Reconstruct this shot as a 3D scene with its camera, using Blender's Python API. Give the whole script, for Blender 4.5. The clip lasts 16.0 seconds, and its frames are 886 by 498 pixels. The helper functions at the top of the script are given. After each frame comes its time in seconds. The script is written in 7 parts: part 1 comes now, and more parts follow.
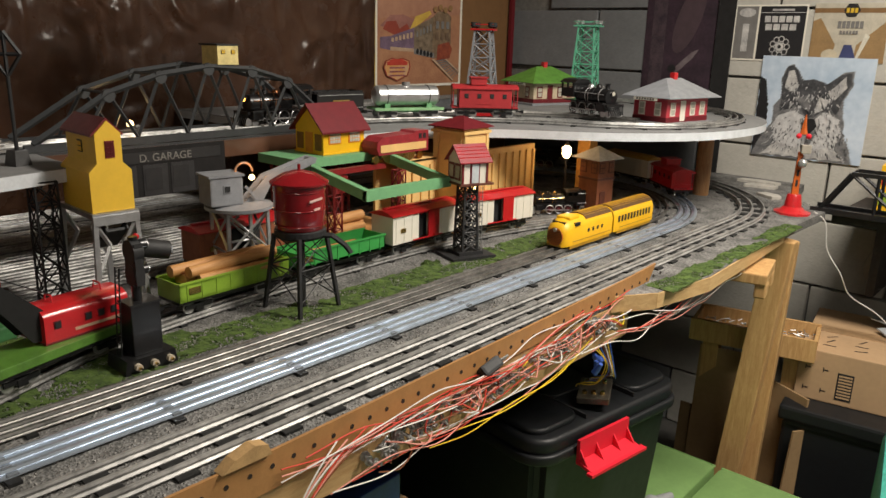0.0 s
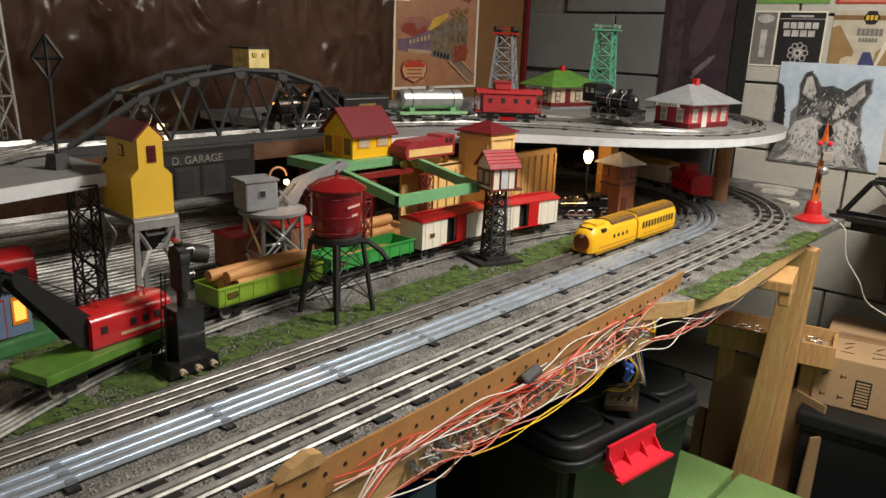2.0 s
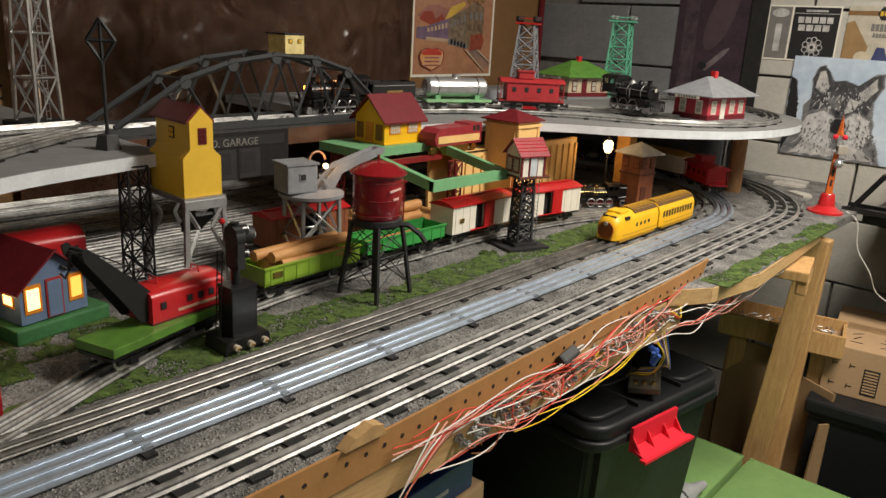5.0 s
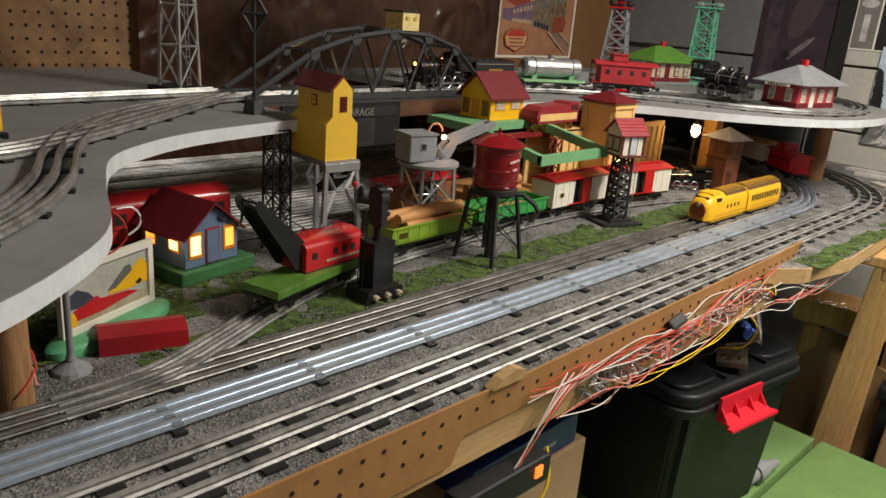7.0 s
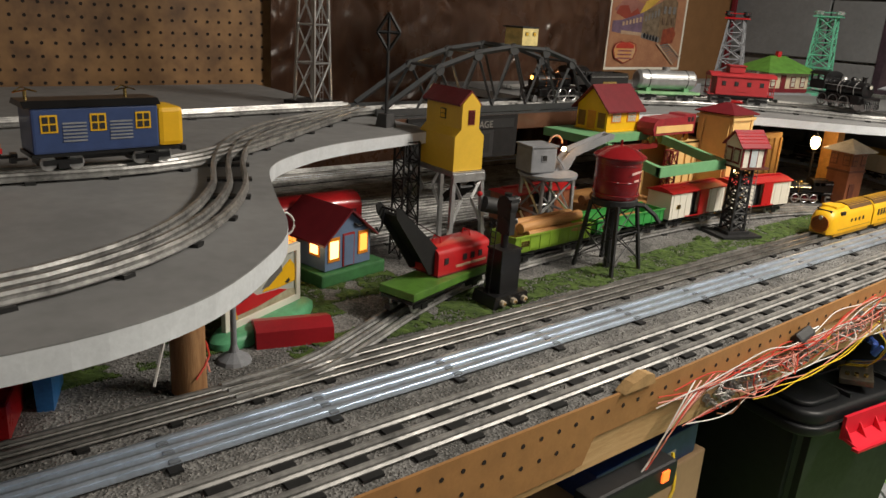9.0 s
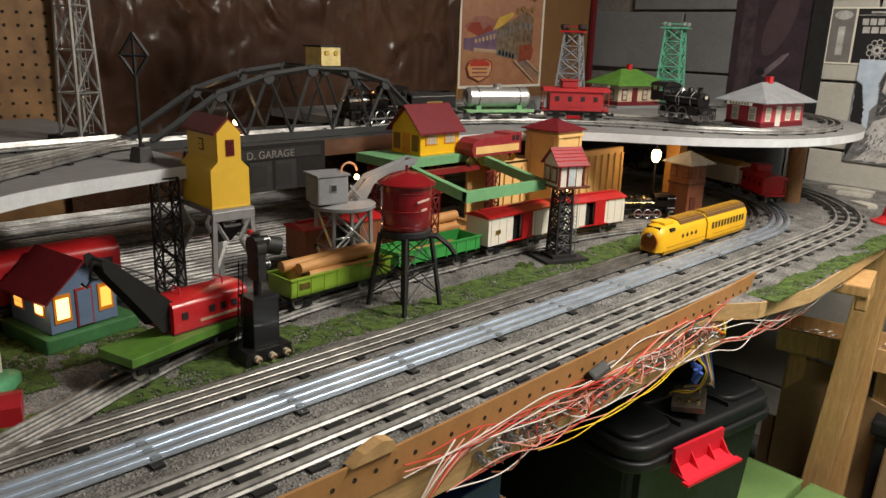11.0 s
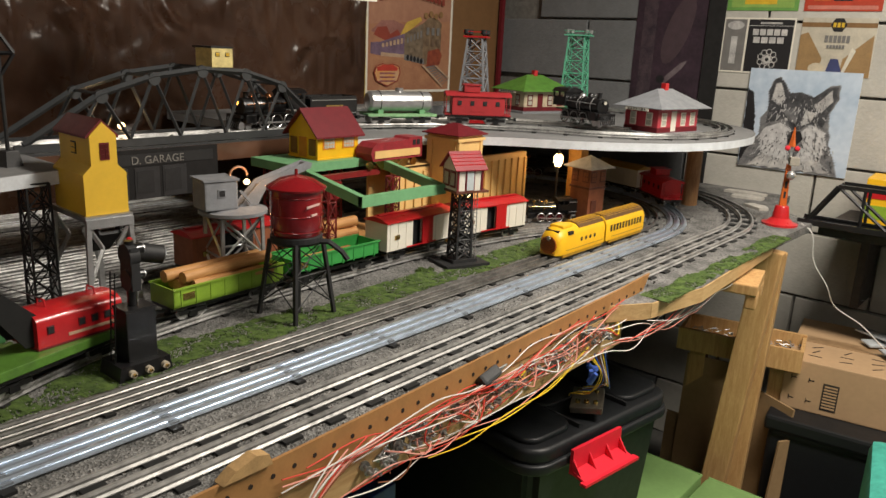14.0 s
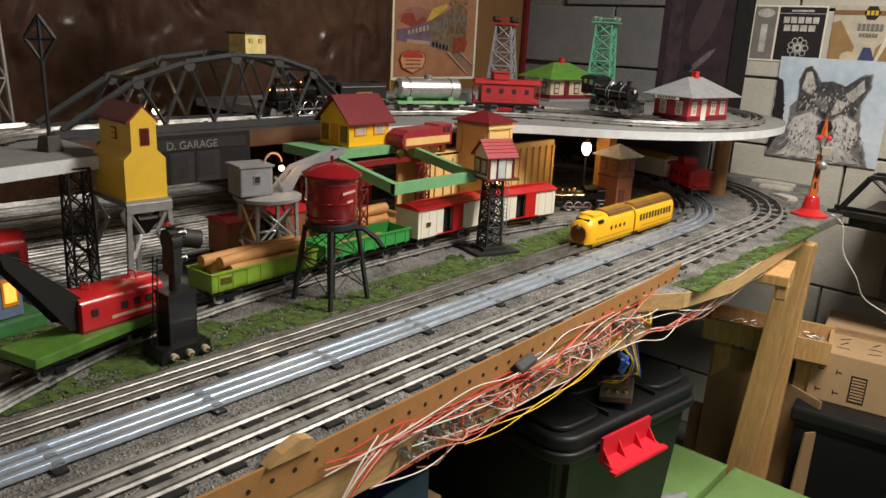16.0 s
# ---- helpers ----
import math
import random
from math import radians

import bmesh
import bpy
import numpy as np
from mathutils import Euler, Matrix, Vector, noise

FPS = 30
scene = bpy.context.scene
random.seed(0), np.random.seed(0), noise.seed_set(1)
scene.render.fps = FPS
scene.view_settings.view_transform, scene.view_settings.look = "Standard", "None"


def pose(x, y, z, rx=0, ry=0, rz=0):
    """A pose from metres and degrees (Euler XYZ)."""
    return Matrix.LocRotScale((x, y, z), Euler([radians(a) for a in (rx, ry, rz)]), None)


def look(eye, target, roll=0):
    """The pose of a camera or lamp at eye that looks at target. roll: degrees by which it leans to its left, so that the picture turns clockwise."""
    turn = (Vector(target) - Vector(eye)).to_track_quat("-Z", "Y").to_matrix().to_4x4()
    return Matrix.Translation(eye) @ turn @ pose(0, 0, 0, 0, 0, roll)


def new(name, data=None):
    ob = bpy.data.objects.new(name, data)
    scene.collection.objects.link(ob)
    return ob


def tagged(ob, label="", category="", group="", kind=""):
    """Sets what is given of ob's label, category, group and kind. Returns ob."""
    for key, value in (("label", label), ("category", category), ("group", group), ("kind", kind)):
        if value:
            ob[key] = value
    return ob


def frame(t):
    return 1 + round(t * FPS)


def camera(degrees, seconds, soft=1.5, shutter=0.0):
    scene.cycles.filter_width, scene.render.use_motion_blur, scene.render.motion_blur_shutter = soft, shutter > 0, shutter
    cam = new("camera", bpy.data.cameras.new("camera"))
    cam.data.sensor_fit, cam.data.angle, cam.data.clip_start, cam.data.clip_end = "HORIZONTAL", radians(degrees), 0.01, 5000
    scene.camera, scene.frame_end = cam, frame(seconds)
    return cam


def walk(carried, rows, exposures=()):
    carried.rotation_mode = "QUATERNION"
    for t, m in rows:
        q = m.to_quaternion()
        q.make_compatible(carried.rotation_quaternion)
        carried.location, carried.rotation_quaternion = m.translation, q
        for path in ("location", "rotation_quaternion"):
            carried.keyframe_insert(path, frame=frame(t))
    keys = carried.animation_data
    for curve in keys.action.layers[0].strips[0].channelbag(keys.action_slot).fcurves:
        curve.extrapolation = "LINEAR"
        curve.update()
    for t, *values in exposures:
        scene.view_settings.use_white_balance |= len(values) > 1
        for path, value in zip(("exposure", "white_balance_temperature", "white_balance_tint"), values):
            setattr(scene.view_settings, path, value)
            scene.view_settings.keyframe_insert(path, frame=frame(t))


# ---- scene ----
from collections import defaultdict
from math import sin, cos, pi, sqrt, atan2

cam = camera(60.8, 16.0)
PATH = [
    (0, (-0.001, 0.016, 1.286), (-1.27, 1.467, 0.751), 1.6),
    (0.5, (-0.01, 0.018, 1.287), (-1.258, 1.487, 0.755), 1.8),
    (1, (-0.021, 0.006, 1.293), (-1.267, 1.477, 0.761), 2.0),
    (1.5, (-0.029, -0.012, 1.295), (-1.285, 1.45, 0.762), 2.1),
    (2, (-0.041, -0.02, 1.297), (-1.306, 1.432, 0.758), 2.2),
    (2.5, (-0.046, -0.026, 1.297), (-1.319, 1.417, 0.755), 2.3),
    (3, (-0.044, -0.026, 1.296), (-1.321, 1.413, 0.751), 2.3),
    (5.3, (-0.069, -0.098, 1.296), (-1.316, 1.358, 0.727), 3.2),
    (5.5, (-0.07, -0.106, 1.29), (-1.324, 1.345, 0.722), 3.0),
    (6, (-0.072, -0.132, 1.289), (-1.335, 1.306, 0.709), 3.4),
    (6.5, (-0.077, -0.171, 1.285), (-1.365, 1.242, 0.696), 3.8),
    (7, (-0.091, -0.221, 1.288), (-1.409, 1.151, 0.67), 4.7),
    (7.5, (-0.098, -0.268, 1.286), (-1.522, 0.991, 0.664), 3.8),
    (8, (-0.101, -0.305, 1.287), (-1.58, 0.891, 0.67), 3.8),
    (8.2, (-0.099, -0.316, 1.289), (-1.589, 0.867, 0.673), 3.9),
    (10.3, (-0.075, -0.137, 1.293), (-1.508, 1.141, 0.732), 2.0),
    (10.5, (-0.065, -0.105, 1.293), (-1.482, 1.192, 0.738), 1.9),
    (11, (-0.045, -0.037, 1.29), (-1.42, 1.31, 0.749), 1.9),
    (11.5, (-0.032, -0.002, 1.287), (-1.367, 1.392, 0.761), 2.0),
    (12, (-0.025, 0.012, 1.286), (-1.323, 1.446, 0.776), 2.2),
    (12.5, (-0.009, 0.024, 1.289), (-1.276, 1.488, 0.787), 2.3),
    (13, (-0.004, 0.026, 1.285), (-1.249, 1.509, 0.786), 2.3),
    (13.5, (-0.012, 0.016, 1.287), (-1.247, 1.505, 0.78), 2.5),
    (14, (-0.024, 0.005, 1.286), (-1.256, 1.492, 0.768), 2.7),
    (14.5, (-0.031, -0.004, 1.287), (-1.267, 1.477, 0.757), 2.8),
    (15, (-0.033, -0.006, 1.285), (-1.276, 1.466, 0.747), 2.9),
    (15.5, (-0.038, -0.01, 1.286), (-1.288, 1.454, 0.742), 2.9),
    (16, (-0.042, -0.014, 1.285), (-1.299, 1.44, 0.734), 2.9),
]
walk(cam, [(t, look(eye, target, roll)) for t, eye, target, roll in PATH])

# ---- light ----
world = bpy.data.worlds.new("room")
world.use_nodes = True
world.node_tree.nodes["Background"].inputs[0].default_value = (0.9, 0.85, 0.8, 1)
world.node_tree.nodes["Background"].inputs[1].default_value = 0.003
scene.world = world
scene.view_settings.exposure = 0.0


def area_lamp(name, eye, target, sx, sy, watts, colour):
    d = bpy.data.lights.new(name, "AREA")
    d.shape, d.size, d.size_y, d.energy, d.color = "RECTANGLE", sx, sy, watts, colour
    ob = new(name, d)
    ob.matrix_world = look(eye, target)
    return ob


def bulb(name, at, watts, radius=0.006, colour=(1, 0.62, 0.28)):
    d = bpy.data.lights.new(name, "POINT")
    d.energy, d.shadow_soft_size, d.color = watts, radius, colour
    ob = new(name, d)
    ob.location = at
    return ob


area_lamp("shop_light", (0.20, 1.28, 2.24), (0.08, 1.28, 0), 0.22, 1.0, 55.5, (0.985, 0.908, 0.80))
# weak fill added out of view to brighten the left deck, no fixture known
area_lamp("fill_light_behind", (0.75, -0.9, 2.24), (0.6, -0.8, 0), 0.25, 1.1, 9, (0.985, 0.902, 0.78))

# ---- materials ----
MATS = {}


def mat(name, c, rough=0.5, metal=0.0, c2=None, scale=60.0, amount=0.35, bump=0.0, bscale=None, emit=0.0, coat=0.0, vary=0.0):
    """Painted, wooden or metal surface: base colour with blotches at one scale, grain at another, bump, and variation from piece to piece."""
    if name in MATS:
        return MATS[name]
    m = bpy.data.materials.new(name)
    m.use_nodes = True
    nt = m.node_tree
    b = nt.nodes["Principled BSDF"]
    L = nt.links.new
    b.inputs["Roughness"].default_value, b.inputs["Metallic"].default_value = rough, metal
    b.inputs["Coat Weight"].default_value = coat
    tc = nt.nodes.new("ShaderNodeTexCoord")
    n1, n2 = nt.nodes.new("ShaderNodeTexNoise"), nt.nodes.new("ShaderNodeTexNoise")
    n1.inputs["Scale"].default_value, n2.inputs["Scale"].default_value = scale, scale * 7
    n1.inputs["Detail"].default_value = n2.inputs["Detail"].default_value = 5
    L(tc.outputs["Object"], n1.inputs["Vector"]), L(tc.outputs["Object"], n2.inputs["Vector"])
    mx = nt.nodes.new("ShaderNodeMath")
    mx.operation = "MULTIPLY_ADD"
    mx.inputs[1].default_value = 0.65
    h = nt.nodes.new("ShaderNodeMath")
    h.operation = "MULTIPLY"
    h.inputs[1].default_value = 0.35
    L(n2.outputs[0], h.inputs[0]), L(n1.outputs[0], mx.inputs[0]), L(h.outputs[0], mx.inputs[2])
    r = nt.nodes.new("ShaderNodeValToRGB")
    r.color_ramp.elements[0].position, r.color_ramp.elements[1].position = 0.36, 0.64
    d = c2 or tuple(x * (1 - amount) for x in c)
    r.color_ramp.elements[0].color, r.color_ramp.elements[1].color = (*d, 1), (*c, 1)
    L(mx.outputs[0], r.inputs[0])
    col = r.outputs[0]
    if vary:
        oi, hs, mr = nt.nodes.new("ShaderNodeObjectInfo"), nt.nodes.new("ShaderNodeHueSaturation"), nt.nodes.new("ShaderNodeMapRange")
        mr.inputs["To Min"].default_value, mr.inputs["To Max"].default_value = 1 - vary, 1 + vary
        L(oi.outputs["Random"], mr.inputs[0]), L(mr.outputs[0], hs.inputs["Value"]), L(col, hs.inputs["Color"])
        col = hs.outputs[0]
    L(col, b.inputs["Base Color"])
    rr = nt.nodes.new("ShaderNodeMapRange")
    rr.inputs["To Min"].default_value, rr.inputs["To Max"].default_value = min(1, rough * 1.25), rough * 0.8
    L(mx.outputs[0], rr.inputs[0]), L(rr.outputs[0], b.inputs["Roughness"])
    if bump:
        bp = nt.nodes.new("ShaderNodeBump")
        bp.inputs["Strength"].default_value, bp.inputs["Distance"].default_value = min(1, bump), 0.003
        n3 = nt.nodes.new("ShaderNodeTexNoise")
        n3.inputs["Scale"].default_value, n3.inputs["Detail"].default_value = bscale or scale * 3, 6
        L(tc.outputs["Object"], n3.inputs["Vector"]), L(n3.outputs[0], bp.inputs["Height"]), L(bp.outputs[0], b.inputs["Normal"])
    if emit:
        L(col, b.inputs["Emission Color"])
        b.inputs["Emission Strength"].default_value = emit
    MATS[name] = m
    return m


def glow(name, c, strength):
    m = bpy.data.materials.new(name)
    m.use_nodes = True
    b = m.node_tree.nodes["Principled BSDF"]
    b.inputs["Base Color"].default_value = (*c, 1)
    b.inputs["Emission Color"].default_value = (*c, 1)
    b.inputs["Emission Strength"].default_value = strength
    return m


def wood(name, c, c2, along=(1, 12, 12), scale=18, rough=0.6):
    """Wood with stretched grain and knots."""
    m = mat(name, c, rough, c2=c2, scale=scale, bump=0.15)
    nt = m.node_tree
    mp = nt.nodes.new("ShaderNodeMapping")
    mp.inputs["Scale"].default_value = along
    tc = next(n for n in nt.nodes if n.type == "TEX_COORD")
    nt.links.new(tc.outputs["Object"], mp.inputs[0])
    for n in [n for n in nt.nodes if n.type == "TEX_NOISE"]:
        nt.links.new(mp.outputs[0], n.inputs["Vector"])
        n.inputs["Distortion"].default_value = 0.6
    return m


def paper_mat():
    """Crinkled brown plastic-coated sheet."""
    m = mat("brown_sheet", (0.165, 0.083, 0.050), 0.27, c2=(0.085, 0.040, 0.024), scale=4, coat=0.25)
    nt = m.node_tree
    tc = next(n for n in nt.nodes if n.type == "TEX_COORD")
    v = nt.nodes.new("ShaderNodeTexNoise")
    v.noise_type = "RIDGED_MULTIFRACTAL"
    v.inputs["Scale"].default_value, v.inputs["Detail"].default_value, v.inputs["Distortion"].default_value = 6.5, 7, 1.1
    bp = nt.nodes.new("ShaderNodeBump")
    bp.inputs["Strength"].default_value, bp.inputs["Distance"].default_value = 1.0, 0.045
    nt.links.new(tc.outputs["Object"], v.inputs["Vector"])
    nt.links.new(v.outputs[0], bp.inputs["Height"])
    nt.links.new(bp.outputs[0], nt.nodes["Principled BSDF"].inputs["Normal"])
    return m


def ground_mat():
    """Grey sandy ballast with patches of green scatter."""
    m = bpy.data.materials.new("ballast")
    m.use_nodes = True
    nt = m.node_tree
    b, L = nt.nodes["Principled BSDF"], nt.links.new
    b.inputs["Roughness"].default_value = 0.95
    tc = nt.nodes.new("ShaderNodeTexCoord")
    n1, n2 = nt.nodes.new("ShaderNodeTexNoise"), nt.nodes.new("ShaderNodeTexVoronoi")
    n1.inputs["Scale"].default_value, n1.inputs["Detail"].default_value = 22, 6
    n2.inputs["Scale"].default_value = 330
    r1, r2 = nt.nodes.new("ShaderNodeValToRGB"), nt.nodes.new("ShaderNodeValToRGB")
    r1.color_ramp.elements[0].color, r1.color_ramp.elements[1].color = (0.12, 0.117, 0.11, 1), (0.34, 0.33, 0.315, 1)
    r1.color_ramp.elements[0].position, r1.color_ramp.elements[1].position = 0.3, 0.7
    r2.color_ramp.elements[0].color, r2.color_ramp.elements[1].color = (0.30, 0.30, 0.30, 1), (1, 1, 1, 1)
    mul = nt.nodes.new("ShaderNodeMix")
    mul.data_type, mul.blend_type = "RGBA", "MULTIPLY"
    mul.inputs[0].default_value = 1
    L(tc.outputs["Object"], n1.inputs["Vector"]), L(tc.outputs["Object"], n2.inputs["Vector"])
    L(n1.outputs[0], r1.inputs[0]), L(n2.outputs["Color"], r2.inputs[0])
    L(r1.outputs[0], mul.inputs[6]), L(r2.outputs[0], mul.inputs[7])
    L(mul.outputs[2], b.inputs["Base Color"])
    bp = nt.nodes.new("ShaderNodeBump")
    bp.inputs["Strength"].default_value, bp.inputs["Distance"].default_value = 0.9, 0.002
    L(n2.outputs["Distance"], bp.inputs["Height"]), L(bp.outputs[0], b.inputs["Normal"])
    return m


BALLAST = ground_mat()
SHEET = paper_mat()
BLACK = mat("black_paint", (0.012, 0.012, 0.013), 0.32, amount=0.4, coat=0.2)
MATTEBLACK = mat("matte_black", (0.018, 0.018, 0.019), 0.6)
PLASTIC = mat("black_plastic", (0.007, 0.008, 0.010), 0.50, bump=0.05)
RED = mat("red_enamel", (0.55, 0.018, 0.022), 0.28, amount=0.2, scale=20, coat=0.3)
DARKRED = mat("dark_red_paint", (0.155, 0.009, 0.015), 0.5, amount=0.2)
TANKRED = mat("tank_red", (0.26, 0.010, 0.014), 0.25, amount=0.25, coat=0.4, scale=25)
YELLOW = mat("yellow_paint", (0.84, 0.47, 0.012), 0.42, amount=0.1, scale=25, bump=0.03)
COALYELLOW = mat("tower_yellow", (0.80, 0.50, 0.045), 0.45, amount=0.1, scale=25)
CREAMY = mat("cream_card", (0.80, 0.52, 0.20), 0.55, amount=0.12, scale=25)
ORANGE = mat("orange_paint", (0.75, 0.26, 0.02), 0.45, amount=0.2)
GREEN = mat("green_enamel", (0.05, 0.34, 0.075), 0.3, amount=0.2, coat=0.2)
LIME = mat("lime_enamel", (0.27, 0.44, 0.045), 0.32, amount=0.2, coat=0.2)
SAGE = mat("sage_paint", (0.18, 0.42, 0.20), 0.5, amount=0.2)
MINT = mat("mint_paint", (0.16, 0.55, 0.36), 0.35, amount=0.25)
OCHRE = mat("ochre_roof", (0.50, 0.27, 0.025), 0.4, amount=0.15)
WHITE = mat("white_paint", (0.78, 0.74, 0.64), 0.45, amount=0.08, scale=30)
EDGEWHITE = mat("edge_white", (0.70, 0.73, 0.76), 0.6, amount=0.18, scale=40, bump=0.1)
GREY = mat("grey_paint", (0.27, 0.28, 0.30), 0.45, amount=0.25)
DECKGREY = mat("deck_grey", (0.24, 0.24, 0.24), 0.65, amount=0.25, scale=9, bump=0.05)
SILVER = mat("aluminium_paint", (0.62, 0.62, 0.62), 0.32, 0.75, amount=0.25)
STEEL = mat("tin_rail", (0.52, 0.515, 0.50), 0.42, 0.75, amount=0.65, scale=30)
GALV = mat("galvanised_rail", (0.76, 0.85, 0.97), 0.32, 0.85, amount=0.3, scale=22)
DARKRAIL = mat("dark_rail", (0.33, 0.32, 0.30), 0.42, 0.8, amount=0.6, scale=24)
TIE = mat("black_tie", (0.014, 0.014, 0.014), 0.55)
COPPER = mat("copper", (0.75, 0.33, 0.16), 0.25, 1.0, amount=0.3)
BRASS = mat("brass", (0.80, 0.58, 0.22), 0.25, 1.0, amount=0.3)
BLUE = mat("house_blue", (0.13, 0.19, 0.30), 0.5, amount=0.15)
ELECBLUE = mat("loco_blue", (0.045, 0.075, 0.19), 0.3, amount=0.2, coat=0.3)
BROWN = mat("brown_lithograph", (0.30, 0.10, 0.045), 0.5, amount=0.3)
PINE = wood("pine", (0.58, 0.36, 0.15), (0.42, 0.23, 0.085), along=(10, 10, 1.2), scale=14)
PINEY = wood("pine_board", (0.60, 0.40, 0.19), (0.46, 0.28, 0.115), along=(10, 1.0, 10), scale=14)
DOWEL = wood("dowel", (0.56, 0.29, 0.10), (0.42, 0.19, 0.06), along=(1, 10, 10), scale=30)
LOG = wood("post_bark", (0.42, 0.23, 0.10), (0.25, 0.12, 0.05), along=(10, 10, 1), scale=20)
HARDBOARD = mat("hardboard", (0.40, 0.20, 0.07), 0.5, amount=0.18, scale=40, bump=0.06)
HOLE = mat("hole_dark", (0.02, 0.012, 0.008), 0.9)
KRAFT = mat("kraft_card", (0.46, 0.30, 0.165), 0.75, amount=0.12, scale=12, bump=0.04)
CARD2 = mat("old_card", (0.33, 0.21, 0.10), 0.8, amount=0.2, scale=10, bump=0.05)
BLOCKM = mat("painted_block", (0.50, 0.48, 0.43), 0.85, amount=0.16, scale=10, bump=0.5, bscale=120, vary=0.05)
GREYBLOCK = mat("grey_block", (0.19, 0.195, 0.20), 0.9, amount=0.2, scale=10, bump=0.5, bscale=120, vary=0.05)
MORTAR = mat("block_mortar", (0.22, 0.21, 0.19), 0.9, bump=0.4)
CONCRETE = mat("floor_concrete", (0.14, 0.135, 0.125), 0.8, amount=0.3, scale=4, bump=0.2)
CEIL = mat("ceiling_board", (0.24, 0.225, 0.205), 0.9, amount=0.2, scale=3)
VINYL = mat("green_vinyl", (0.19, 0.33, 0.11), 0.5, amount=0.15, scale=15, bump=0.05)
REDPL = mat("red_plastic", (0.70, 0.02, 0.04), 0.35, amount=0.08)
GRASSM = mat("green_scatter", (0.088, 0.142, 0.024), 0.95, c2=(0.024, 0.046, 0.008), scale=70)
GLASS_LIT = glow("lit_pane", (1.0, 0.42, 0.07), 1.3)
GLASS_HOT = glow("hot_pane", (1.0, 0.62, 0.20), 3.2)
LAMPGLOW = glow("lamp_globe", (1.0, 0.66, 0.30), 9.0)
AMBER = glow("amber_bulb", (1.0, 0.42, 0.06), 8.0)
WIRES = {k: mat("wire_" + k, c, 0.4, amount=0.1) for k, c in dict(white=(0.75, 0.72, 0.68), red=(0.60, 0.05, 0.03), pink=(0.72, 0.30, 0.24), yellow=(0.80, 0.55, 0.03), blue=(0.05, 0.12, 0.5), brown=(0.2, 0.06, 0.02), grey=(0.4, 0.4, 0.4), black=(0.015, 0.015, 0.015)).items()}
WINGLASS = mat("tin_window", (0.55, 0.53, 0.44), 0.25, amount=0.3, scale=200)

# ---- mesh helpers ----


def add_box(bm, c, s, rz=0.0, rx=0.0, ry=0.0, bevel=0.0):
    m = pose(c[0], c[1], c[2], rx, ry, rz) @ Matrix.Diagonal((s[0], s[1], s[2], 1))
    r = bmesh.ops.create_cube(bm, size=1.0, matrix=m)
    if bevel:
        es = list({e for v in r["verts"] for e in v.link_edges})
        bmesh.ops.bevel(bm, geom=es, offset=bevel, segments=2, affect="EDGES", profile=0.6)


def add_cyl(bm, p, q, r, r2=None, n=12, caps=True):
    p, q = Vector(p), Vector(q)
    d = q - p
    m = Matrix.Translation((p + q) / 2) @ d.to_track_quat("Z", "Y").to_matrix().to_4x4()
    bmesh.ops.create_cone(bm, cap_ends=caps, segments=n, radius1=r, radius2=r if r2 is None else r2, depth=d.length, matrix=m)


def add_ball(bm, c, r, sz=1.0, n=12):
    bmesh.ops.create_uvsphere(bm, u_segments=n, v_segments=max(6, n // 2), radius=r, matrix=Matrix.Translation(c) @ Matrix.Diagonal((1, 1, sz, 1)))


def add_prism(bm, pts, axis, a, b):
    """Polygon pts (2D) run from a to b along an axis: x takes (y, z), y takes (x, z), z takes (x, y)."""
    def put(u, v, w):
        return {"x": (w, u, v), "y": (u, w, v), "z": (u, v, w)}[axis]
    lo = [bm.verts.new(put(u, v, a)) for u, v in pts]
    hi = [bm.verts.new(put(u, v, b)) for u, v in pts]
    n = len(pts)
    fs = [bm.faces.new(lo), bm.faces.new(hi[::-1])]
    for i in range(n):
        fs.append(bm.faces.new((lo[i], hi[i], hi[(i + 1) % n], lo[(i + 1) % n])))
    bmesh.ops.recalc_face_normals(bm, faces=fs)


def add_lathe(bm, prof, c=(0, 0, 0), n=24):
    """Radius and height pairs turned about z."""
    rings = []
    for r, z in prof:
        rings.append([bm.verts.new((c[0] + r * cos(2 * pi * i / n), c[1] + r * sin(2 * pi * i / n), c[2] + z)) for i in range(n)])
    for a, b in zip(rings, rings[1:]):
        for i in range(n):
            bm.faces.new((a[i], a[(i + 1) % n], b[(i + 1) % n], b[i]))
    bm.faces.new(rings[0][::-1]), bm.faces.new(rings[-1])


def add_torus(bm, c, R, r, axis="z", n=20, k=8, a0=0.0, a1=2 * pi):
    pts = []
    for i in range(n + 1):
        a = a0 + (a1 - a0) * i / n
        u, v = R * cos(a), R * sin(a)
        pts.append((c[0] + (0 if axis == "x" else u), c[1] + (u if axis == "x" else 0 if axis == "y" else v), c[2] + (0 if axis == "z" else v)))
    add_tube(bm, pts, r, k)


def add_tube(bm, pts, r, k=6):
    pts = [Vector(p) for p in pts]
    rings = []
    for i, p in enumerate(pts):
        d = (pts[min(i + 1, len(pts) - 1)] - pts[max(i - 1, 0)]).normalized()
        s = d.cross(Vector((0.03, 0.02, 1)))
        s = s.normalized() if s.length > 1e-4 else Vector((1, 0, 0))
        u = s.cross(d)
        rings.append([bm.verts.new(p + r * (cos(2 * pi * j / k) * s + sin(2 * pi * j / k) * u)) for j in range(k)])
    for a, b in zip(rings, rings[1:]):
        for j in range(k):
            bm.faces.new((a[j], a[(j + 1) % k], b[(j + 1) % k], b[j]))
    bm.faces.new(rings[0][::-1]), bm.faces.new(rings[-1])


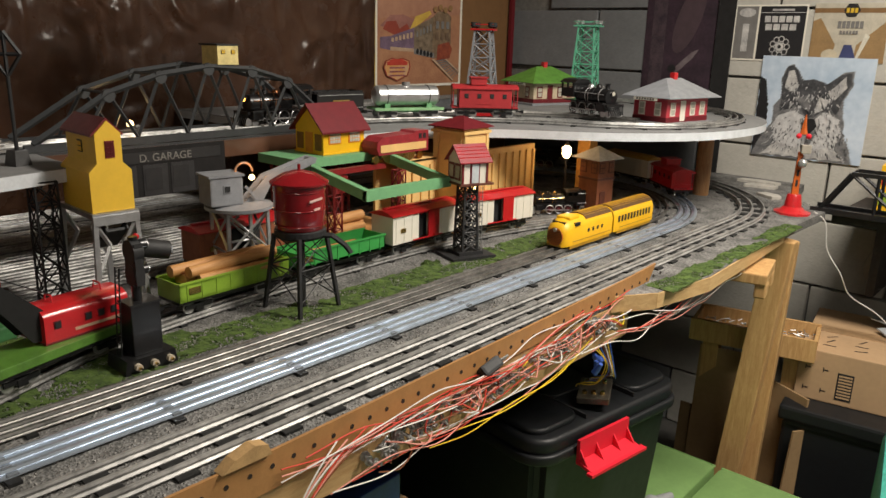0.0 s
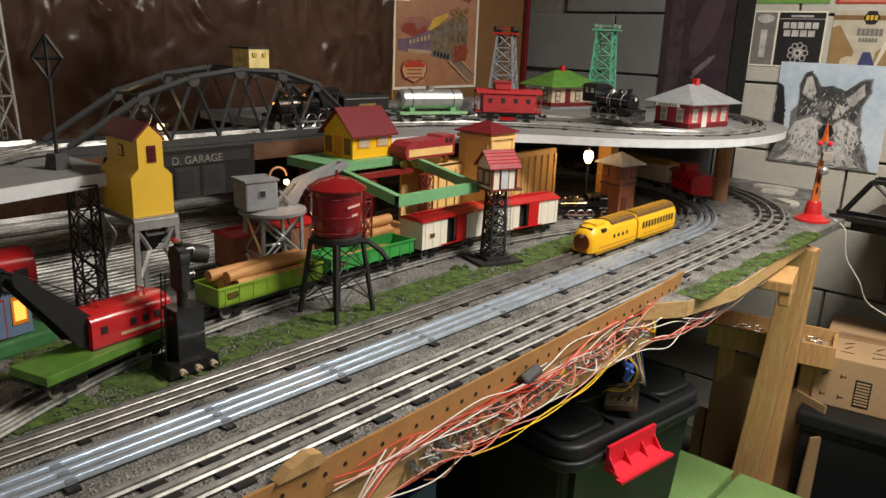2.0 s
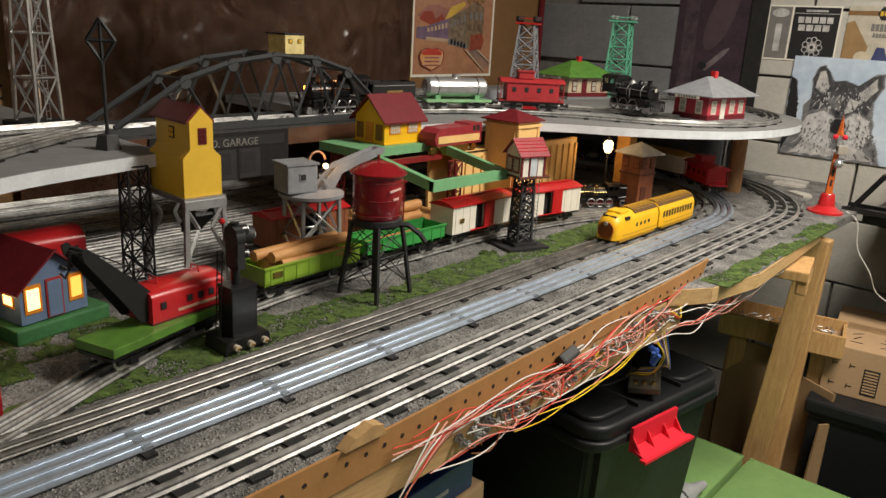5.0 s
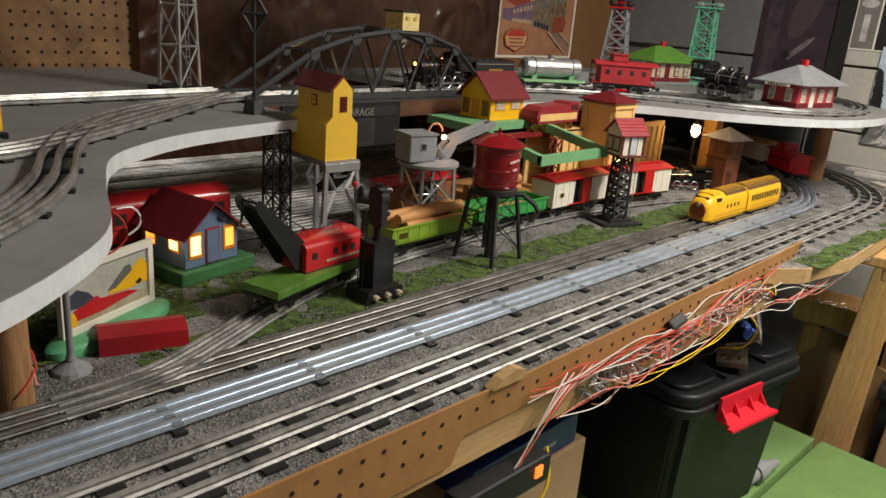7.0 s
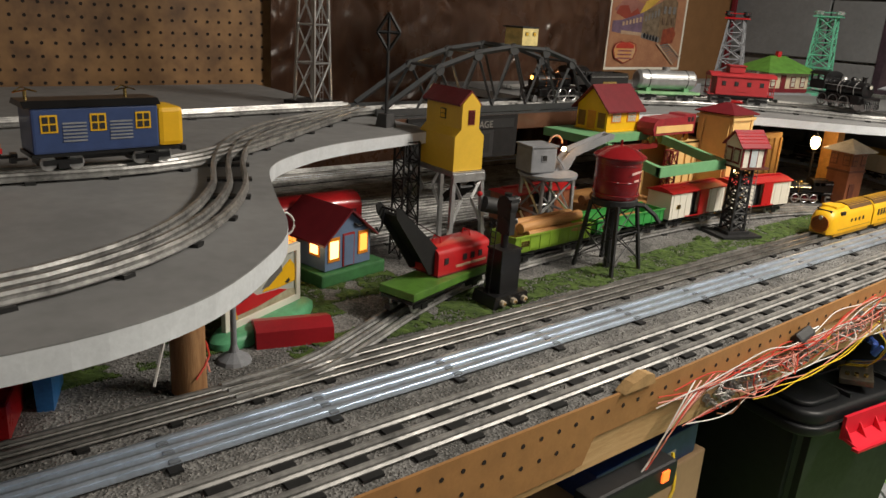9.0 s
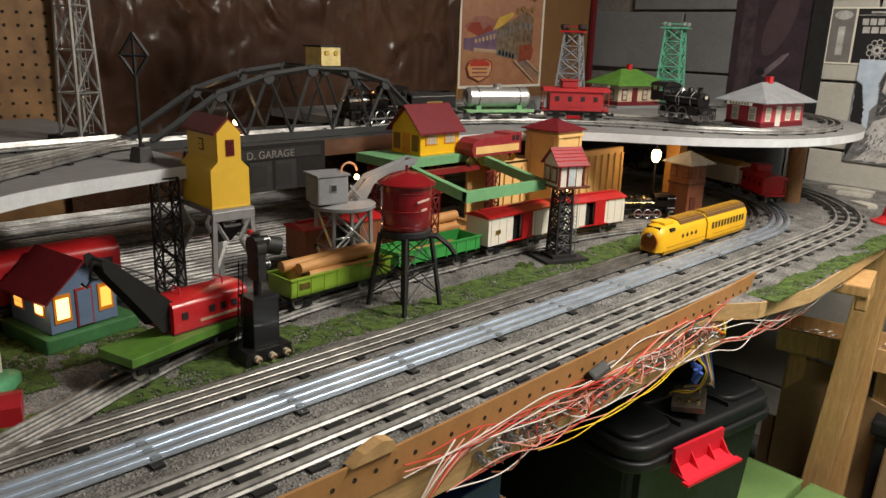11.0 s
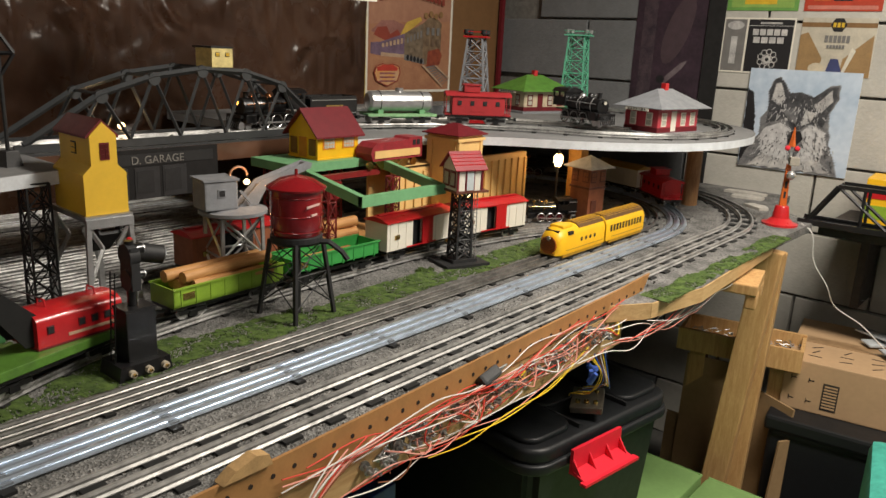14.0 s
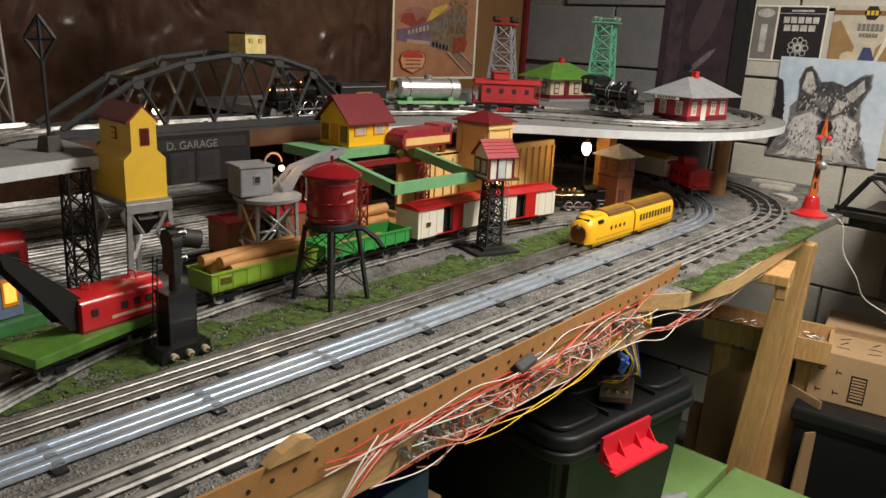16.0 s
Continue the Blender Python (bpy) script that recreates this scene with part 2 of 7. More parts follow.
def spline(pts, step=0.02):
    """Smooth points through the given ones, at even steps."""
    P = [Vector(p) for p in pts]
    P = [2 * P[0] - P[1]] + P + [2 * P[-1] - P[-2]]
    out = []
    for i in range(1, len(P) - 2):
        a, b, c, d = P[i - 1:i + 3]
        n = max(2, int((c - b).length / step))
        for j in range(n):
            t = j / n
            out.append(0.5 * ((2 * b) + (c - a) * t + (2 * a - 5 * b + 4 * c - d) * t * t + (3 * b - a - 3 * c + d) * t ** 3))
    return out + [P[-2]]


def mesh_of(name, bm, material):
    me = bpy.data.meshes.new(name)
    bm.to_mesh(me)
    bm.free()
    me.materials.append(material)
    return me


def part(name, bm, material, parent, label="", smooth=False):
    me = mesh_of(name, bm, material)
    if smooth:
        for p in me.polygons:
            p.use_smooth = True
        me.set_sharp_from_angle(angle=radians(38))
    ob = new(name, me)
    ob.parent = parent
    if label:
        ob["label"] = label
    return ob


def thing(name, label, category, m, group="", kind=""):
    ob = new(name)
    ob.empty_display_size = 0.02
    ob.matrix_world = m
    return tagged(ob, label, category, group, kind)


def solid(name, bm, material, label, category, group="", kind="", smooth=False):
    return tagged(part(name, bm, material, None, "", smooth), label, category, group, kind)


def one(f, *a, **k):
    bm = bmesh.new()
    f(bm, *a, **k)
    return bm


def boxes(*bs):
    bm = bmesh.new()
    for b in bs:
        add_box(bm, *b)
    return bm


def cyls(*cs, n=10):
    bm = bmesh.new()
    for c in cs:
        add_cyl(bm, *c, n=n)
    return bm

# ---- room ----
TOP = 0.900      # ballast on the table
DECK = 1.105     # upper deck's surface
BACK, NORTH = -1.77, 2.40


def structure(name, bm, material, label, category):
    return solid(name, bm, material, label, category, kind="structure")


structure("floor", boxes(((-0.1, 0.3, -0.05), (3.6, 4.5, 0.1))), CONCRETE, "bare grey concrete basement floor in deep shade", "floor")
structure("ceiling", boxes(((-0.1, 0.3, 2.37), (3.6, 4.5, 0.1))), CEIL, "dull grey-brown board ceiling over the basement", "ceiling")
wall_west = structure("wall_west", boxes(((BACK - 0.1, 0.3, 1.16), (0.16, 4.5, 2.32))), MORTAR, "rough grey basement wall behind the layout", "wall")
wall_north = structure("wall_north", boxes(((-0.1, NORTH + 0.07, 1.16), (3.6, 0.12, 2.32))), MORTAR, "painted concrete block basement wall", "wall")
structure("wall_east", boxes(((1.64, 0.3, 1.16), (0.1, 4.5, 2.32))), GREYBLOCK, "plain bare grey basement wall", "wall")
structure("wall_south", boxes(((-0.1, -1.95, 1.16), (3.6, 0.1, 2.32))), GREYBLOCK, "plain bare grey basement wall", "wall")

# sheets and boards fixed to the west wall


def crinkled_sheet(bm, y0, y1, z0, z1, x):
    ny, nz = 110, 90
    g = [[bm.verts.new((x + 0.022 * abs(noise.noise((i * 0.09, j * 0.05, 3.1))) + 0.010 * abs(noise.noise((i * 0.30, j * 0.12, 1.7))) + 0.005 * abs(noise.noise((i * 0.7, j * 0.6, 7.7))), y0 + (y1 - y0) * i / ny, z0 + (z1 - z0) * j / nz)) for j in range(nz + 1)] for i in range(ny + 1)]
    for i in range(ny):
        for j in range(nz):
            bm.faces.new((g[i][j], g[i + 1][j], g[i + 1][j + 1], g[i][j + 1]))
    bmesh.ops.solidify(bm, geom=bm.faces[:], thickness=0.001)


solid("wall_sheet", one(crinkled_sheet, 0.50, 1.655, 0.55, 2.25, BACK + 0.03), SHEET, "crinkled dark brown plastic-coated sheet hung on the wall", "wall covering", smooth=True)

board = thing("wall_pegboard", "tan perforated hardboard panel stained dark, on the wall", "pegboard", pose(0, 0, 0))
part("panel", boxes(((BACK + 0.008, -0.68, 1.40), (0.006, 2.40, 1.70))), mat("stained_board", (0.37, 0.20, 0.075), 0.55, c2=(0.085, 0.042, 0.018), scale=3.2, bump=0.06, bscale=120), board)
hole = mesh_of("peg_hole", cyls(((0.0, 0, 0), (0.0023, 0, 0), 0.0036), n=6), HOLE)
bm = bmesh.new()
for i in range(46):
    for j in range(20):
        p = (BACK + 0.0095, 0.49 - 0.0254 * i, 0.98 + 0.0254 * j)
        if 5 <= j < 17 and i < 25:
            o = new("peg_hole", hole)
            o.parent, o.location = board, p
        else:
            add_cyl(bm, p, (BACK + 0.0118, p[1], p[2]), 0.0036, n=6)
tagged(part("peg_hole_field", bm, HOLE, board), kind="stuff")
solid("tan_board", boxes(((BACK + 0.008, 2.02, 1.45), (0.012, 0.69, 1.6))), mat("tan_board", (0.21, 0.105, 0.040), 0.6, amount=0.15, scale=12), "plain tan hardboard panel behind the poster", "wall panel")

# ---- table and decks ----
TABLE = [(BACK + 0.05, -1.5), (-0.548, -1.5), (-0.548, 1.05), (-0.505, 1.12), (-0.480, 1.27), (-0.490, 1.50), (-0.503, 1.73), (-0.497, 2.02), (-0.62, 2.12), (-0.66, NORTH), (BACK + 0.05, NORTH)]
table = thing("layout_table", "wooden railway layout table covered in grey ballast", "table", pose(0, 0, 0))
bm = bmesh.new()
add_prism(bm, TABLE, "z", TOP - 0.02, TOP)
part("ballast_top", bm, BALLAST, table, "grey sandy ballast ground")
bm = bmesh.new()
add_prism(bm, [(-0.5455, -1.5), (-0.5645, -1.5), (-0.5645, 1.11), (-0.5455, 1.11)], "z", TOP - 0.080, TOP - 0.0205)
part("front_rail", bm, PINEY, table, "bare pine rail")
bm = bmesh.new()
add_prism(bm, [(-0.502, 1.12), (-0.477, 1.27), (-0.487, 1.50), (-0.500, 1.73), (-0.512, 1.73), (-0.499, 1.50), (-0.489, 1.27), (-0.514, 1.12)], "z", TOP - 0.027, TOP - 0.0205)
add_prism(bm, [(-0.502, 1.12), (-0.4768, 1.27), (-0.4868, 1.50), (-0.4998, 1.73), (-0.5022, 1.73), (-0.4892, 1.50), (-0.4792, 1.27), (-0.5045, 1.12)], "z", TOP - 0.0204, TOP - 0.001)
part("edge_strip", bm, PINEY, table)
bm = bmesh.new()
add_prism(bm, [(-0.546, 1.0465), (-0.503, 1.1165), (-0.5005, 1.115), (-0.5435, 1.045)], "z", TOP - 0.026, TOP + 0.001)
part("edge_strip", bm, PINEY, table)
# front leg: a leaning pine board with a second behind it
bm = bmesh.new()
add_box(bm, (-0.546, 1.762, 0.4385), (0.056, 0.04, 0.872), rz=4, ry=4.6, bevel=0.003)
part("leg", bm, PINE, table, "knotty pine leg")
bm = bmesh.new()
add_box(bm, (-0.528, 1.812, 0.43), (0.052, 0.036, 0.858), rz=8, ry=1.4, bevel=0.003)
part("leg", bm, PINE, table, "knotty pine leg")
for x, y in ((-0.62, -1.4), (-1.65, -1.4), (-1.65, 2.2), (-1.65, 0.4)):
    part("leg", boxes(((x, y, 0.44), (0.04, 0.09, 0.88))), PINE, table)


def deck(name, edge, label):
    t = thing(name, label, "train deck", pose(0, 0, 0))
    pts = [tuple(p)[:2] for p in edge]
    bm = bmesh.new()
    add_prism(bm, pts, "z", DECK - 0.019, DECK - 0.0012)
    part("board", bm, EDGEWHITE, t, "board with a white painted edge")
    bm = bmesh.new()
    add_prism(bm, pts, "z", DECK - 0.0011, DECK)
    part("grey_surface", bm, DECKGREY, t, "grey painted surface")
    return t


left_edge = spline([(-0.80, -0.62, 0), (-0.62, -0.50, 0), (-0.535, -0.37, 0), (-0.515, -0.23, 0), (-0.537, -0.129, 0), (-0.602, -0.047, 0), (-0.668, 0.003, 0), (-0.78, 0.045, 0), (-0.893, 0.095, 0), (-0.955, 0.16, 0), (-1.004, 0.25, 0), (-1.041, 0.39, 0), (-1.052, 0.455, 0)])
deck_left = deck("upper_deck", [(BACK + 0.05, -0.9, 0), (-1.0, -0.9, 0)] + left_edge + [(BACK + 0.05, 0.455, 0)], "grey upper railway deck with an S-shaped white edge")
right_edge = spline([(-1.10, 0.985, 0), (-1.085, 1.10, 0), (-1.05, 1.22, 0), (-0.97, 1.33, 0), (-0.85, 1.42, 0), (-0.76, 1.51, 0), (-0.68, 1.64, 0), (-0.645, 1.80, 0), (-0.655, 1.97, 0), (-0.72, 2.13, 0), (-0.85, 2.26, 0), (-1.0, 2.35, 0)])
deck_right = deck("upper_deck", [(BACK + 0.05, 0.985, 0)] + right_edge + [(-1.1, NORTH - 0.01, 0), (BACK + 0.05, NORTH - 0.01, 0)], "grey upper railway deck with a rounded white edge")


def post(x, y, r, top, material, label):
    t = thing("deck_post", label, "post", pose(x, y, TOP), group="posts under the upper deck")
    bm = bmesh.new()
    add_cyl(bm, (0, 0, 0), (0, 0, top - TOP - 0.0005), r, r * 0.94, n=14)
    part("pole", bm, material, t, smooth=True)
    return t


post(-0.808, 1.992, 0.021, DECK - 0.019, LOG, "round bare wooden post holding the upper deck")
post(-0.797, -0.045, 0.018, DECK - 0.019, LOG, "round bare wooden post with wires wound round it")
# the street lamp's orange light is put into this post's base colour
bm = boxes(((0, 0, 0.0925), (0.035, 0.035, 0.184)))
lamplit_post = thing("deck_post", "square wooden post coloured orange as if lit by the street lamp", "post", pose(-0.970, 1.657, TOP), group="posts under the upper deck")
part("pole", bm, mat("lamplit_post", (0.72, 0.36, 0.08), 0.6), lamplit_post)

# ---- tracks ----


def add_rail(bm, path, off, z, h, w):
    sec = [(-w / 2, 0), (w / 2, 0), (w / 2, 0.0009), (0.0013, 0.0026), (0.0013, h - 0.0042), (0.0024, h - 0.0024), (0.0015, h), (-0.0015, h), (-0.0024, h - 0.0024), (-0.0013, h - 0.0042), (-0.0013, 0.0026), (-w / 2, 0.0009)]
    rings = []
    for i, p in enumerate(path):
        d = (path[min(i + 1, len(path) - 1)] - path[max(i - 1, 0)]).normalized()
        s = Vector((d.y, -d.x, 0))
        rings.append([bm.verts.new((p.x + s.x * (off + u), p.y + s.y * (off + u), z + v)) for u, v in sec])
    n = len(sec)
    for a, b in zip(rings, rings[1:]):
        for j in range(n):
            bm.faces.new((a[j], a[(j + 1) % n], b[(j + 1) % n], b[j]))
    bm.faces.new(rings[0]), bm.faces.new(rings[-1][::-1])
    bmesh.ops.recalc_face_normals(bm, faces=bm.faces[:])


JOINTM = mat("joint_metal", (0.34, 0.37, 0.41), 0.5, 0.5, amount=0.4)


def track(label, path, z, gauge=0.032, h=0.0095, w=0.0085, material=STEEL, tie=0.085, tie_w=0.010, length=None, group="toy railway tracks", joint=0.0):
    """Three-rail tinplate track: rails, ties as pieces of their own and dark joints."""
    path = [Vector(p) for p in path]
    t = thing("railway_track", label, "track", pose(0, 0, 0), group=group)
    for off in (-gauge / 2, 0.0, gauge / 2):
        bm = bmesh.new()
        add_rail(bm, path, off, z + 0.0032, h, w)
        part("rail", bm, material, t)
    tl = length or gauge + 0.014
    me = mesh_of("tie", boxes(((0, 0, 0), (tl, tie_w, 0.0032))), TIE)
    run, nxt = 0.0, tie / 2
    for a, b in zip(path, path[1:]):
        d = b - a
        while run + d.length > nxt:
            p = a + d * ((nxt - run) / d.length)
            ob = new("tie", me)
            ob.parent = t
            ob.matrix_world = pose(p.x, p.y, z + 0.0016, 0, 0, math.degrees(atan2(d.y, d.x)) + 90)
            nxt += tie
        run += d.length
    if joint:
        # sheet-metal collars round the rails where two lengths of track meet
        cm = mesh_of("rail_joint", boxes(((0, 0, h * 0.22), (w * 0.98, tie_w * 0.8, h * 0.36))), JOINTM)
        run, nxt = 0.0, tie / 2 + tie_w * 0.2
        for a, b in zip(path, path[1:]):
            d = b - a
            while run + d.length > nxt:
                p = a + d * ((nxt - run) / d.length)
                side = Vector((d.y, -d.x, 0)).normalized()
                for off in (-gauge / 2, 0.0, gauge / 2):
                    ob = new("rail_joint", cm)
                    ob.parent = t
                    ob.matrix_world = pose(p.x + side.x * off, p.y + side.y * off, z + 0.0032, 0, 0, math.degrees(atan2(d.y, d.x)) + 90)
                nxt += joint
            run += d.length
    return t


def straight(x, y0, y1, step=0.15):
    n = max(1, int(abs(y1 - y0) / step))
    return [(x, y0 + (y1 - y0) * i / n, 0) for i in range(n + 1)]


def arc(cx, cy, r, a0, a1, step=6):
    n = max(2, int(abs(a1 - a0) / step))
    return [(cx + r * cos(radians(a0 + (a1 - a0) * i / n)), cy + r * sin(radians(a0 + (a1 - a0) * i / n)), 0) for i in range(n + 1)]


OUT, MID, INN = -0.598, -0.690, -0.756
track("wide three-rail tinplate track with black ties", straight(OUT, -1.45, 1.70) + arc(OUT - 0.5, 1.71, 0.5, 2, 178) + straight(OUT - 1.0, 1.70, 0.2), TOP, 0.054, 0.0082, 0.0074, mat("wide_rail", (0.50, 0.49, 0.47), 0.48, 0.5, amount=0.65, scale=16), 0.058, 0.022, 0.078)
track("bright bluish galvanised three-rail track", straight(MID, -1.45, 1.54) + arc(MID - 0.46, 1.55, 0.46, 2, 178) + straight(MID - 0.92, 1.54, -0.8), TOP, 0.032, 0.0070, 0.0125, GALV, 0.158, 0.012, 0.066, joint=0.158)
track("worn dull three-rail tinplate track", straight(INN, -1.45, 1.54) + arc(INN - 0.38, 1.56, 0.38, 2, 178) + straight(INN - 0.76, 1.54, -0.8), TOP, 0.032, 0.0062, 0.0050, DARKRAIL, 0.083, 0.011, 0.050)
siding = spline([(-0.756, -0.02, 0), (-0.766, 0.08, 0), (-0.803, 0.17, 0), (-0.850, 0.27, 0), (-0.890, 0.38, 0), (-0.918, 0.52, 0), (-0.934, 0.70, 0), (-0.940, 0.95, 0), (-0.935, 1.10, 0), (-0.915, 1.25, 0), (-0.885, 1.37, 0), (-0.845, 1.47, 0)], 0.03)
track("tinplate siding track curving off a switch", siding, TOP, 0.032, 0.0085, 0.0075, STEEL, 0.085)
for i, x in enumerate((-1.135, -1.19, -1.245, -1.30, -1.355, -1.41, -1.465, -1.60, -1.66)):
    track("shiny yard track in the shade at the back", straight(x, -0.9, 1.25 - 0.03 * i), TOP, 0.032, 0.0085, 0.0065, STEEL, 0.085)

deck_loop = spline([(-0.66, -0.48, 0), (-0.60, -0.35, 0), (-0.595, -0.235, 0), (-0.63, -0.14, 0), (-0.70, -0.06, 0), (-0.80, 0.005, 0), (-0.92, 0.055, 0), (-1.03, 0.12, 0), (-1.13, 0.22, 0), (-1.20, 0.34, 0), (-1.24, 0.455, 0), (-1.245, 0.60, 0), (-1.245, 0.95, 0), (-1.24, 1.08, 0), (-1.20, 1.24, 0), (-1.11, 1.38, 0), (-0.98, 1.48, 0), (-0.85, 1.54, 0), (-0.75, 1.64, 0), (-0.705, 1.78, 0), (-0.72, 1.95, 0), (-0.80, 2.10, 0), (-0.95, 2.22, 0), (-1.15, 2.26, 0), (-1.35, 2.20, 0), (-1.48, 2.05, 0), (-1.53, 1.85, 0), (-1.53, 1.05, 0)], 0.03)
track("three-rail track on the upper deck", deck_loop, DECK, 0.032, 0.0085, 0.0065, STEEL, 0.075)
track("three-rail track round the far side of the deck", spline([(-0.66, -0.48, 0), (-0.78, -0.56, 0), (-0.89, -0.52, 0), (-0.915, -0.36, 0), (-0.922, -0.20, 0), (-0.918, -0.04, 0), (-0.965, 0.07, 0), (-1.10, 0.24, 0), (-1.275, 0.45, 0)], 0.03), DECK, 0.032, 0.0085, 0.0065, STEEL, 0.075)
track("three-rail track along the back of the deck", spline([(-1.20, -0.8, 0), (-1.24, -0.3, 0), (-1.27, 0.1, 0), (-1.31, 0.45, 0)], 0.05), DECK, 0.032, 0.0085, 0.0065, STEEL, 0.075)
track("curved siding on the upper deck under a parked locomotive", spline([(-1.30, 1.30, 0), (-1.20, 1.52, 0), (-1.07, 1.64, 0), (-0.95, 1.68, 0), (-0.86, 1.69, 0)], 0.03), DECK, 0.032, 0.0085, 0.0065, DARKRAIL, 0.075)

# ---- pegboard strip along the table's front ----
strip = thing("pegboard_strip", "strip of perforated brown hardboard nailed along the table edge", "pegboard", pose(0, 0, 0))
bm = bmesh.new()
add_prism(bm, [(-0.2, TOP - 0.068), (0.285, TOP - 0.068), (0.30, TOP - 0.038), (0.44, TOP - 0.037), (0.62, TOP - 0.025), (0.85, TOP - 0.016), (1.165, TOP + 0.002), (1.186, TOP + 0.028), (1.08, TOP + 0.022), (0.40, TOP + 0.004), (-0.2, TOP + 0.004)], "x", -0.5445, -0.541)
part("panel", bm, HARDBOARD, strip)
hole = mesh_of("peg_hole", cyls(((-0.0005, 0, 0), (0.0005, 0, 0), 0.0027), n=8), HOLE)
for i in range(56):
    y = -0.19 + 0.0254 * i
    for j in range(3):
        z = TOP - 0.012 - 0.0254 * j + max(0, y - 0.4) * 0.024
        if z > (TOP - 0.062 if y < 0.28 else TOP - 0.034 + max(0, y - 0.44) * 0.045) and z < TOP - 0.006 + max(0, y - 0.4) * 0.024:
            o = new("peg_hole", hole)
            o.parent, o.location = strip, (-0.541, y, z)

# ---- rolling stock ----


def truck(parent, x, g=0.032, r=0.009, base=0.03):
    t = part("truck", boxes(((x, 0, r + 0.002), (base * 0.55, g * 0.7, 0.004)), ((x, g / 2 + 0.004, r + 0.001), (base + 0.012, 0.0025, 0.006)), ((x, -g / 2 - 0.004, r + 0.001), (base + 0.012, 0.0025, 0.006)), ((x, g / 2 + 0.0055, r - 0.002), (0.012, 0.002, 0.008)), ((x, -g / 2 - 0.0055, r - 0.002), (0.012, 0.002, 0.008))), BLACK, parent)
    for dx in (-base / 2, base / 2):
        for s in (-1, 1):
            bm = bmesh.new()
            add_cyl(bm, (x + dx, s * (g / 2 - 0.001), r), (x + dx, s * (g / 2 + 0.002), r), r, n=14)
            add_cyl(bm, (x + dx, s * (g / 2 + 0.002), r), (x + dx, s * (g / 2 + 0.003), r), r * 0.55, n=10)
            part("wheel", bm, SILVER, t)
    return t


def coupler(parent, x, z=0.013):
    s = 1 if x > 0 else -1
    part("coupler", boxes(((x, 0, z), (0.014, 0.005, 0.003)), ((x + s * 0.008, 0, z), (0.006, 0.009, 0.007))), BLACK, parent)


def car_base(t, L, W, frame=BLACK, g=0.032, r=0.009):
    part("frame", boxes(((0, 0, 2 * r + 0.001), (L, W * 0.92, 0.004)), ((0, 0, 2 * r - 0.004), (L * 0.45, W * 0.5, 0.007))), frame, t)
    for s in (-1, 1):
        truck(t, s * (L / 2 - 0.033), g, r)
        coupler(t, s * (L / 2 + 0.006))


def boxcar(m, label, body, roof, door, L=0.178, W=0.055, H=0.052, g=0.032, open_side=-1):
    t = thing("boxcar", label, "train car", m, group="toy train cars")
    car_base(t, L, W, g=g)
    z0 = 0.0212
    hw = 0.023
    y0, y1 = open_side * W / 2, open_side * (W / 2 - 0.014)
    bm = bmesh.new()
    add_prism(bm, [(-L / 2, y0), (-hw, y0), (-hw, y1), (hw, y1), (hw, y0), (L / 2, y0), (L / 2, -y0), (-L / 2, -y0)], "z", z0, z0 + H)
    rib = mesh_of("rib", boxes(((0, 0, 0), (0.0016, 0.001, H * 0.92))), body)
    for i in range(9):
        x = -L / 2 + 0.008 + i * (L - 0.016) / 8
        if abs(x) > hw + 0.004:
            for s in (-1, 1):
                o = new("rib", rib)
                o.parent, o.location = t, (x, s * (W / 2 + 0.0004), z0 + H / 2)
    part("body", bm, body, t)
    bm = bmesh.new()
    add_prism(bm, [(-W / 2 - 0.003, z0 + H), (-W / 4, z0 + H + 0.0055), (0, z0 + H + 0.0075), (W / 4, z0 + H + 0.0055), (W / 2 + 0.003, z0 + H), (W / 2 + 0.003, z0 + H - 0.0018), (-W / 2 - 0.003, z0 + H - 0.0018)], "x", -L / 2 - 0.003, L / 2 + 0.003)
    add_box(bm, (0, 0, z0 + H + 0.009), (L * 0.96, 0.008, 0.0018))
    part("roof", bm, roof, t)
    part("opening", boxes(((-hw * 0.35, open_side * (W / 2 - 0.0118), z0 + H * 0.48), (hw * 1.3, 0.004, H * 0.9))), MATTEBLACK, t, "dark open doorway")
    part("door", boxes(((hw * 0.65, open_side * (W / 2 + 0.0016), z0 + H * 0.48), (hw * 1.25, 0.0022, H * 0.94)), ((0, open_side * (W / 2 + 0.002), z0 + H * 0.97), (hw * 3.4, 0.002, 0.002)), ((0, open_side * (W / 2 + 0.002), z0 + 0.002), (hw * 3.4, 0.002, 0.002))), door, t, "sliding door half open")
    part("label_plate", boxes(((-L * 0.36, open_side * (W / 2 + 0.0012), z0 + H * 0.45), (0.012, 0.001, 0.008))), BRASS, t)
    return t


def gondola(m, label, body, L=0.182, W=0.054, H=0.026, logs=0, plank=None):
    t = thing("gondola", label, "train car", m, group="toy train cars")
    car_base(t, L, W)
    z0 = 0.0212
    bm = boxes(((0, 0, z0 + 0.002), (L, W, 0.004)), ((L / 2 - 0.001, 0, z0 + H / 2), (0.002, W, H)), ((-L / 2 + 0.001, 0, z0 + H / 2), (0.002, W, H)))
    for s in (-1, 1):
        add_box(bm, (0, s * (W / 2 - 0.001), z0 + H / 2), (L, 0.002, H))
        add_box(bm, (0, s * (W / 2), z0 + H), (L + 0.002, 0.004, 0.0025))
        for i in range(8):
            add_box(bm, (-L / 2 + 0.012 + i * (L - 0.024) / 7, s * (W / 2 + 0.0004), z0 + H / 2), (0.0022, 0.0012, H * 0.9))
    part("body", bm, body, t)
    part("name_plate", boxes(((-L * 0.38, -W / 2 - 0.0012, z0 + H * 0.55), (0.018, 0.001, 0.009))), BRASS, t)
    return t


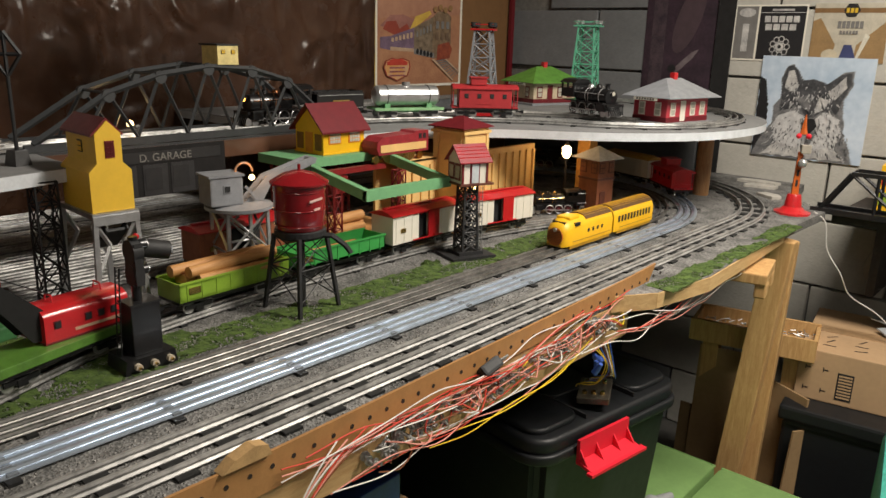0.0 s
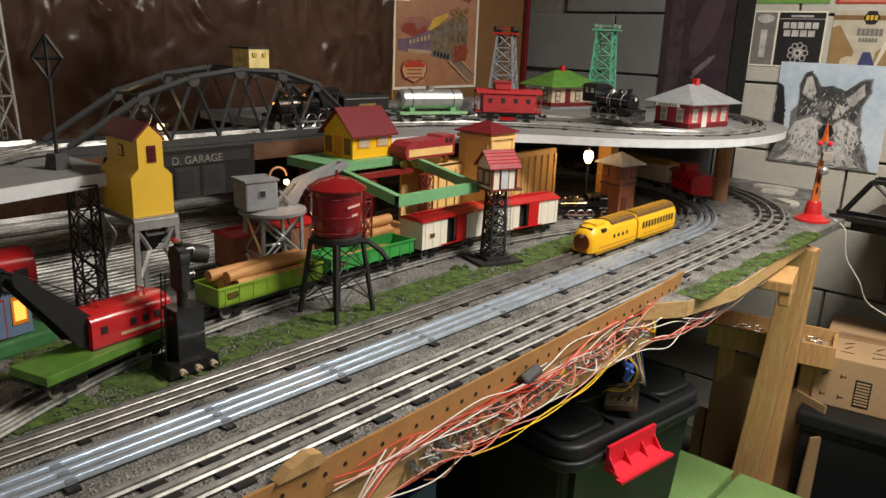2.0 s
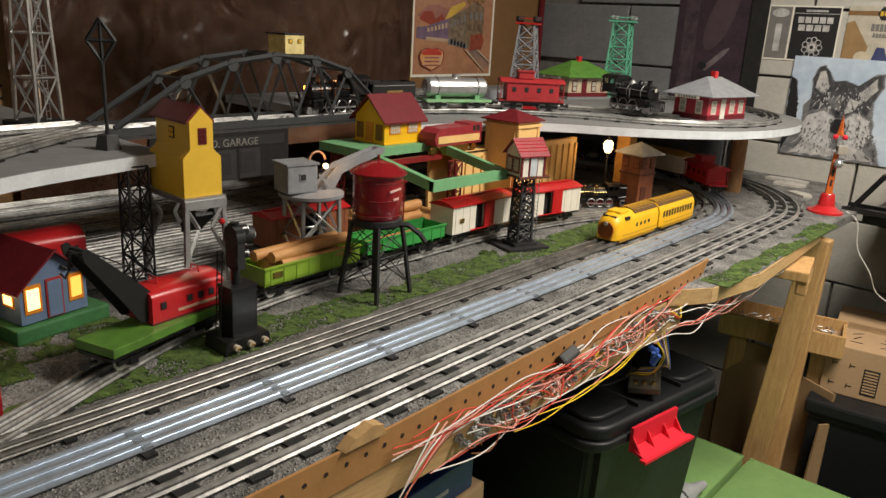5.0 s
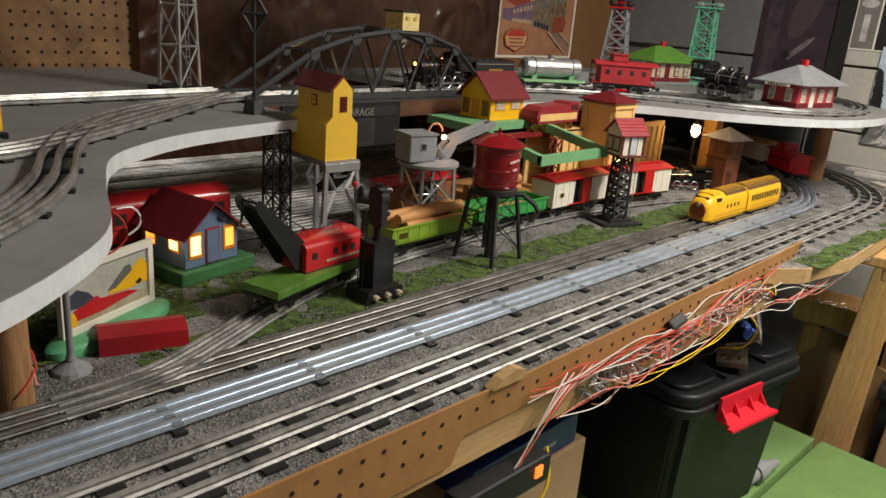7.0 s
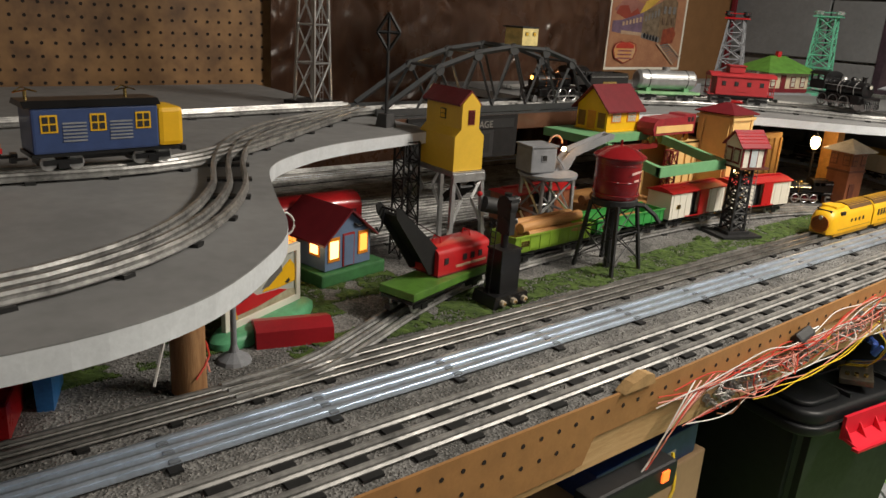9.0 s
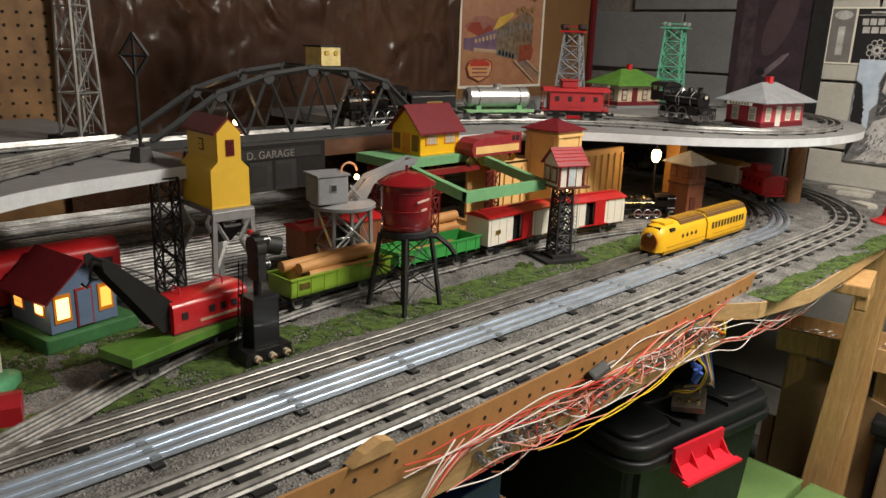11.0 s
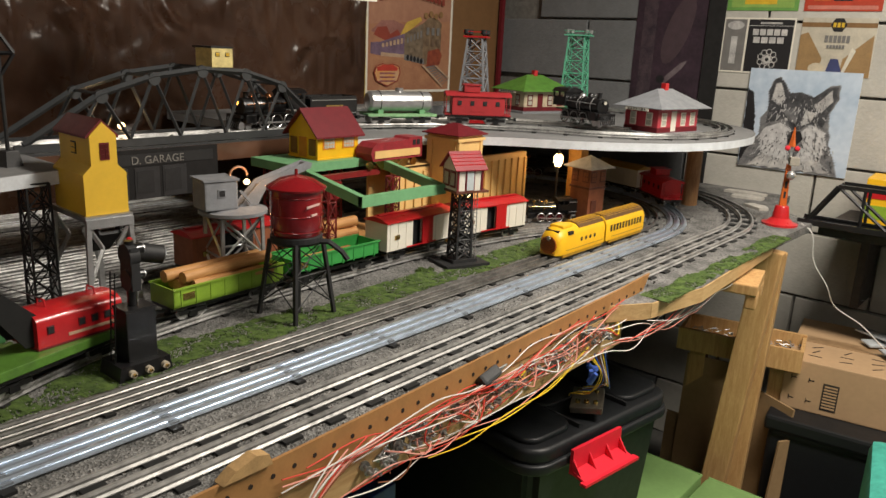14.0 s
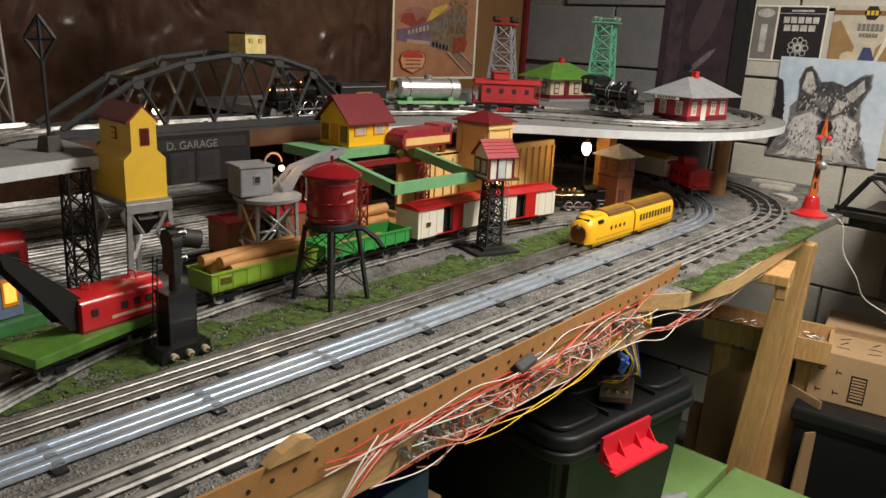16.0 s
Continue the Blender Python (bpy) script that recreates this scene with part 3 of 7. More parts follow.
def log_pile(m, n, L, label, r=0.008):
    rnd = random.Random(n + int(L * 1000))
    for i in range(n):
        row, k = (0, i) if i < 3 else (1, i - 3)
        a = (k - (1 if row == 0 else 0.5)) * r * 2.05
        ln = L * rnd.uniform(0.82, 1.0)
        o = thing("log", label, "log", m @ pose(rnd.uniform(-0.008, 0.008), a, r + row * r * 1.72, 0, rnd.uniform(-1.5, 1.5), rnd.uniform(-2.5, 2.5)), group="round wooden logs")
        part("stem", cyls(((-ln / 2, 0, 0), (ln / 2, 0, 0), r), n=14), DOWEL, o, smooth=True)


def caboose(m, label, paint, L=0.15, W=0.055, H=0.045, g=0.032, r=0.009, trim=None, ends=None):
    t = thing("caboose", label, "train car", m, group="toy train cars")
    car_base(t, L, W, g=g, r=r)
    z0 = 2 * r + 0.0032
    B = L * 0.80
    part("body", one(add_box, (0, 0, z0 + H / 2), (B, W, H), bevel=0.002), paint, t)
    bm = bmesh.new()
    q = H * 0.16
    add_prism(bm, [(-W / 2 - 0.003, z0 + H - 0.001), (-W / 3, z0 + H + q * 0.6), (0, z0 + H + q), (W / 3, z0 + H + q * 0.6), (W / 2 + 0.003, z0 + H - 0.001), (W / 2 + 0.003, z0 + H - 0.003), (-W / 2 - 0.003, z0 + H - 0.003)], "x", -L / 2, L / 2)
    part("roof", bm, paint, t)
    cx = L * 0.10
    cup = part("cupola", one(add_box, (cx, 0, z0 + H + q + H * 0.14), (L * 0.24, W * 0.72, H * 0.36), bevel=0.0015), paint, t)
    part("cupola_roof", boxes(((cx, 0, z0 + H + q + H * 0.33), (L * 0.27, W * 0.8, 0.0025))), paint, cup)
    for s in (-1, 1):
        for i in range(4):
            x = -B * 0.36 + i * B * 0.24
            w = part("window", boxes(((x, s * (W / 2 + 0.0003), z0 + H * 0.60), (B * 0.075, 0.0012, H * 0.22))), trim or MATTEBLACK, t)
            part("pane", boxes(((x, s * (W / 2 + 0.0011), z0 + H * 0.60), (B * 0.055, 0.0008, H * 0.17))), MATTEBLACK, w)
        part("nameplate", boxes(((B * 0.02, s * (W / 2 + 0.0004), z0 + H * 0.22), (B * 0.28, 0.001, H * 0.05))), trim or paint, t)
        bm = boxes(((s * (L / 2 - 0.002), 0, z0 + H * 0.30), (0.0016, W * 0.95, 0.0016)), ((s * (L / 2 - 0.006), 0, z0 + 0.001), (0.014, W * 0.95, 0.002)))
        for k in (-0.45, -0.2, 0.2, 0.45):
            add_box(bm, (s * (L / 2 - 0.002), k * W, z0 + H * (0.5 if abs(k) > 0.4 else 0.15)), (0.0016, 0.0016, H * (1.0 if abs(k) > 0.4 else 0.3)))
        part("end_railing", bm, ends or paint, t)
    return t


def tank_car(m, label):
    t = thing("tank_car", label, "train car", m, group="toy train cars")
    car_base(t, 0.165, 0.05, frame=SAGE)
    bm = bmesh.new()
    prof = [(0.002, -0.078), (0.017, -0.076), (0.022, -0.070), (0.022, 0.070), (0.017, 0.076), (0.002, 0.078)]
    add_lathe(bm, prof, n=24)
    bmesh.ops.rotate(bm, verts=bm.verts, cent=(0, 0, 0), matrix=Matrix.Rotation(radians(90), 3, "Y"))
    bmesh.ops.translate(bm, verts=bm.verts, vec=(0, 0, 0.047))
    part("tank", bm, SILVER, t, smooth=True)
    part("dome", cyls(((0, 0, 0.064), (0, 0, 0.076), 0.009)), SILVER, t, smooth=True)
    for x in (-0.05, 0.05):
        part("saddle", boxes(((x, 0, 0.024), (0.012, 0.036, 0.012))), SAGE, t)
        bm = bmesh.new()
        add_torus(bm, (x, 0, 0.047), 0.0226, 0.0009, "x")
        part("strap", bm, BLACK, t)
    for s in (-1, 1):
        part("handrail", one(add_tube, [(-0.07, s * 0.0235, 0.05), (0.07, s * 0.0235, 0.05)], 0.0007), SILVER, t)
        part("sill", boxes(((0, s * 0.0262, 0.019), (0.165, 0.002, 0.006))), mat("pale_green", (0.30, 0.55, 0.28), 0.4), t)
    return t


def steam_loco(m, label, body=BLACK, L=0.17, g=0.032, rim=DARKRED, trim=COPPER, drivers=3, low=None, lamp=None):
    """Steam locomotive facing +x, about L long from pilot to cab."""
    t = thing("steam_locomotive", label, "locomotive", m, group="toy locomotives")
    k = L / 0.17
    W = 0.048 * k
    zb, rb = 0.043 * k, 0.0185 * k
    x0, x1 = -0.025 * k, 0.072 * k
    bm = bmesh.new()
    prof = [(0.002 * k, x1 + 0.002 * k), (rb * 0.92, x1), (rb * 0.96, x1 - 0.004 * k), (rb * 0.95, x1 - 0.03 * k), (rb, x1 - 0.032 * k), (rb * 1.06, x0), (0.003, x0 - 0.002 * k)][::-1]
    add_lathe(bm, prof, n=24)
    bmesh.ops.rotate(bm, verts=bm.verts, cent=(0, 0, 0), matrix=Matrix.Rotation(radians(90), 3, "Y"))
    bmesh.ops.translate(bm, verts=bm.verts, vec=(0, 0, zb))
    part("boiler", bm, body, t, smooth=True)
    for i in range(4):
        bm = bmesh.new()
        add_torus(bm, (x0 + 0.01 * k + i * 0.022 * k, 0, zb), rb * 1.05, 0.0009 * k, "x", n=28)
        part("boiler_band", bm, trim if i % 2 else body, t)
    part("funnel", one(add_lathe, [(0.006 * k, 0), (0.005 * k, 0.004 * k), (0.005 * k, 0.009 * k), (0.0068 * k, 0.012 * k)], (x1 - 0.014 * k, 0, zb + rb * 0.9), 14), body, t, smooth=True)
    for x, h in ((0.030, 0.009), (0.004, 0.0075)):
        part("dome", one(add_lathe, [(0.0075 * k, 0), (0.0068 * k, h * 0.6 * k), (0.004 * k, h * k), (0.001, (h + 0.001) * k)], (x * k, 0, zb + rb * 0.93), 14), body if x > 0.02 else trim, t, smooth=True)
    part("bell", one(add_lathe, [(0.0032 * k, 0), (0.0026 * k, 0.003 * k), (0.001 * k, 0.0055 * k)], (0.044 * k, 0, zb + rb * 0.98), 10), trim, t)
    hl = part("headlight", cyls(((x1 - 0.002 * k, 0, zb + rb * 0.45), (x1 + 0.006 * k, 0, zb + rb * 0.45), 0.005 * k)), body, t)
    part("lens", cyls(((x1 + 0.006 * k, 0, zb + rb * 0.45), (x1 + 0.0068 * k, 0, zb + rb * 0.45), 0.0042 * k)), lamp or WINGLASS, hl)
    # cab
    cx = -0.048 * k
    bm = bmesh.new()
    for s in (-1, 1):
        add_box(bm, (cx, s * W / 2, 0.047 * k), (0.042 * k, 0.002, 0.020 * k))
        for dx in (-0.019, 0, 0.019):
            add_box(bm, (cx + dx * k, s * W / 2, 0.063 * k), (0.005 * k, 0.002, 0.014 * k))
    add_box(bm, (cx + 0.02 * k, 0, 0.053 * k), (0.002, W, 0.032 * k))
    part("cab", bm, body, t)
    bm = bmesh.new()
    add_prism(bm, [(-W / 2 - 0.002, 0.069 * k), (-W / 3, 0.0755 * k), (0, 0.078 * k), (W / 3, 0.0755 * k), (W / 2 + 0.002, 0.069 * k), (W / 2 + 0.001, 0.0675 * k), (-W / 2 - 0.001, 0.0675 * k)], "x", cx - 0.027 * k, cx + 0.024 * k)
    part("cab_roof", bm, body, t)
    # running gear
    part("chassis", boxes(((0.005 * k, 0, 0.020 * k), (0.115 * k, g * 0.55, 0.018 * k)), ((0.005 * k, 0, 0.030 * k), (0.13 * k, W * 0.95, 0.0025 * k))), low or body, t)
    rd = 0.0145 * k
    for i in range(drivers):
        x = -0.035 * k + i * 0.031 * k
        for s in (-1, 1):
            bm = bmesh.new()
            add_torus(bm, (x, 0, rd), rd * 0.9, rd * 0.1, "y", n=20, k=6)
            bmesh.ops.translate(bm, verts=bm.verts, vec=(0, s * (g / 2 + 0.001), 0))
            w = part("driving_wheel", bm, SILVER, t)
            bm = bmesh.new()
            add_cyl(bm, (x, s * (g / 2), rd), (x, s * (g / 2 + 0.002), rd), rd * 0.3, n=10)
            for a in range(8):
                add_cyl(bm, (x, s * (g / 2 + 0.001), rd), (x + rd * 0.85 * cos(a * pi / 4), s * (g / 2 + 0.001), rd + rd * 0.85 * sin(a * pi / 4)), rd * 0.07, n=5)
            part("spokes", bm, rim, w)
    for s in (-1, 1):
        part("side_rod", boxes(((-0.005 * k, s * (g / 2 + 0.005), rd * 0.85), (0.066 * k, 0.0016, 0.003 * k)), ((0.040 * k, s * (g / 2 + 0.006), rd * 1.0), (0.045 * k, 0.0012, 0.002 * k))), SILVER, t)
        part("cylinder", one(add_box, (0.063 * k, s * (g / 2 + 0.003), 0.021 * k), (0.024 * k, 0.012 * k, 0.017 * k), bevel=0.002 * k), body, t)
        part("handrail", one(add_tube, [(-0.028 * k, s * rb * 1.1, zb + rb * 0.35), (0.03 * k, s * rb * 1.1, zb + rb * 0.35), (0.068 * k, s * rb * 1.02, zb + rb * 0.3)], 0.0008 * k), trim, t)
        part("steam_pipe", one(add_tube, [(0.015 * k, s * rb * 0.5, zb + rb * 0.95), (0.016 * k, s * rb * 1.05, zb + rb * 0.2), (0.019 * k, s * rb * 1.1, zb - rb * 0.6)], 0.0011 * k), trim, t)
        for x in (0.066, 0.082):
            part("pilot_wheel", cyls(((x * k, s * (g / 2 - 0.001), 0.0078 * k), (x * k, s * (g / 2 + 0.002), 0.0078 * k), 0.0078 * k), n=14), SILVER, t)
    part("pilot_beam", boxes(((0.084 * k, 0, 0.026 * k), (0.006 * k, W, 0.006 * k))), low or body, t)
    for j in range(9):
        u = -0.45 + j * 0.1125
        part("pilot_slat", cyls(((0.087 * k, u * W, 0.024 * k), (0.097 * k - abs(u) * 0.014 * k, u * W * 0.9, 0.006 * k), 0.0011 * k), n=5), low or body, t)
    return t


def tender(m, label, body=BLACK, L=0.115, W=0.046, H=0.034, g=0.032, trim=SILVER, r=0.009):
    t = thing("tender", label, "tender", m, group="toy train cars")
    car_base(t, L, W, g=g, r=r)
    z0 = 2 * r + 0.0032
    part("body", one(add_box, (0, 0, z0 + H / 2), (L, W, H), bevel=0.002), body, t)
    part("rim", boxes(((0, W / 2 - 0.002, z0 + H + 0.002), (L * 0.96, 0.0016, 0.005)), ((0, -W / 2 + 0.002, z0 + H + 0.002), (L * 0.96, 0.0016, 0.005)), ((-L / 2 + 0.004, 0, z0 + H + 0.002), (0.0016, W * 0.9, 0.005))), body, t)
    rnd = random.Random(4)
    bm = bmesh.new()
    for _ in range(70):
        add_ball(bm, (rnd.uniform(0, L * 0.44), rnd.uniform(-W * 0.38, W * 0.38), z0 + H + rnd.uniform(-0.001, 0.003)), rnd.uniform(0.0022, 0.0042), n=5)
    tagged(part("coal", bm, MATTEBLACK, t), kind="stuff")
    for s in (-1, 1):
        part("handrail", one(add_tube, [(-L * 0.47, s * (W / 2 + 0.001), z0 + H * 0.9), (L * 0.47, s * (W / 2 + 0.001), z0 + H * 0.9)], 0.0007), trim, t)
        part("handrail", one(add_tube, [(-L * 0.47, s * (W / 2 + 0.001), z0 + H * 0.1), (L * 0.47, s * (W / 2 + 0.001), z0 + H * 0.1)], 0.0007), trim, t)
        part("side_plate", boxes(((0, s * (W / 2 + 0.0004), z0 + H * 0.5), (L * 0.36, 0.001, H * 0.2))), BRASS, t)
    return t


def streamliner_car(m, label, nose):
    """Articulated streamlined unit, +x forward."""
    t = thing("streamlined_railcar", label, "train car", m, group="yellow streamlined train")
    L, W, H = 0.172, 0.050, 0.056
    sec = [(-W / 2, 0.004), (W / 2, 0.004), (W / 2, H * 0.66), (W * 0.42, H * 0.84), (W * 0.26, H * 0.96), (0, H), (-W * 0.26, H * 0.96), (-W * 0.42, H * 0.84), (-W / 2, H * 0.66)]
    bm = bmesh.new()
    rings = []
    stations = [(-L / 2, 1, 1), (0.02, 1, 1), (0.05, 1, 1), (0.062, 0.99, 0.97), (0.073, 0.95, 0.90), (0.081, 0.84, 0.80), (L / 2, 0.62, 0.66)] if nose else [(-L / 2, 0.97, 0.98), (-L / 2 + 0.004, 1, 1), (L / 2 - 0.003, 1, 1), (L / 2, 0.97, 0.98)]
    for x, a, b in stations:
        rings.append([bm.verts.new((x, y * a, z * b)) for y, z in sec])
    n = len(sec)
    for p, q in zip(rings, rings[1:]):
        for j in range(n):
            bm.faces.new((p[j], p[(j + 1) % n], q[(j + 1) % n], q[j]))
    bm.faces.new(rings[0]), bm.faces.new(rings[-1][::-1])
    bmesh.ops.recalc_face_normals(bm, faces=bm.faces[:])
    part("shell", bm, YELLOW, t, smooth=True)
    bm = bmesh.new()
    add_prism(bm, [(-W * 0.43, H * 0.865), (-W * 0.27, H * 0.99), (0, H * 1.035), (W * 0.27, H * 0.99), (W * 0.43, H * 0.865), (W * 0.40, H * 0.84), (-W * 0.40, H * 0.84)], "x", -L / 2 + 0.002, 0.012 if nose else L / 2 - 0.002)
    roof = part("roof", bm, mat("brown_roof", (0.13, 0.065, 0.02), 0.45), t, "brown roof band")
    for j in range(8):
        y = (j - 3.5) * W * 0.085
        end = 0.012 if nose else L / 2 - 0.002
        part("roof_rib", boxes((((end - L / 2) / 2, y, H * (1.036 - 2.2 * (y / W) ** 2 * 0.42)), (end + L / 2 - 0.004, 0.0013, 0.0018))), OCHRE, roof)
    for s in (-1, 1):
        if nose:
            for j in range(4):
                part("porthole", cyls(((-0.045 + j * 0.017, s * W * 0.495, H * 0.46), (-0.045 + j * 0.017, s * W * 0.506, H * 0.46), 0.0042), n=12), MATTEBLACK, t)
            part("cab_window", boxes(((0.047, s * W * 0.455, H * 0.78), (0.016, 0.006, H * 0.11))), MATTEBLACK, t)
        else:
            for j in range(11):
                part("window", boxes(((-0.066 + j * 0.0132, s * (W * 0.5 + 0.0002), H * 0.52), (0.0075, 0.001, H * 0.24))), MATTEBLACK, t)
        part("stripe", boxes(((-0.01, s * (W * 0.5 + 0.0002), H * 0.20), (L * 0.82, 0.001, 0.0016))), OCHRE, t)
        part("skirt", boxes(((-0.005, s * W * 0.44, 0.0015), (L * 0.86, 0.003, 0.007))), OCHRE, t)
        for x in (-0.055, 0.045):
            part("wheel", cyls(((x, s * 0.015, 0.008), (x, s * 0.019, 0.008), 0.008)), BLACK, t)
    if nose:
        gr = part("grille", cyls(((L / 2 - 0.012, 0, 0.021), (L / 2 + 0.0012, 0, 0.022), 0.0200, 0.0170), n=28), mat("grille_orange", (0.50, 0.13, 0.008), 0.45), t, "round orange grille", smooth=True)
        for j in range(9):
            z = 0.009 + j * 0.0032
            part("grille_bar", boxes(((L / 2 + 0.0012, 0, z), (0.0016, 2 * sqrt(max(1e-6, 0.0168 ** 2 - (z - 0.022) ** 2)), 0.0012))), mat("grille_brown", (0.20, 0.045, 0.008), 0.45), gr)
        part("bumper", boxes(((L / 2 - 0.006, 0, 0.005), (0.016, W * 0.62, 0.004))), OCHRE, t)
        part("windscreen", boxes(((0.0735, 0, H * 0.83), (0.006, W * 0.55, H * 0.10))), MATTEBLACK, t)
        part("headlight", cyls(((0.083, 0, H * 0.62), (0.0885, 0, H * 0.62), 0.004)), WINGLASS, t)
        part("cab_hump", one(add_box, (0.045, 0, H * 0.94), (0.035, W * 0.62, H * 0.16), bevel=0.003), YELLOW, t)
    return t


RAIL = TOP + 0.0118
DR = DECK + 0.0118


def on(x, y, heading, z):
    return pose(x, y, z, 0, 0, heading)


# siding: crane car, gondolas and boxcars
gondola(on(-0.928, 0.598, 93, RAIL), "lime green tin gondola loaded with wooden logs", LIME, L=0.188)
log_pile(on(-0.928, 0.60, 93, RAIL + 0.034), 5, 0.16, "bare tan wooden log lying in the lime gondola", 0.0085)
gondola(on(-0.936, 0.806, 90, RAIL), "bright green tin gondola with planks inside", GREEN, L=0.19)
for i, (dx, ln) in enumerate(((-0.012, 0.15), (0.006, 0.13), (0.012, 0.10))):
    p = thing("plank", "thin bare wooden plank lying in the green gondola", "plank", on(-0.937 + dx, 0.80, 88 + 2 * i, RAIL + 0.0255 + 0.006 * i), group="planks in the green gondola")
    part("board", boxes(((0, 0, 0.003), (ln, 0.012, 0.006))), DOWEL, p)
boxcar(on(-0.940, 1.013, 90, RAIL), "white and red tin boxcar with its red door half open", WHITE, RED, RED)
boxcar(on(-0.920, 1.218, 81, RAIL), "white and red tin boxcar with a red sliding door", WHITE, RED, RED)

crane_car = thing("crane_car", "red crane car on green flat bed with black boom", "train car", on(-0.862, 0.330, 106, RAIL), group="toy train cars")
car_base(crane_car, 0.185, 0.056)
part("deck", one(add_box, (0, 0, 0.0275), (0.185, 0.058, 0.011), bevel=0.0012), mat("crane_green", (0.10, 0.23, 0.035), 0.4, coat=0.2), crane_car, "olive green flat bed")
SWING = Matrix.Translation((0.034, 0.006, 0)) @ Matrix.Rotation(radians(-8), 4, "Z")


def swung(bm):
    bmesh.ops.transform(bm, matrix=SWING, verts=bm.verts)
    return bm


arch = [(-0.027 * cos(a), 0.064 + 0.011 * sin(a)) for a in [pi * k / 12 for k in range(13)]]
cabr = part("cab", swung(one(add_prism, [(0.027, 0.034), (-0.027, 0.034)] + arch, "x", -0.052, 0.052)), RED, crane_car, "glossy red cab", smooth=True)
part("cab_sill", swung(boxes(((0, 0, 0.0345), (0.106, 0.056, 0.002)))), DARKRED, cabr)
for x in (-0.037, 0.0, 0.016, 0.032):
    w = part("window", swung(boxes(((x, -0.0272, 0.054), (0.0085, 0.001, 0.0095)))), DARKRED, cabr)
    part("pane", swung(boxes(((x, -0.0278, 0.054), (0.0065, 0.001, 0.0075)))), MATTEBLACK, w)
part("name_strip", swung(boxes(((0.014, -0.0273, 0.043), (0.062, 0.001, 0.0035)))), mat("cream_strip", (0.7, 0.45, 0.3), 0.5), cabr)
for x in (-0.03, 0.03):
    part("roof_bracket", swung(one(add_tube, [(x, -0.008, 0.074), (x, -0.006, 0.082), (x, 0.006, 0.082), (x, 0.008, 0.074)], 0.0012)), RED, cabr)
bm = bmesh.new()
for y in (-0.0185, 0.0185):
    add_prism(bm, [(-0.046, 0.036), (-0.046, 0.071), (-0.066, 0.090), (-0.120, 0.139), (-0.127, 0.137), (-0.125, 0.126), (-0.084, 0.070), (-0.062, 0.038)], "y", y - 0.001, y + 0.001)
add_prism(bm, [(-0.054, 0.046), (-0.052, 0.047), (-0.114, 0.126), (-0.116, 0.125)], "y", -0.018, 0.018)
BOOMBLACK = mat("boom_black", (0.006, 0.006, 0.006), 0.65)
boom = part("boom", swung(bm), BOOMBLACK, crane_car, "black riveted boom raised over the yard")
for k in range(7):
    part("rung", swung(boxes(((-0.058 - 0.0098 * k, 0, 0.079 + 0.0089 * k), (0.003, 0.036, 0.002)))), BOOMBLACK, boom)
part("boom_cable", swung(one(add_tube, [(-0.03, 0, 0.083), (-0.122, 0, 0.138)], 0.0009)), BLACK, crane_car)
part("hook", swung(one(add_tube, [(-0.126, 0.004, 0.134), (-0.129, 0.004, 0.112), (-0.134, 0.004, 0.105), (-0.139, 0.004, 0.111)], 0.0016)), BLACK, crane_car)

# parked yellow streamliner
streamliner_car(on(INN, 1.287, 270, TOP + 0.0096), "yellow tin streamlined locomotive with portholes and a rounded nose", True)
streamliner_car(on(INN + 0.001, 1.465, 270, TOP + 0.0096), "yellow tin streamlined coach with a row of dark windows", False)

# train on the middle line, going under the deck


def on_arc(a):
    return on(MID - 0.46 + 0.46 * cos(radians(a)), 1.55 + 0.46 * sin(radians(a)), 90 + a, TOP + 0.0103)


caboose(on_arc(50), "glossy red tin caboose on the middle line", RED)
boxcar(on_arc(73), "white boxcar with an ochre roof and teal door", WHITE, OCHRE, mat("teal_door", (0.03, 0.20, 0.19), 0.4), L=0.17, W=0.054, H=0.05)
tender(on_arc(93), "black tin tender with nickel handrails and coal")
steam_loco(on_arc(112), "black tin steam locomotive with copper piping on a curve", L=0.15)

# train on the upper deck
steam_loco(on(-1.245, 0.93, 270, DR), "black steam locomotive with a lit headlight on the truss bridge", L=0.165, rim=BLACK, lamp=AMBER)
tender(on(-1.243, 1.075, 268, DR), "black tender behind the upper deck locomotive", L=0.125)
tank_car(on(-1.197, 1.243, 248, DR), "silver tank car on a pale green frame")
caboose(on(-1.095, 1.395, 226, DR), "faded red caboose on the upper deck", mat("faded_red", (0.42, 0.03, 0.035), 0.45, amount=0.2), L=0.15)
steam_loco(on(-0.985, 1.672, -18, DR), "heavy black steam locomotive parked beside the red station", L=0.185, rim=BLACK, trim=SILVER)
steam_loco(on(-0.945, 1.49, 233, TOP + 0.0035), "small black steam locomotive with brass trim parked by the cream warehouse", L=0.122, trim=BRASS)
tender(on(-0.902, 1.558, 240, TOP + 0.0035), "small black tender with pale lettering bars", L=0.075, W=0.04, H=0.028)

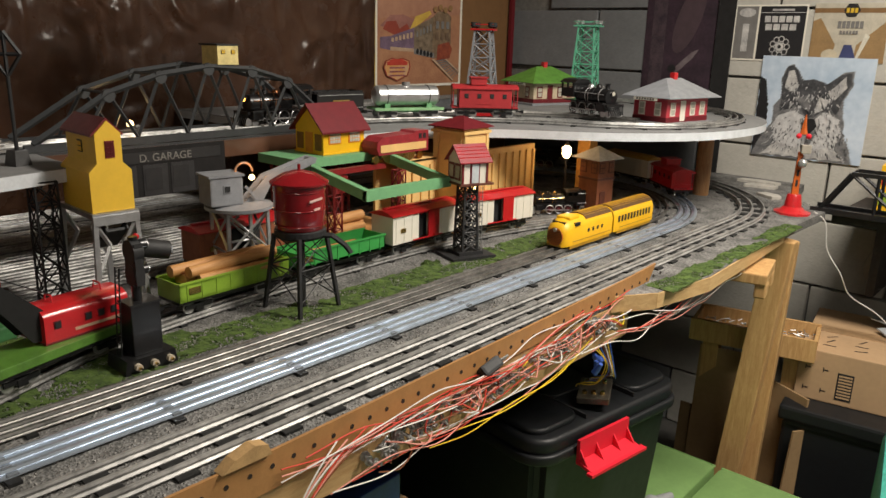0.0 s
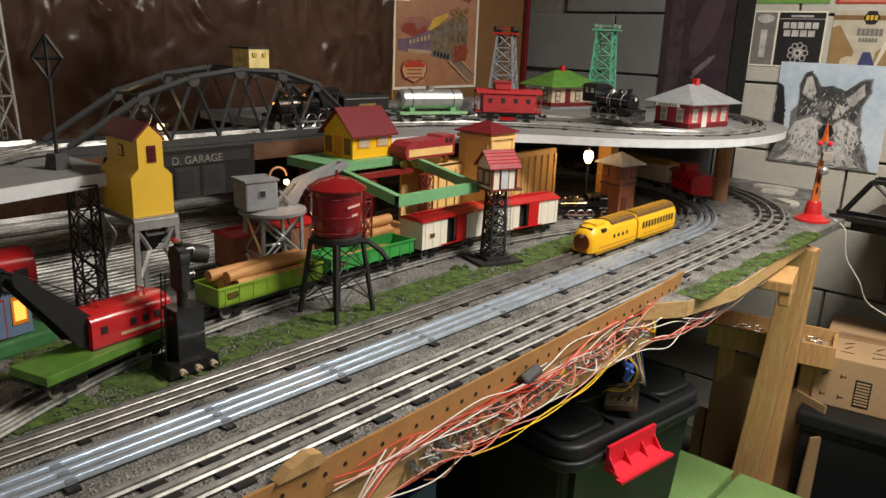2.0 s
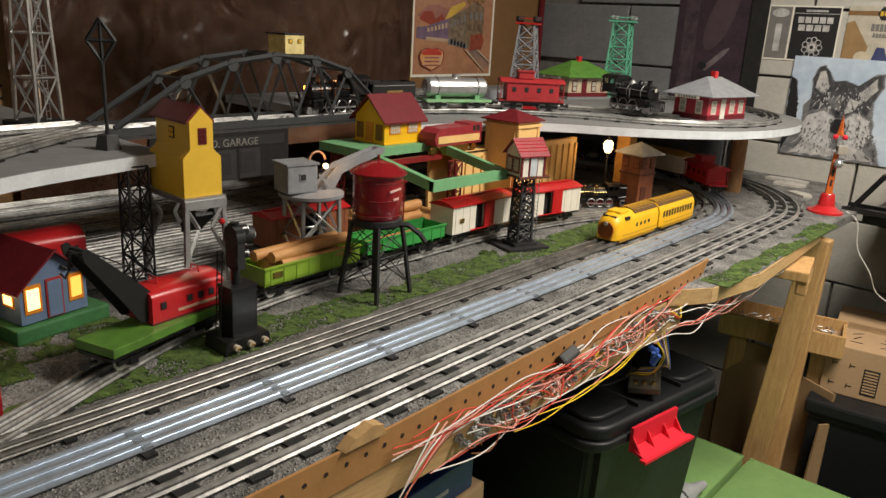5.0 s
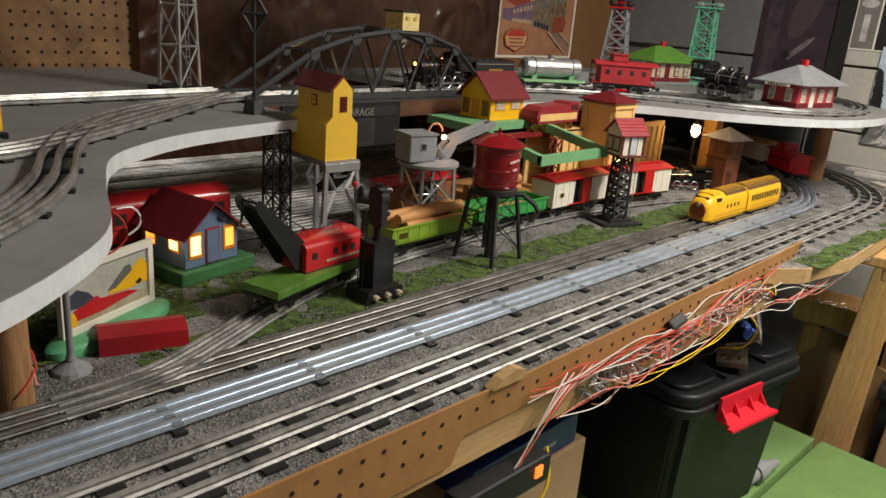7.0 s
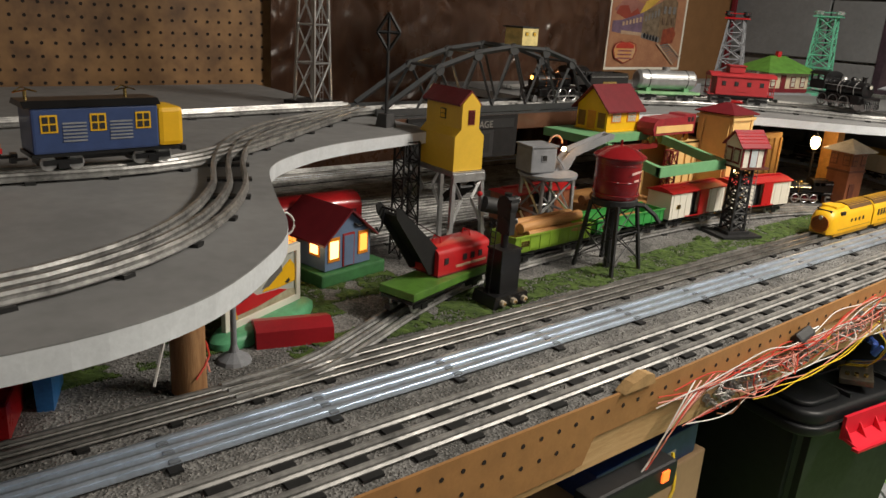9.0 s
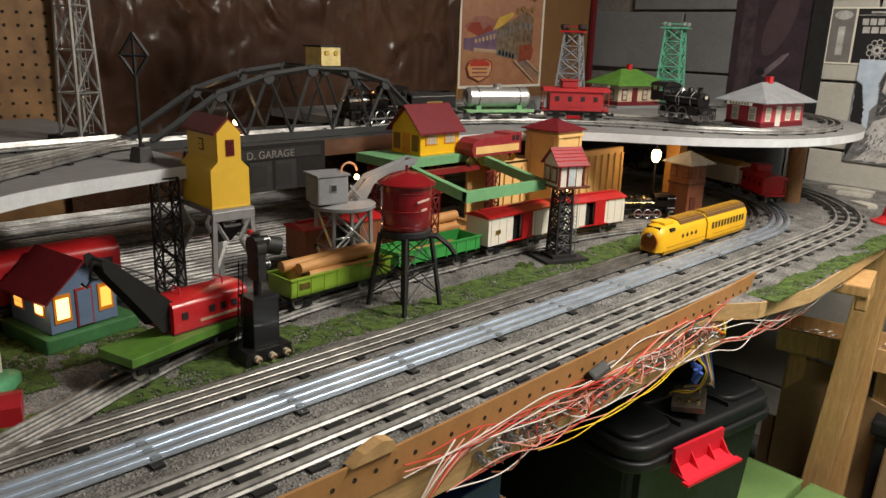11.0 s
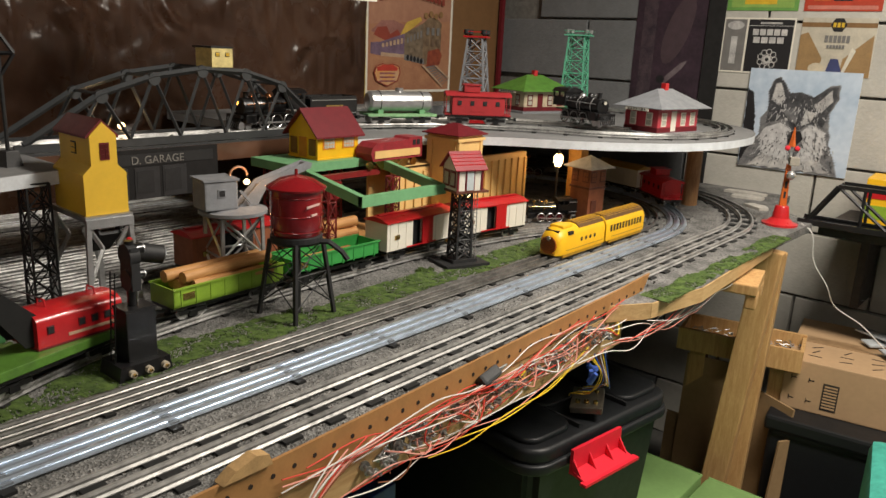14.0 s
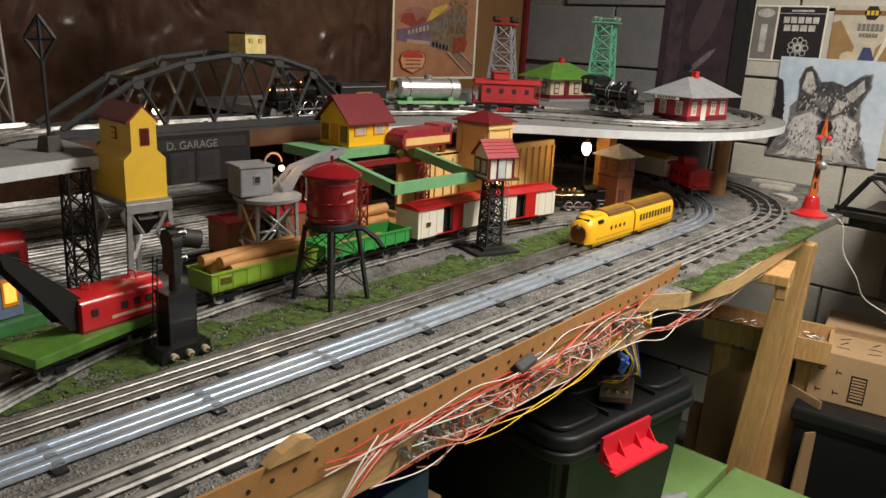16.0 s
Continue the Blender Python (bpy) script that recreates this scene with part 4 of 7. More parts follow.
# red and cream streamlined engine on the warehouse shelf is built with the warehouse
eloco = thing("electric_locomotive", "blue tin electric locomotive with yellow windows and yellow end", "locomotive", on(-0.921, -0.080, 94, DR), group="toy locomotives")
eloco.scale = (0.86, 0.86, 0.86)
car_base(eloco, 0.17, 0.052)
part("body", one(add_box, (-0.012, 0, 0.047), (0.142, 0.052, 0.052), bevel=0.003), ELECBLUE, eloco)
part("yellow_end", one(add_box, (0.075, 0, 0.045), (0.032, 0.05, 0.048), bevel=0.006), YELLOW, eloco, "yellow rounded nose")
bm = bmesh.new()
add_prism(bm, [(-0.028, 0.073), (-0.018, 0.080), (0.018, 0.080), (0.028, 0.073)], "x", -0.09, 0.062)
part("roof", bm, BLACK, eloco)
for x in (-0.065, -0.012, 0.04):
    for s in (-1, 1):
        w = part("window", boxes(((x, s * 0.0262, 0.055), (0.018, 0.0014, 0.020))), YELLOW, eloco)
        for u in (-1, 1):
            for v in (-1, 1):
                part("pane", boxes(((x + u * 0.004, s * 0.0270, 0.055 + v * 0.0045), (0.006, 0.001, 0.007))), MATTEBLACK, w)
for x in (-0.038, 0.014):
    for j in range(6):
        part("louvre", boxes(((x, -0.0265, 0.035 + j * 0.004), (0.026, 0.0012, 0.0018))), GREY, eloco)
for x in (-0.08, 0.03):
    bm = bmesh.new()
    add_tube(bm, [(x - 0.012, 0, 0.088), (x, 0.012, 0.092), (x + 0.012, 0, 0.088), (x, -0.012, 0.092), (x - 0.012, 0, 0.088)], 0.0009)
    add_cyl(bm, (x, 0, 0.079), (x, 0, 0.09), 0.002)
    part("pantograph", bm, BRASS, eloco)
gcar = thing("gondola", "orange and red tin gondola with a black interior", "train car", on(-0.922, -0.262, 90, DR), group="toy train cars")
car_base(gcar, 0.17, 0.055)
part("body", boxes(((0, 0, 0.024), (0.17, 0.052, 0.004)), ((0, 0.026, 0.037), (0.17, 0.002, 0.03)), ((0, -0.026, 0.037), (0.17, 0.002, 0.03)), ((0.084, 0, 0.037), (0.002, 0.05, 0.03)), ((-0.084, 0, 0.037), (0.002, 0.05, 0.03))), ORANGE, gcar)
for z in (0.024, 0.051):
    part("stripe", boxes(((0, -0.0275, z), (0.172, 0.001, 0.005))), RED, gcar)

# big train on the wide outer line
WR = TOP + 0.0115
caboose(on(OUT, -0.42, 90, WR), "large red wide-gauge caboose with brass window frames", RED, L=0.32, W=0.095, H=0.085, g=0.054, r=0.016, trim=BRASS, ends=SILVER)
flat = thing("searchlight_car", "wide-gauge flat car with a lit searchlight and reel", "train car", on(OUT, -0.75, 90, WR), group="toy train cars")
car_base(flat, 0.30, 0.09, g=0.054, r=0.016)
part("deck", boxes(((0, 0, 0.042), (0.30, 0.09, 0.012))), BROWN, flat)
part("searchlight", one(add_lathe, [(0.004, 0), (0.02, 0.006), (0.024, 0.03), (0.022, 0.034)], (-0.09, 0, 0.06), 16), BRASS, flat, smooth=True)
part("reel", cyls(((0.06, -0.02, 0.068), (0.06, 0.02, 0.068), 0.022), n=18), MATTEBLACK, flat)
tender(on(OUT, -1.04, 270, WR), "large black wide-gauge tender", L=0.24, W=0.085, H=0.07, g=0.054, r=0.016)
steam_loco(on(OUT, -1.37, 270, WR), "large black wide-gauge steam locomotive with copper bands", L=0.36, g=0.054)
# stored cars in the yard
boxcar(on(-1.06, 0.70, 90, RAIL), "brown tin boxcar with a red roof in the yard", BROWN, RED, MATTEBLACK, L=0.16)


def coach(m, label, paint, L=0.25, W=0.056, H=0.066):
    """Tin passenger coach with a rounded roof and a row of windows."""
    t = thing("passenger_coach", label, "train car", m, group="toy train cars")
    car_base(t, L, W)
    z0 = 0.0212
    top = [(-W / 2 * cos(a), z0 + H * 0.72 + H * 0.28 * sin(a)) for a in [pi * k / 12 for k in range(13)]]
    part("shell", one(add_prism, [(W / 2, z0), (-W / 2, z0)] + top, "x", -L / 2, L / 2), paint, t, smooth=True)
    for q in (-1, 1):
        for k in range(8):
            w = part("window", boxes(((-L * 0.42 + k * L * 0.12, q * (W / 2 + 0.0003), z0 + H * 0.52), (L * 0.075, 0.0012, H * 0.26))), DARKRED, t)
            part("pane", boxes(((-L * 0.42 + k * L * 0.12, q * (W / 2 + 0.0008), z0 + H * 0.52), (L * 0.06, 0.0010, H * 0.20))), MATTEBLACK, w)
        part("belt_strip", boxes(((0, q * (W / 2 + 0.0004), z0 + H * 0.30), (L * 0.98, 0.001, 0.002))), DARKRED, t)
    return t


coach(on(-1.135, 0.232, 90, RAIL), "glossy red tin passenger coach behind the little house", RED)

# ---- layout buildings ----


def add_lattice(bm, h0, h1, z0, z1, n=4, r=0.0016, leg=0.0026, cx=0.0, cy=0.0):
    """Four tapering legs with cross braces on every side."""
    def c(z, sx, sy):
        f = (z - z0) / (z1 - z0)
        h = h0 + (h1 - h0) * f
        return (cx + sx * h, cy + sy * h, z)
    S = [(-1, -1), (1, -1), (1, 1), (-1, 1)]
    for s in S:
        add_cyl(bm, c(z0, *s), c(z1, *s), leg, n=4)
    for i in range(n):
        a, b = z0 + (z1 - z0) * i / n, z0 + (z1 - z0) * (i + 1) / n
        for p, q in zip(S, S[1:] + S[:1]):
            add_cyl(bm, c(a, *p), c(b, *q), r, n=4)
            add_cyl(bm, c(b, *p), c(a, *q), r, n=4)
            add_cyl(bm, c(b, *p), c(b, *q), r, n=4)


def lattice(*a, **k):
    return one(add_lattice, *a, **k)


def lattice_parts(name, t, material, h0, h1, z0, z1, n=4, r=0.0016, leg=0.0026, cx=0.0, cy=0.0):
    """The same tower with every leg and brace a piece of its own."""
    def c(z, sx, sy):
        h = h0 + (h1 - h0) * (z - z0) / (z1 - z0)
        return (cx + sx * h, cy + sy * h, z)
    S = [(-1, -1), (1, -1), (1, 1), (-1, 1)]
    for s in S:
        part(name + "_leg", cyls((c(z0, *s), c(z1, *s), leg), n=4), material, t)
    for i in range(n):
        a, b = z0 + (z1 - z0) * i / n, z0 + (z1 - z0) * (i + 1) / n
        for p, q in zip(S, S[1:] + S[:1]):
            for u, v in ((c(a, *p), c(b, *q)), (c(b, *p), c(a, *q)), (c(b, *p), c(b, *q))):
                part("brace", cyls((u, v, r), n=4), material, t)


def gable_roof(bm, x0, x1, y0, y1, ze, zr, over=0.006, th=0.002):
    """Roof with its ridge along x."""
    ym = (y0 + y1) / 2
    sl = (zr - ze) / (ym - y0)
    add_prism(bm, [(y0 - over, ze - over * sl), (ym, zr), (y1 + over, ze - over * sl), (y1 + over, ze - over * sl + th), (ym, zr + th * 1.4), (y0 - over, ze - over * sl + th)], "x", x0 - over, x1 + over)


def hip_roof(bm, x0, x1, y0, y1, ze, zr, ridge=0.0, th=0.002):
    cx, cy = (x0 + x1) / 2, (y0 + y1) / 2
    v = [bm.verts.new(p) for p in ((x0, y0, ze), (x1, y0, ze), (x1, y1, ze), (x0, y1, ze))]
    w = [bm.verts.new((p.co.x, p.co.y, ze - th)) for p in v]
    if abs(x1 - x0) > abs(y1 - y0):
        a, b = bm.verts.new((cx - ridge, cy, zr)), bm.verts.new((cx + ridge, cy, zr))
        fs = [(v[0], v[1], b, a), (v[2], v[3], a, b), (v[1], v[2], b), (v[3], v[0], a)]
    else:
        a, b = bm.verts.new((cx, cy - ridge, zr)), bm.verts.new((cx, cy + ridge + 1e-5, zr))
        fs = [(v[1], v[2], b, a), (v[3], v[0], a, b), (v[0], v[1], a), (v[2], v[3], b)]
    for f in fs:
        bm.faces.new(f)
    bm.faces.new(w[::-1])
    for i in range(4):
        bm.faces.new((v[i], w[i], w[(i + 1) % 4], v[(i + 1) % 4]))
    bmesh.ops.recalc_face_normals(bm, faces=bm.faces[:])


def window(parent, x, y, z, w, h, frame, pane, side="y", s=-1, cols=2, rows=2, t=0.0012):
    """Framed window lying on a wall that faces along side, s its sense."""
    def at(u, v, d):
        return (x + u, y + s * d, z + v) if side == "y" else (x + s * d, y + u, z + v)

    def size(a, b, d):
        return (a, d, b) if side == "y" else (d, a, b)
    fr = part("window", boxes((at(0, 0, t / 2), size(w, h, t))), frame, parent)
    pw, ph = (w * 0.84) / cols, (h * 0.86) / rows
    for i in range(cols):
        for j in range(rows):
            part("pane", boxes((at((i - (cols - 1) / 2) * pw, (j - (rows - 1) / 2) * ph, t * 1.2), size(pw * 0.84, ph * 0.84, t * 0.6))), pane, fr)
    return fr


# coal tower
COLDARK = mat("pane_dark_red", (0.10, 0.012, 0.010), 0.3)
ct = thing("coaling_tower", "yellow tin coal loading tower on silver legs", "toy building", pose(-1.02, 0.464, TOP, 0, 0, 88))
bm = bmesh.new()
add_prism(bm, [(-0.028, 0.155), (0.028, 0.155), (0.028, 0.208), (0.017, 0.219), (0.017, 0.257), (0, 0.274), (-0.017, 0.257), (-0.017, 0.219), (-0.028, 0.208)], "y", -0.048, 0.045)
part("body", bm, COALYELLOW, ct)
bm = bmesh.new()
for s in (-1, 1):
    add_prism(bm, [(0, 0.2745), (s * 0.021, 0.2535), (s * 0.021, 0.2565), (0, 0.2775)], "y", -0.046, 0.054)
part("roof", bm, DARKRED, ct, "dark red pitched roof")
window(ct, 0.001, -0.048, 0.237, 0.012, 0.022, DARKRED, COLDARK, cols=2, rows=3)
window(ct, -0.017, 0.0, 0.238, 0.014, 0.016, MATTEBLACK, YELLOW, side="x", s=-1)
part("leg_frame", boxes(((0, 0.003, 0.151), (0.062, 0.112, 0.007)), ((0, -0.053, 0.145), (0.062, 0.004, 0.012))), SILVER, ct)
for sx in (-1, 1):
    for y in (-0.05, 0.056):
        bm = bmesh.new()
        add_cyl(bm, (sx * 0.027, y, 0.147), (sx * 0.034, y * 1.12, 0.0), 0.0042, 0.0052, n=4)
        add_cyl(bm, (sx * 0.010, y, 0.110), (sx * 0.036, y * 1.1, 0.055), 0.003, n=4)
        add_cyl(bm, (sx * 0.010, y, 0.110), (sx * 0.030, y, 0.146), 0.003, n=4)
        part("leg", bm, SILVER, ct, "silver painted metal leg")
part("chute", boxes(((0, -0.03, 0.115), (0.030, 0.05, 0.004), 0, -38), ((0.014, -0.03, 0.120), (0.002, 0.05, 0.012), 0, -38), ((-0.014, -0.03, 0.120), (0.002, 0.05, 0.012), 0, -38)), MATTEBLACK, ct, "black loading chute")
part("chute_motor", cyls(((0.028, -0.060, 0.102), (0.062, -0.066, 0.094), 0.013), n=18), MATTEBLACK, ct, "black cylindrical motor", smooth=True)
part("motor_cap", cyls(((0.062, -0.066, 0.094), (0.066, -0.0667, 0.093), 0.0065), n=14), GREY, ct)
part("bulb", one(add_ball, (0.022, -0.056, 0.118), 0.0045), RED, ct)
lattice_parts("bucket_tower", ct, MATTEBLACK, 0.016, 0.014, 0, 0.19, 6, 0.0012, 0.0018, -0.058, 0.035)

# little lit house
hs = thing("toy_house", "blue tin house with glowing windows and dark red roof", "toy building", pose(-1.035, 0.261, TOP, 0, 0, 101))
part("lawn_base", one(add_box, (0.007, 0.013, 0.010), (0.126, 0.112, 0.020), bevel=0.003), mat("base_green", (0.055, 0.19, 0.065), 0.5), hs, "dark green base")
bm = bmesh.new()
add_prism(bm, [(-0.044, 0.022), (0.044, 0.022), (0.044, 0.069), (0, 0.106), (-0.044, 0.069)], "y", -0.035, 0.06)
part("house_shell", bm, BLUE, hs)
bm = bmesh.new()
for s in (-1, 1):
    add_prism(bm, [(0, 0.1065), (s * 0.053, 0.0618), (s * 0.053, 0.0646), (0, 0.1098)], "y", -0.044, 0.070)
part("roof", bm, DARKRED, hs)
part("house_hook", one(add_tube, [(0.010, -0.037, 0.086), (0.016, -0.038, 0.081), (0.024, -0.038, 0.082), (0.032, -0.037, 0.088)], 0.0018), MATTEBLACK, hs)
window(hs, -0.028, -0.035, 0.052, 0.022, 0.036, ORANGE, GLASS_HOT, cols=1, rows=1)
window(hs, 0.029, -0.035, 0.054, 0.020, 0.036, ORANGE, GLASS_LIT, cols=1, rows=1)
for y in (-0.012, 0.038):
    window(hs, -0.044, y, 0.054, 0.024, 0.026, ORANGE, GLASS_HOT if y < 0 else GLASS_LIT, side="x", s=-1, cols=1 if y < 0 else 2, rows=1 if y < 0 else 3)
dr = part("door", boxes(((0, -0.0358, 0.048), (0.022, 0.0016, 0.05))), mat("red_trim", (0.35, 0.03, 0.03), 0.5), hs)
part("door_panel", boxes(((0, -0.0368, 0.047), (0.018, 0.001, 0.046))), BLUE, dr)
bulb("house_bulb", (-1.000, 0.205, 0.955), 0.012)

# advertising board
bb = thing("billboard", "white framed picture board on a pale green oval base", "billboard", pose(-0.905, 0.090, TOP, 0, 0, 114))
bm = bmesh.new()
add_lathe(bm, [(0.050, 0), (0.050, 0.009), (0.047, 0.013), (0.040, 0.016)], n=40)
bmesh.ops.scale(bm, vec=(1.78, 0.62, 1), verts=bm.verts)
part("base", bm, mat("pale_green_base", (0.13, 0.44, 0.22), 0.42), bb, smooth=True)
for x, z, w, h in ((0, 0.0185, 0.138, 0.011), (0, 0.0895, 0.138, 0.009), (-0.065, 0.054, 0.008, 0.063), (0.065, 0.054, 0.008, 0.063)):
    part("frame_bar", one(add_box, (x, 0.002, z), (w, 0.007, h), bevel=0.0008), WHITE, bb)
pic = part("picture", boxes(((0, 0.0035, 0.054), (0.124, 0.003, 0.063))), mat("picture_pale", (0.50, 0.52, 0.46), 0.45, c2=(0.36, 0.37, 0.32), scale=22), bb, "printed landscape with a yellow wing and a red car")


def print_on(pts, material):
    bm = bmesh.new()
    add_prism(bm, pts, "y", 0.0012 - 0.0001 * len(pic.children), 0.0022)
    part("picture_shape", bm, material, pic)


print_on([(-0.062, 0.0225), (0.062, 0.0225), (0.062, 0.033), (0.01, 0.042), (-0.062, 0.034)], mat("picture_ground", (0.24, 0.21, 0.13), 0.5, c2=(0.45, 0.40, 0.28), scale=50))
print_on([(-0.002, 0.046), (0.052, 0.075), (0.060, 0.066), (0.061, 0.044), (0.030, 0.043)], YELLOW)
print_on([(-0.002, 0.050), (0.026, 0.071), (0.034, 0.072), (0.036, 0.064), (0.010, 0.050)], mat("picture_slate", (0.15, 0.15, 0.14), 0.5))
print_on([(-0.060, 0.030), (-0.050, 0.042), (-0.018, 0.050), (-0.012, 0.045), (0.030, 0.041), (0.045, 0.036), (-0.010, 0.030)], RED)
print_on([(-0.060, 0.046), (-0.056, 0.060), (-0.044, 0.065), (-0.030, 0.058), (-0.022, 0.049), (-0.040, 0.044)], mat("picture_blue", (0.05, 0.06, 0.09), 0.5))
print_on([(-0.062, 0.0225), (-0.062, 0.043), (-0.050, 0.040), (-0.046, 0.026)], YELLOW)
print_on([(0.040, 0.047), (0.048, 0.051), (0.051, 0.047), (0.046, 0.044)], MATTEBLACK)

# signal with a round head
sg = thing("railway_signal", "black tin track signal with a ladder and three terminal knobs", "signal", pose(-0.822, 0.411, TOP, 0, 0, 90))
bm = bmesh.new()
add_prism(bm, [(-0.033, 0), (0.033, 0), (0.030, 0.018), (-0.030, 0.018)], "y", -0.024, 0.022)
part("base", bm, BLACK, sg)
for x in (-0.018, 0.002, 0.022):
    k = part("knob", cyls(((x, -0.023, 0.009), (x, -0.030, 0.009), 0.0042), n=14), mat("knob_cream", (0.6, 0.52, 0.40), 0.4), sg, "cream terminal knob")
    part("screw", cyls(((x, -0.030, 0.009), (x, -0.033, 0.009), 0.0018)), BRASS, k)
box_ = part("relay_box", one(add_box, (0.002, 0.0, 0.048), (0.036, 0.030, 0.060), bevel=0.0012), BLACK, sg)
part("box_lid", one(add_box, (0.002, 0.0, 0.0795), (0.038, 0.032, 0.003), bevel=0.001), BLACK, box_)
part("mast", cyls(((0.0, 0.0, 0.08), (0.0, 0.0, 0.158), 0.0055), n=12), BLACK, sg, smooth=True)
hd = part("signal_head", cyls(((-0.006, 0.0, 0.140), (0.006, 0.0, 0.140), 0.0145), ((-0.006, 0.0, 0.112), (0.006, 0.0, 0.112), 0.0125), n=28), MATTEBLACK, sg, "black double signal head", smooth=True)
part("back_plate", boxes(((0.0, 0.0, 0.126), (0.010, 0.026, 0.050))), MATTEBLACK, hd)
for z, r_ in ((0.148, 0.0065), (0.118, 0.0055)):
    part("hood", cyls(((0.005, -0.004, z), (0.013, -0.004, z), r_), n=14), BLACK, hd, smooth=True)
    part("lens", cyls(((0.0128, -0.004, z), (0.0145, -0.004, z), r_ * 0.85), n=14), SILVER, hd)
bm = bmesh.new()
for y in (-0.005, 0.005):
    add_cyl(bm, (-0.027, y, 0.018), (-0.021, y, 0.125), 0.0009, n=5)
for j in range(12):
    add_cyl(bm, (-0.0267 + j * 0.0005, -0.005, 0.026 + j * 0.008), (-0.0267 + j * 0.0005, 0.005, 0.026 + j * 0.008), 0.0007, n=5)
part("ladder", bm, BLACK, sg)

# water tower
wt = thing("water_tower", "glossy red tin water tank on black lattice legs", "water tower", pose(-0.848, 0.672, TOP, 0, 0, 4))
bm = bmesh.new()
add_lathe(bm, [(0.033, 0.120), (0.0355, 0.123), (0.0365, 0.155), (0.0365, 0.185), (0.036, 0.187)], n=36)
part("tank", bm, TANKRED, wt, smooth=True)
for z in (0.128, 0.150, 0.176):
    bm = bmesh.new()
    add_torus(bm, (0, 0, z), 0.0368, 0.0008, n=36)
    part("hoop", bm, TANKRED, wt)
part("roof", one(add_lathe, [(0.0415, 0.185), (0.042, 0.188), (0.024, 0.199), (0.010, 0.203), (0.002, 0.2045)], n=36), TANKRED, wt, smooth=True)
part("finial", cyls(((0, 0, 0.203), (0, 0, 0.212), 0.0022)), TANKRED, wt)
part("base_ring", one(add_lathe, [(0.034, 0.108), (0.037, 0.112), (0.037, 0.119), (0.034, 0.1205)], n=28), MATTEBLACK, wt)
for sx, sy in ((-1, -1), (1, -1), (1, 1), (-1, 1)):
    bm = bmesh.new()
    add_cyl(bm, (sx * 0.038, sy * 0.038, 0), (sx * 0.026, sy * 0.026, 0.112), 0.0036, n=4)
    part("leg", bm, MATTEBLACK, wt)
lattice_parts("frame", wt, MATTEBLACK, 0.0365, 0.0315, 0.018, 0.066, 1, 0.0011, 0.0011)
lattice_parts("frame", wt, MATTEBLACK, 0.0315, 0.026, 0.066, 0.110, 1, 0.0009, 0.0009)
part("standpipe", cyls(((0, 0, 0), (0, 0, 0.112), 0.006)), MATTEBLACK, wt)
part("spout", one(add_tube, [(0.030, 0.012, 0.112), (0.042, 0.022, 0.112), (0.056, 0.034, 0.098), (0.062, 0.040, 0.086)], 0.0042), MATTEBLACK, wt)
# script lettering on the tank, kept as plain strokes
lt_ = part("lettering", boxes(((0.0368, -0.003, 0.166), (0.0012, 0.024, 0.003), 0, 6), ((0.0366, -0.001, 0.153), (0.0012, 0.011, 0.003), 0, 6)), mat("pale_letters", (0.75, 0.5, 0.45), 0.5), wt, "pale strokes of lettering")

# crane on a lattice pier
cr = thing("toy_crane", "grey tin crane with a cab and boom on lattice pier", "crane", pose(-1.0, 0.672, TOP, 0, 0, 80))
lattice_parts("pier", cr, SILVER, 0.034, 0.032, 0, 0.122, 2, 0.0022, 0.0035)
part("turntable", one(add_lathe, [(0.045, 0.122), (0.052, 0.125), (0.052, 0.130), (0.030, 0.134)], n=32), GREY, cr, smooth=True)
cb = part("cab", one(add_box, (-0.028, 0.0, 0.156), (0.052, 0.048, 0.044), bevel=0.003), GREY, cr)
window(cr, -0.028, -0.024, 0.160, 0.012, 0.012, GREY, MATTEBLACK, cols=1, rows=1)
part("cab_roof", boxes(((-0.028, 0, 0.1795), (0.056, 0.052, 0.003))), GREY, cb)
for s in (-0.010, 0.010):
    bm = bmesh.new()
    add_prism(bm, [(0.006, 0.134), (0.036, 0.134), (0.050, 0.158), (0.130, 0.186), (0.133, 0.194), (0.124, 0.197), (0.042, 0.172), (0.020, 0.150)], "y", s - 0.001, s + 0.001)
    part("boom_side", bm, GREY, cr)
part("boom_web", boxes(((0.085, 0, 0.178), (0.09, 0.020, 0.002), 0, 0, -19)), GREY, cr)
part("sheave", cyls(((0.125, -0.009, 0.190), (0.125, 0.009, 0.190), 0.006)), GREY, cr)
part("cable", one(add_tube, [(0.127, 0, 0.186), (0.127, 0, 0.150)], 0.0007), MATTEBLACK, cr)
bm = bmesh.new()
add_torus(bm, (0.010, 0, 0.180), 0.014, 0.0018, "y", a0=0, a1=pi)
part("hoist_loop", bm, mat("copper_loop", (0.45, 0.25, 0.15), 0.4), cr)
part("back_stay", boxes(((0.014, -0.016, 0.150), (0.028, 0.003, 0.004), 0, 0, 48)), GREY, cr)
part("work_lamp", one(add_ball, (0.014, -0.020, 0.174), 0.0045), LAMPGLOW, cr, "small lit bulb")
bulb("crane_bulb", (-0.972, 0.692, 1.083), 0.05, colour=(1, 0.5, 0.2))

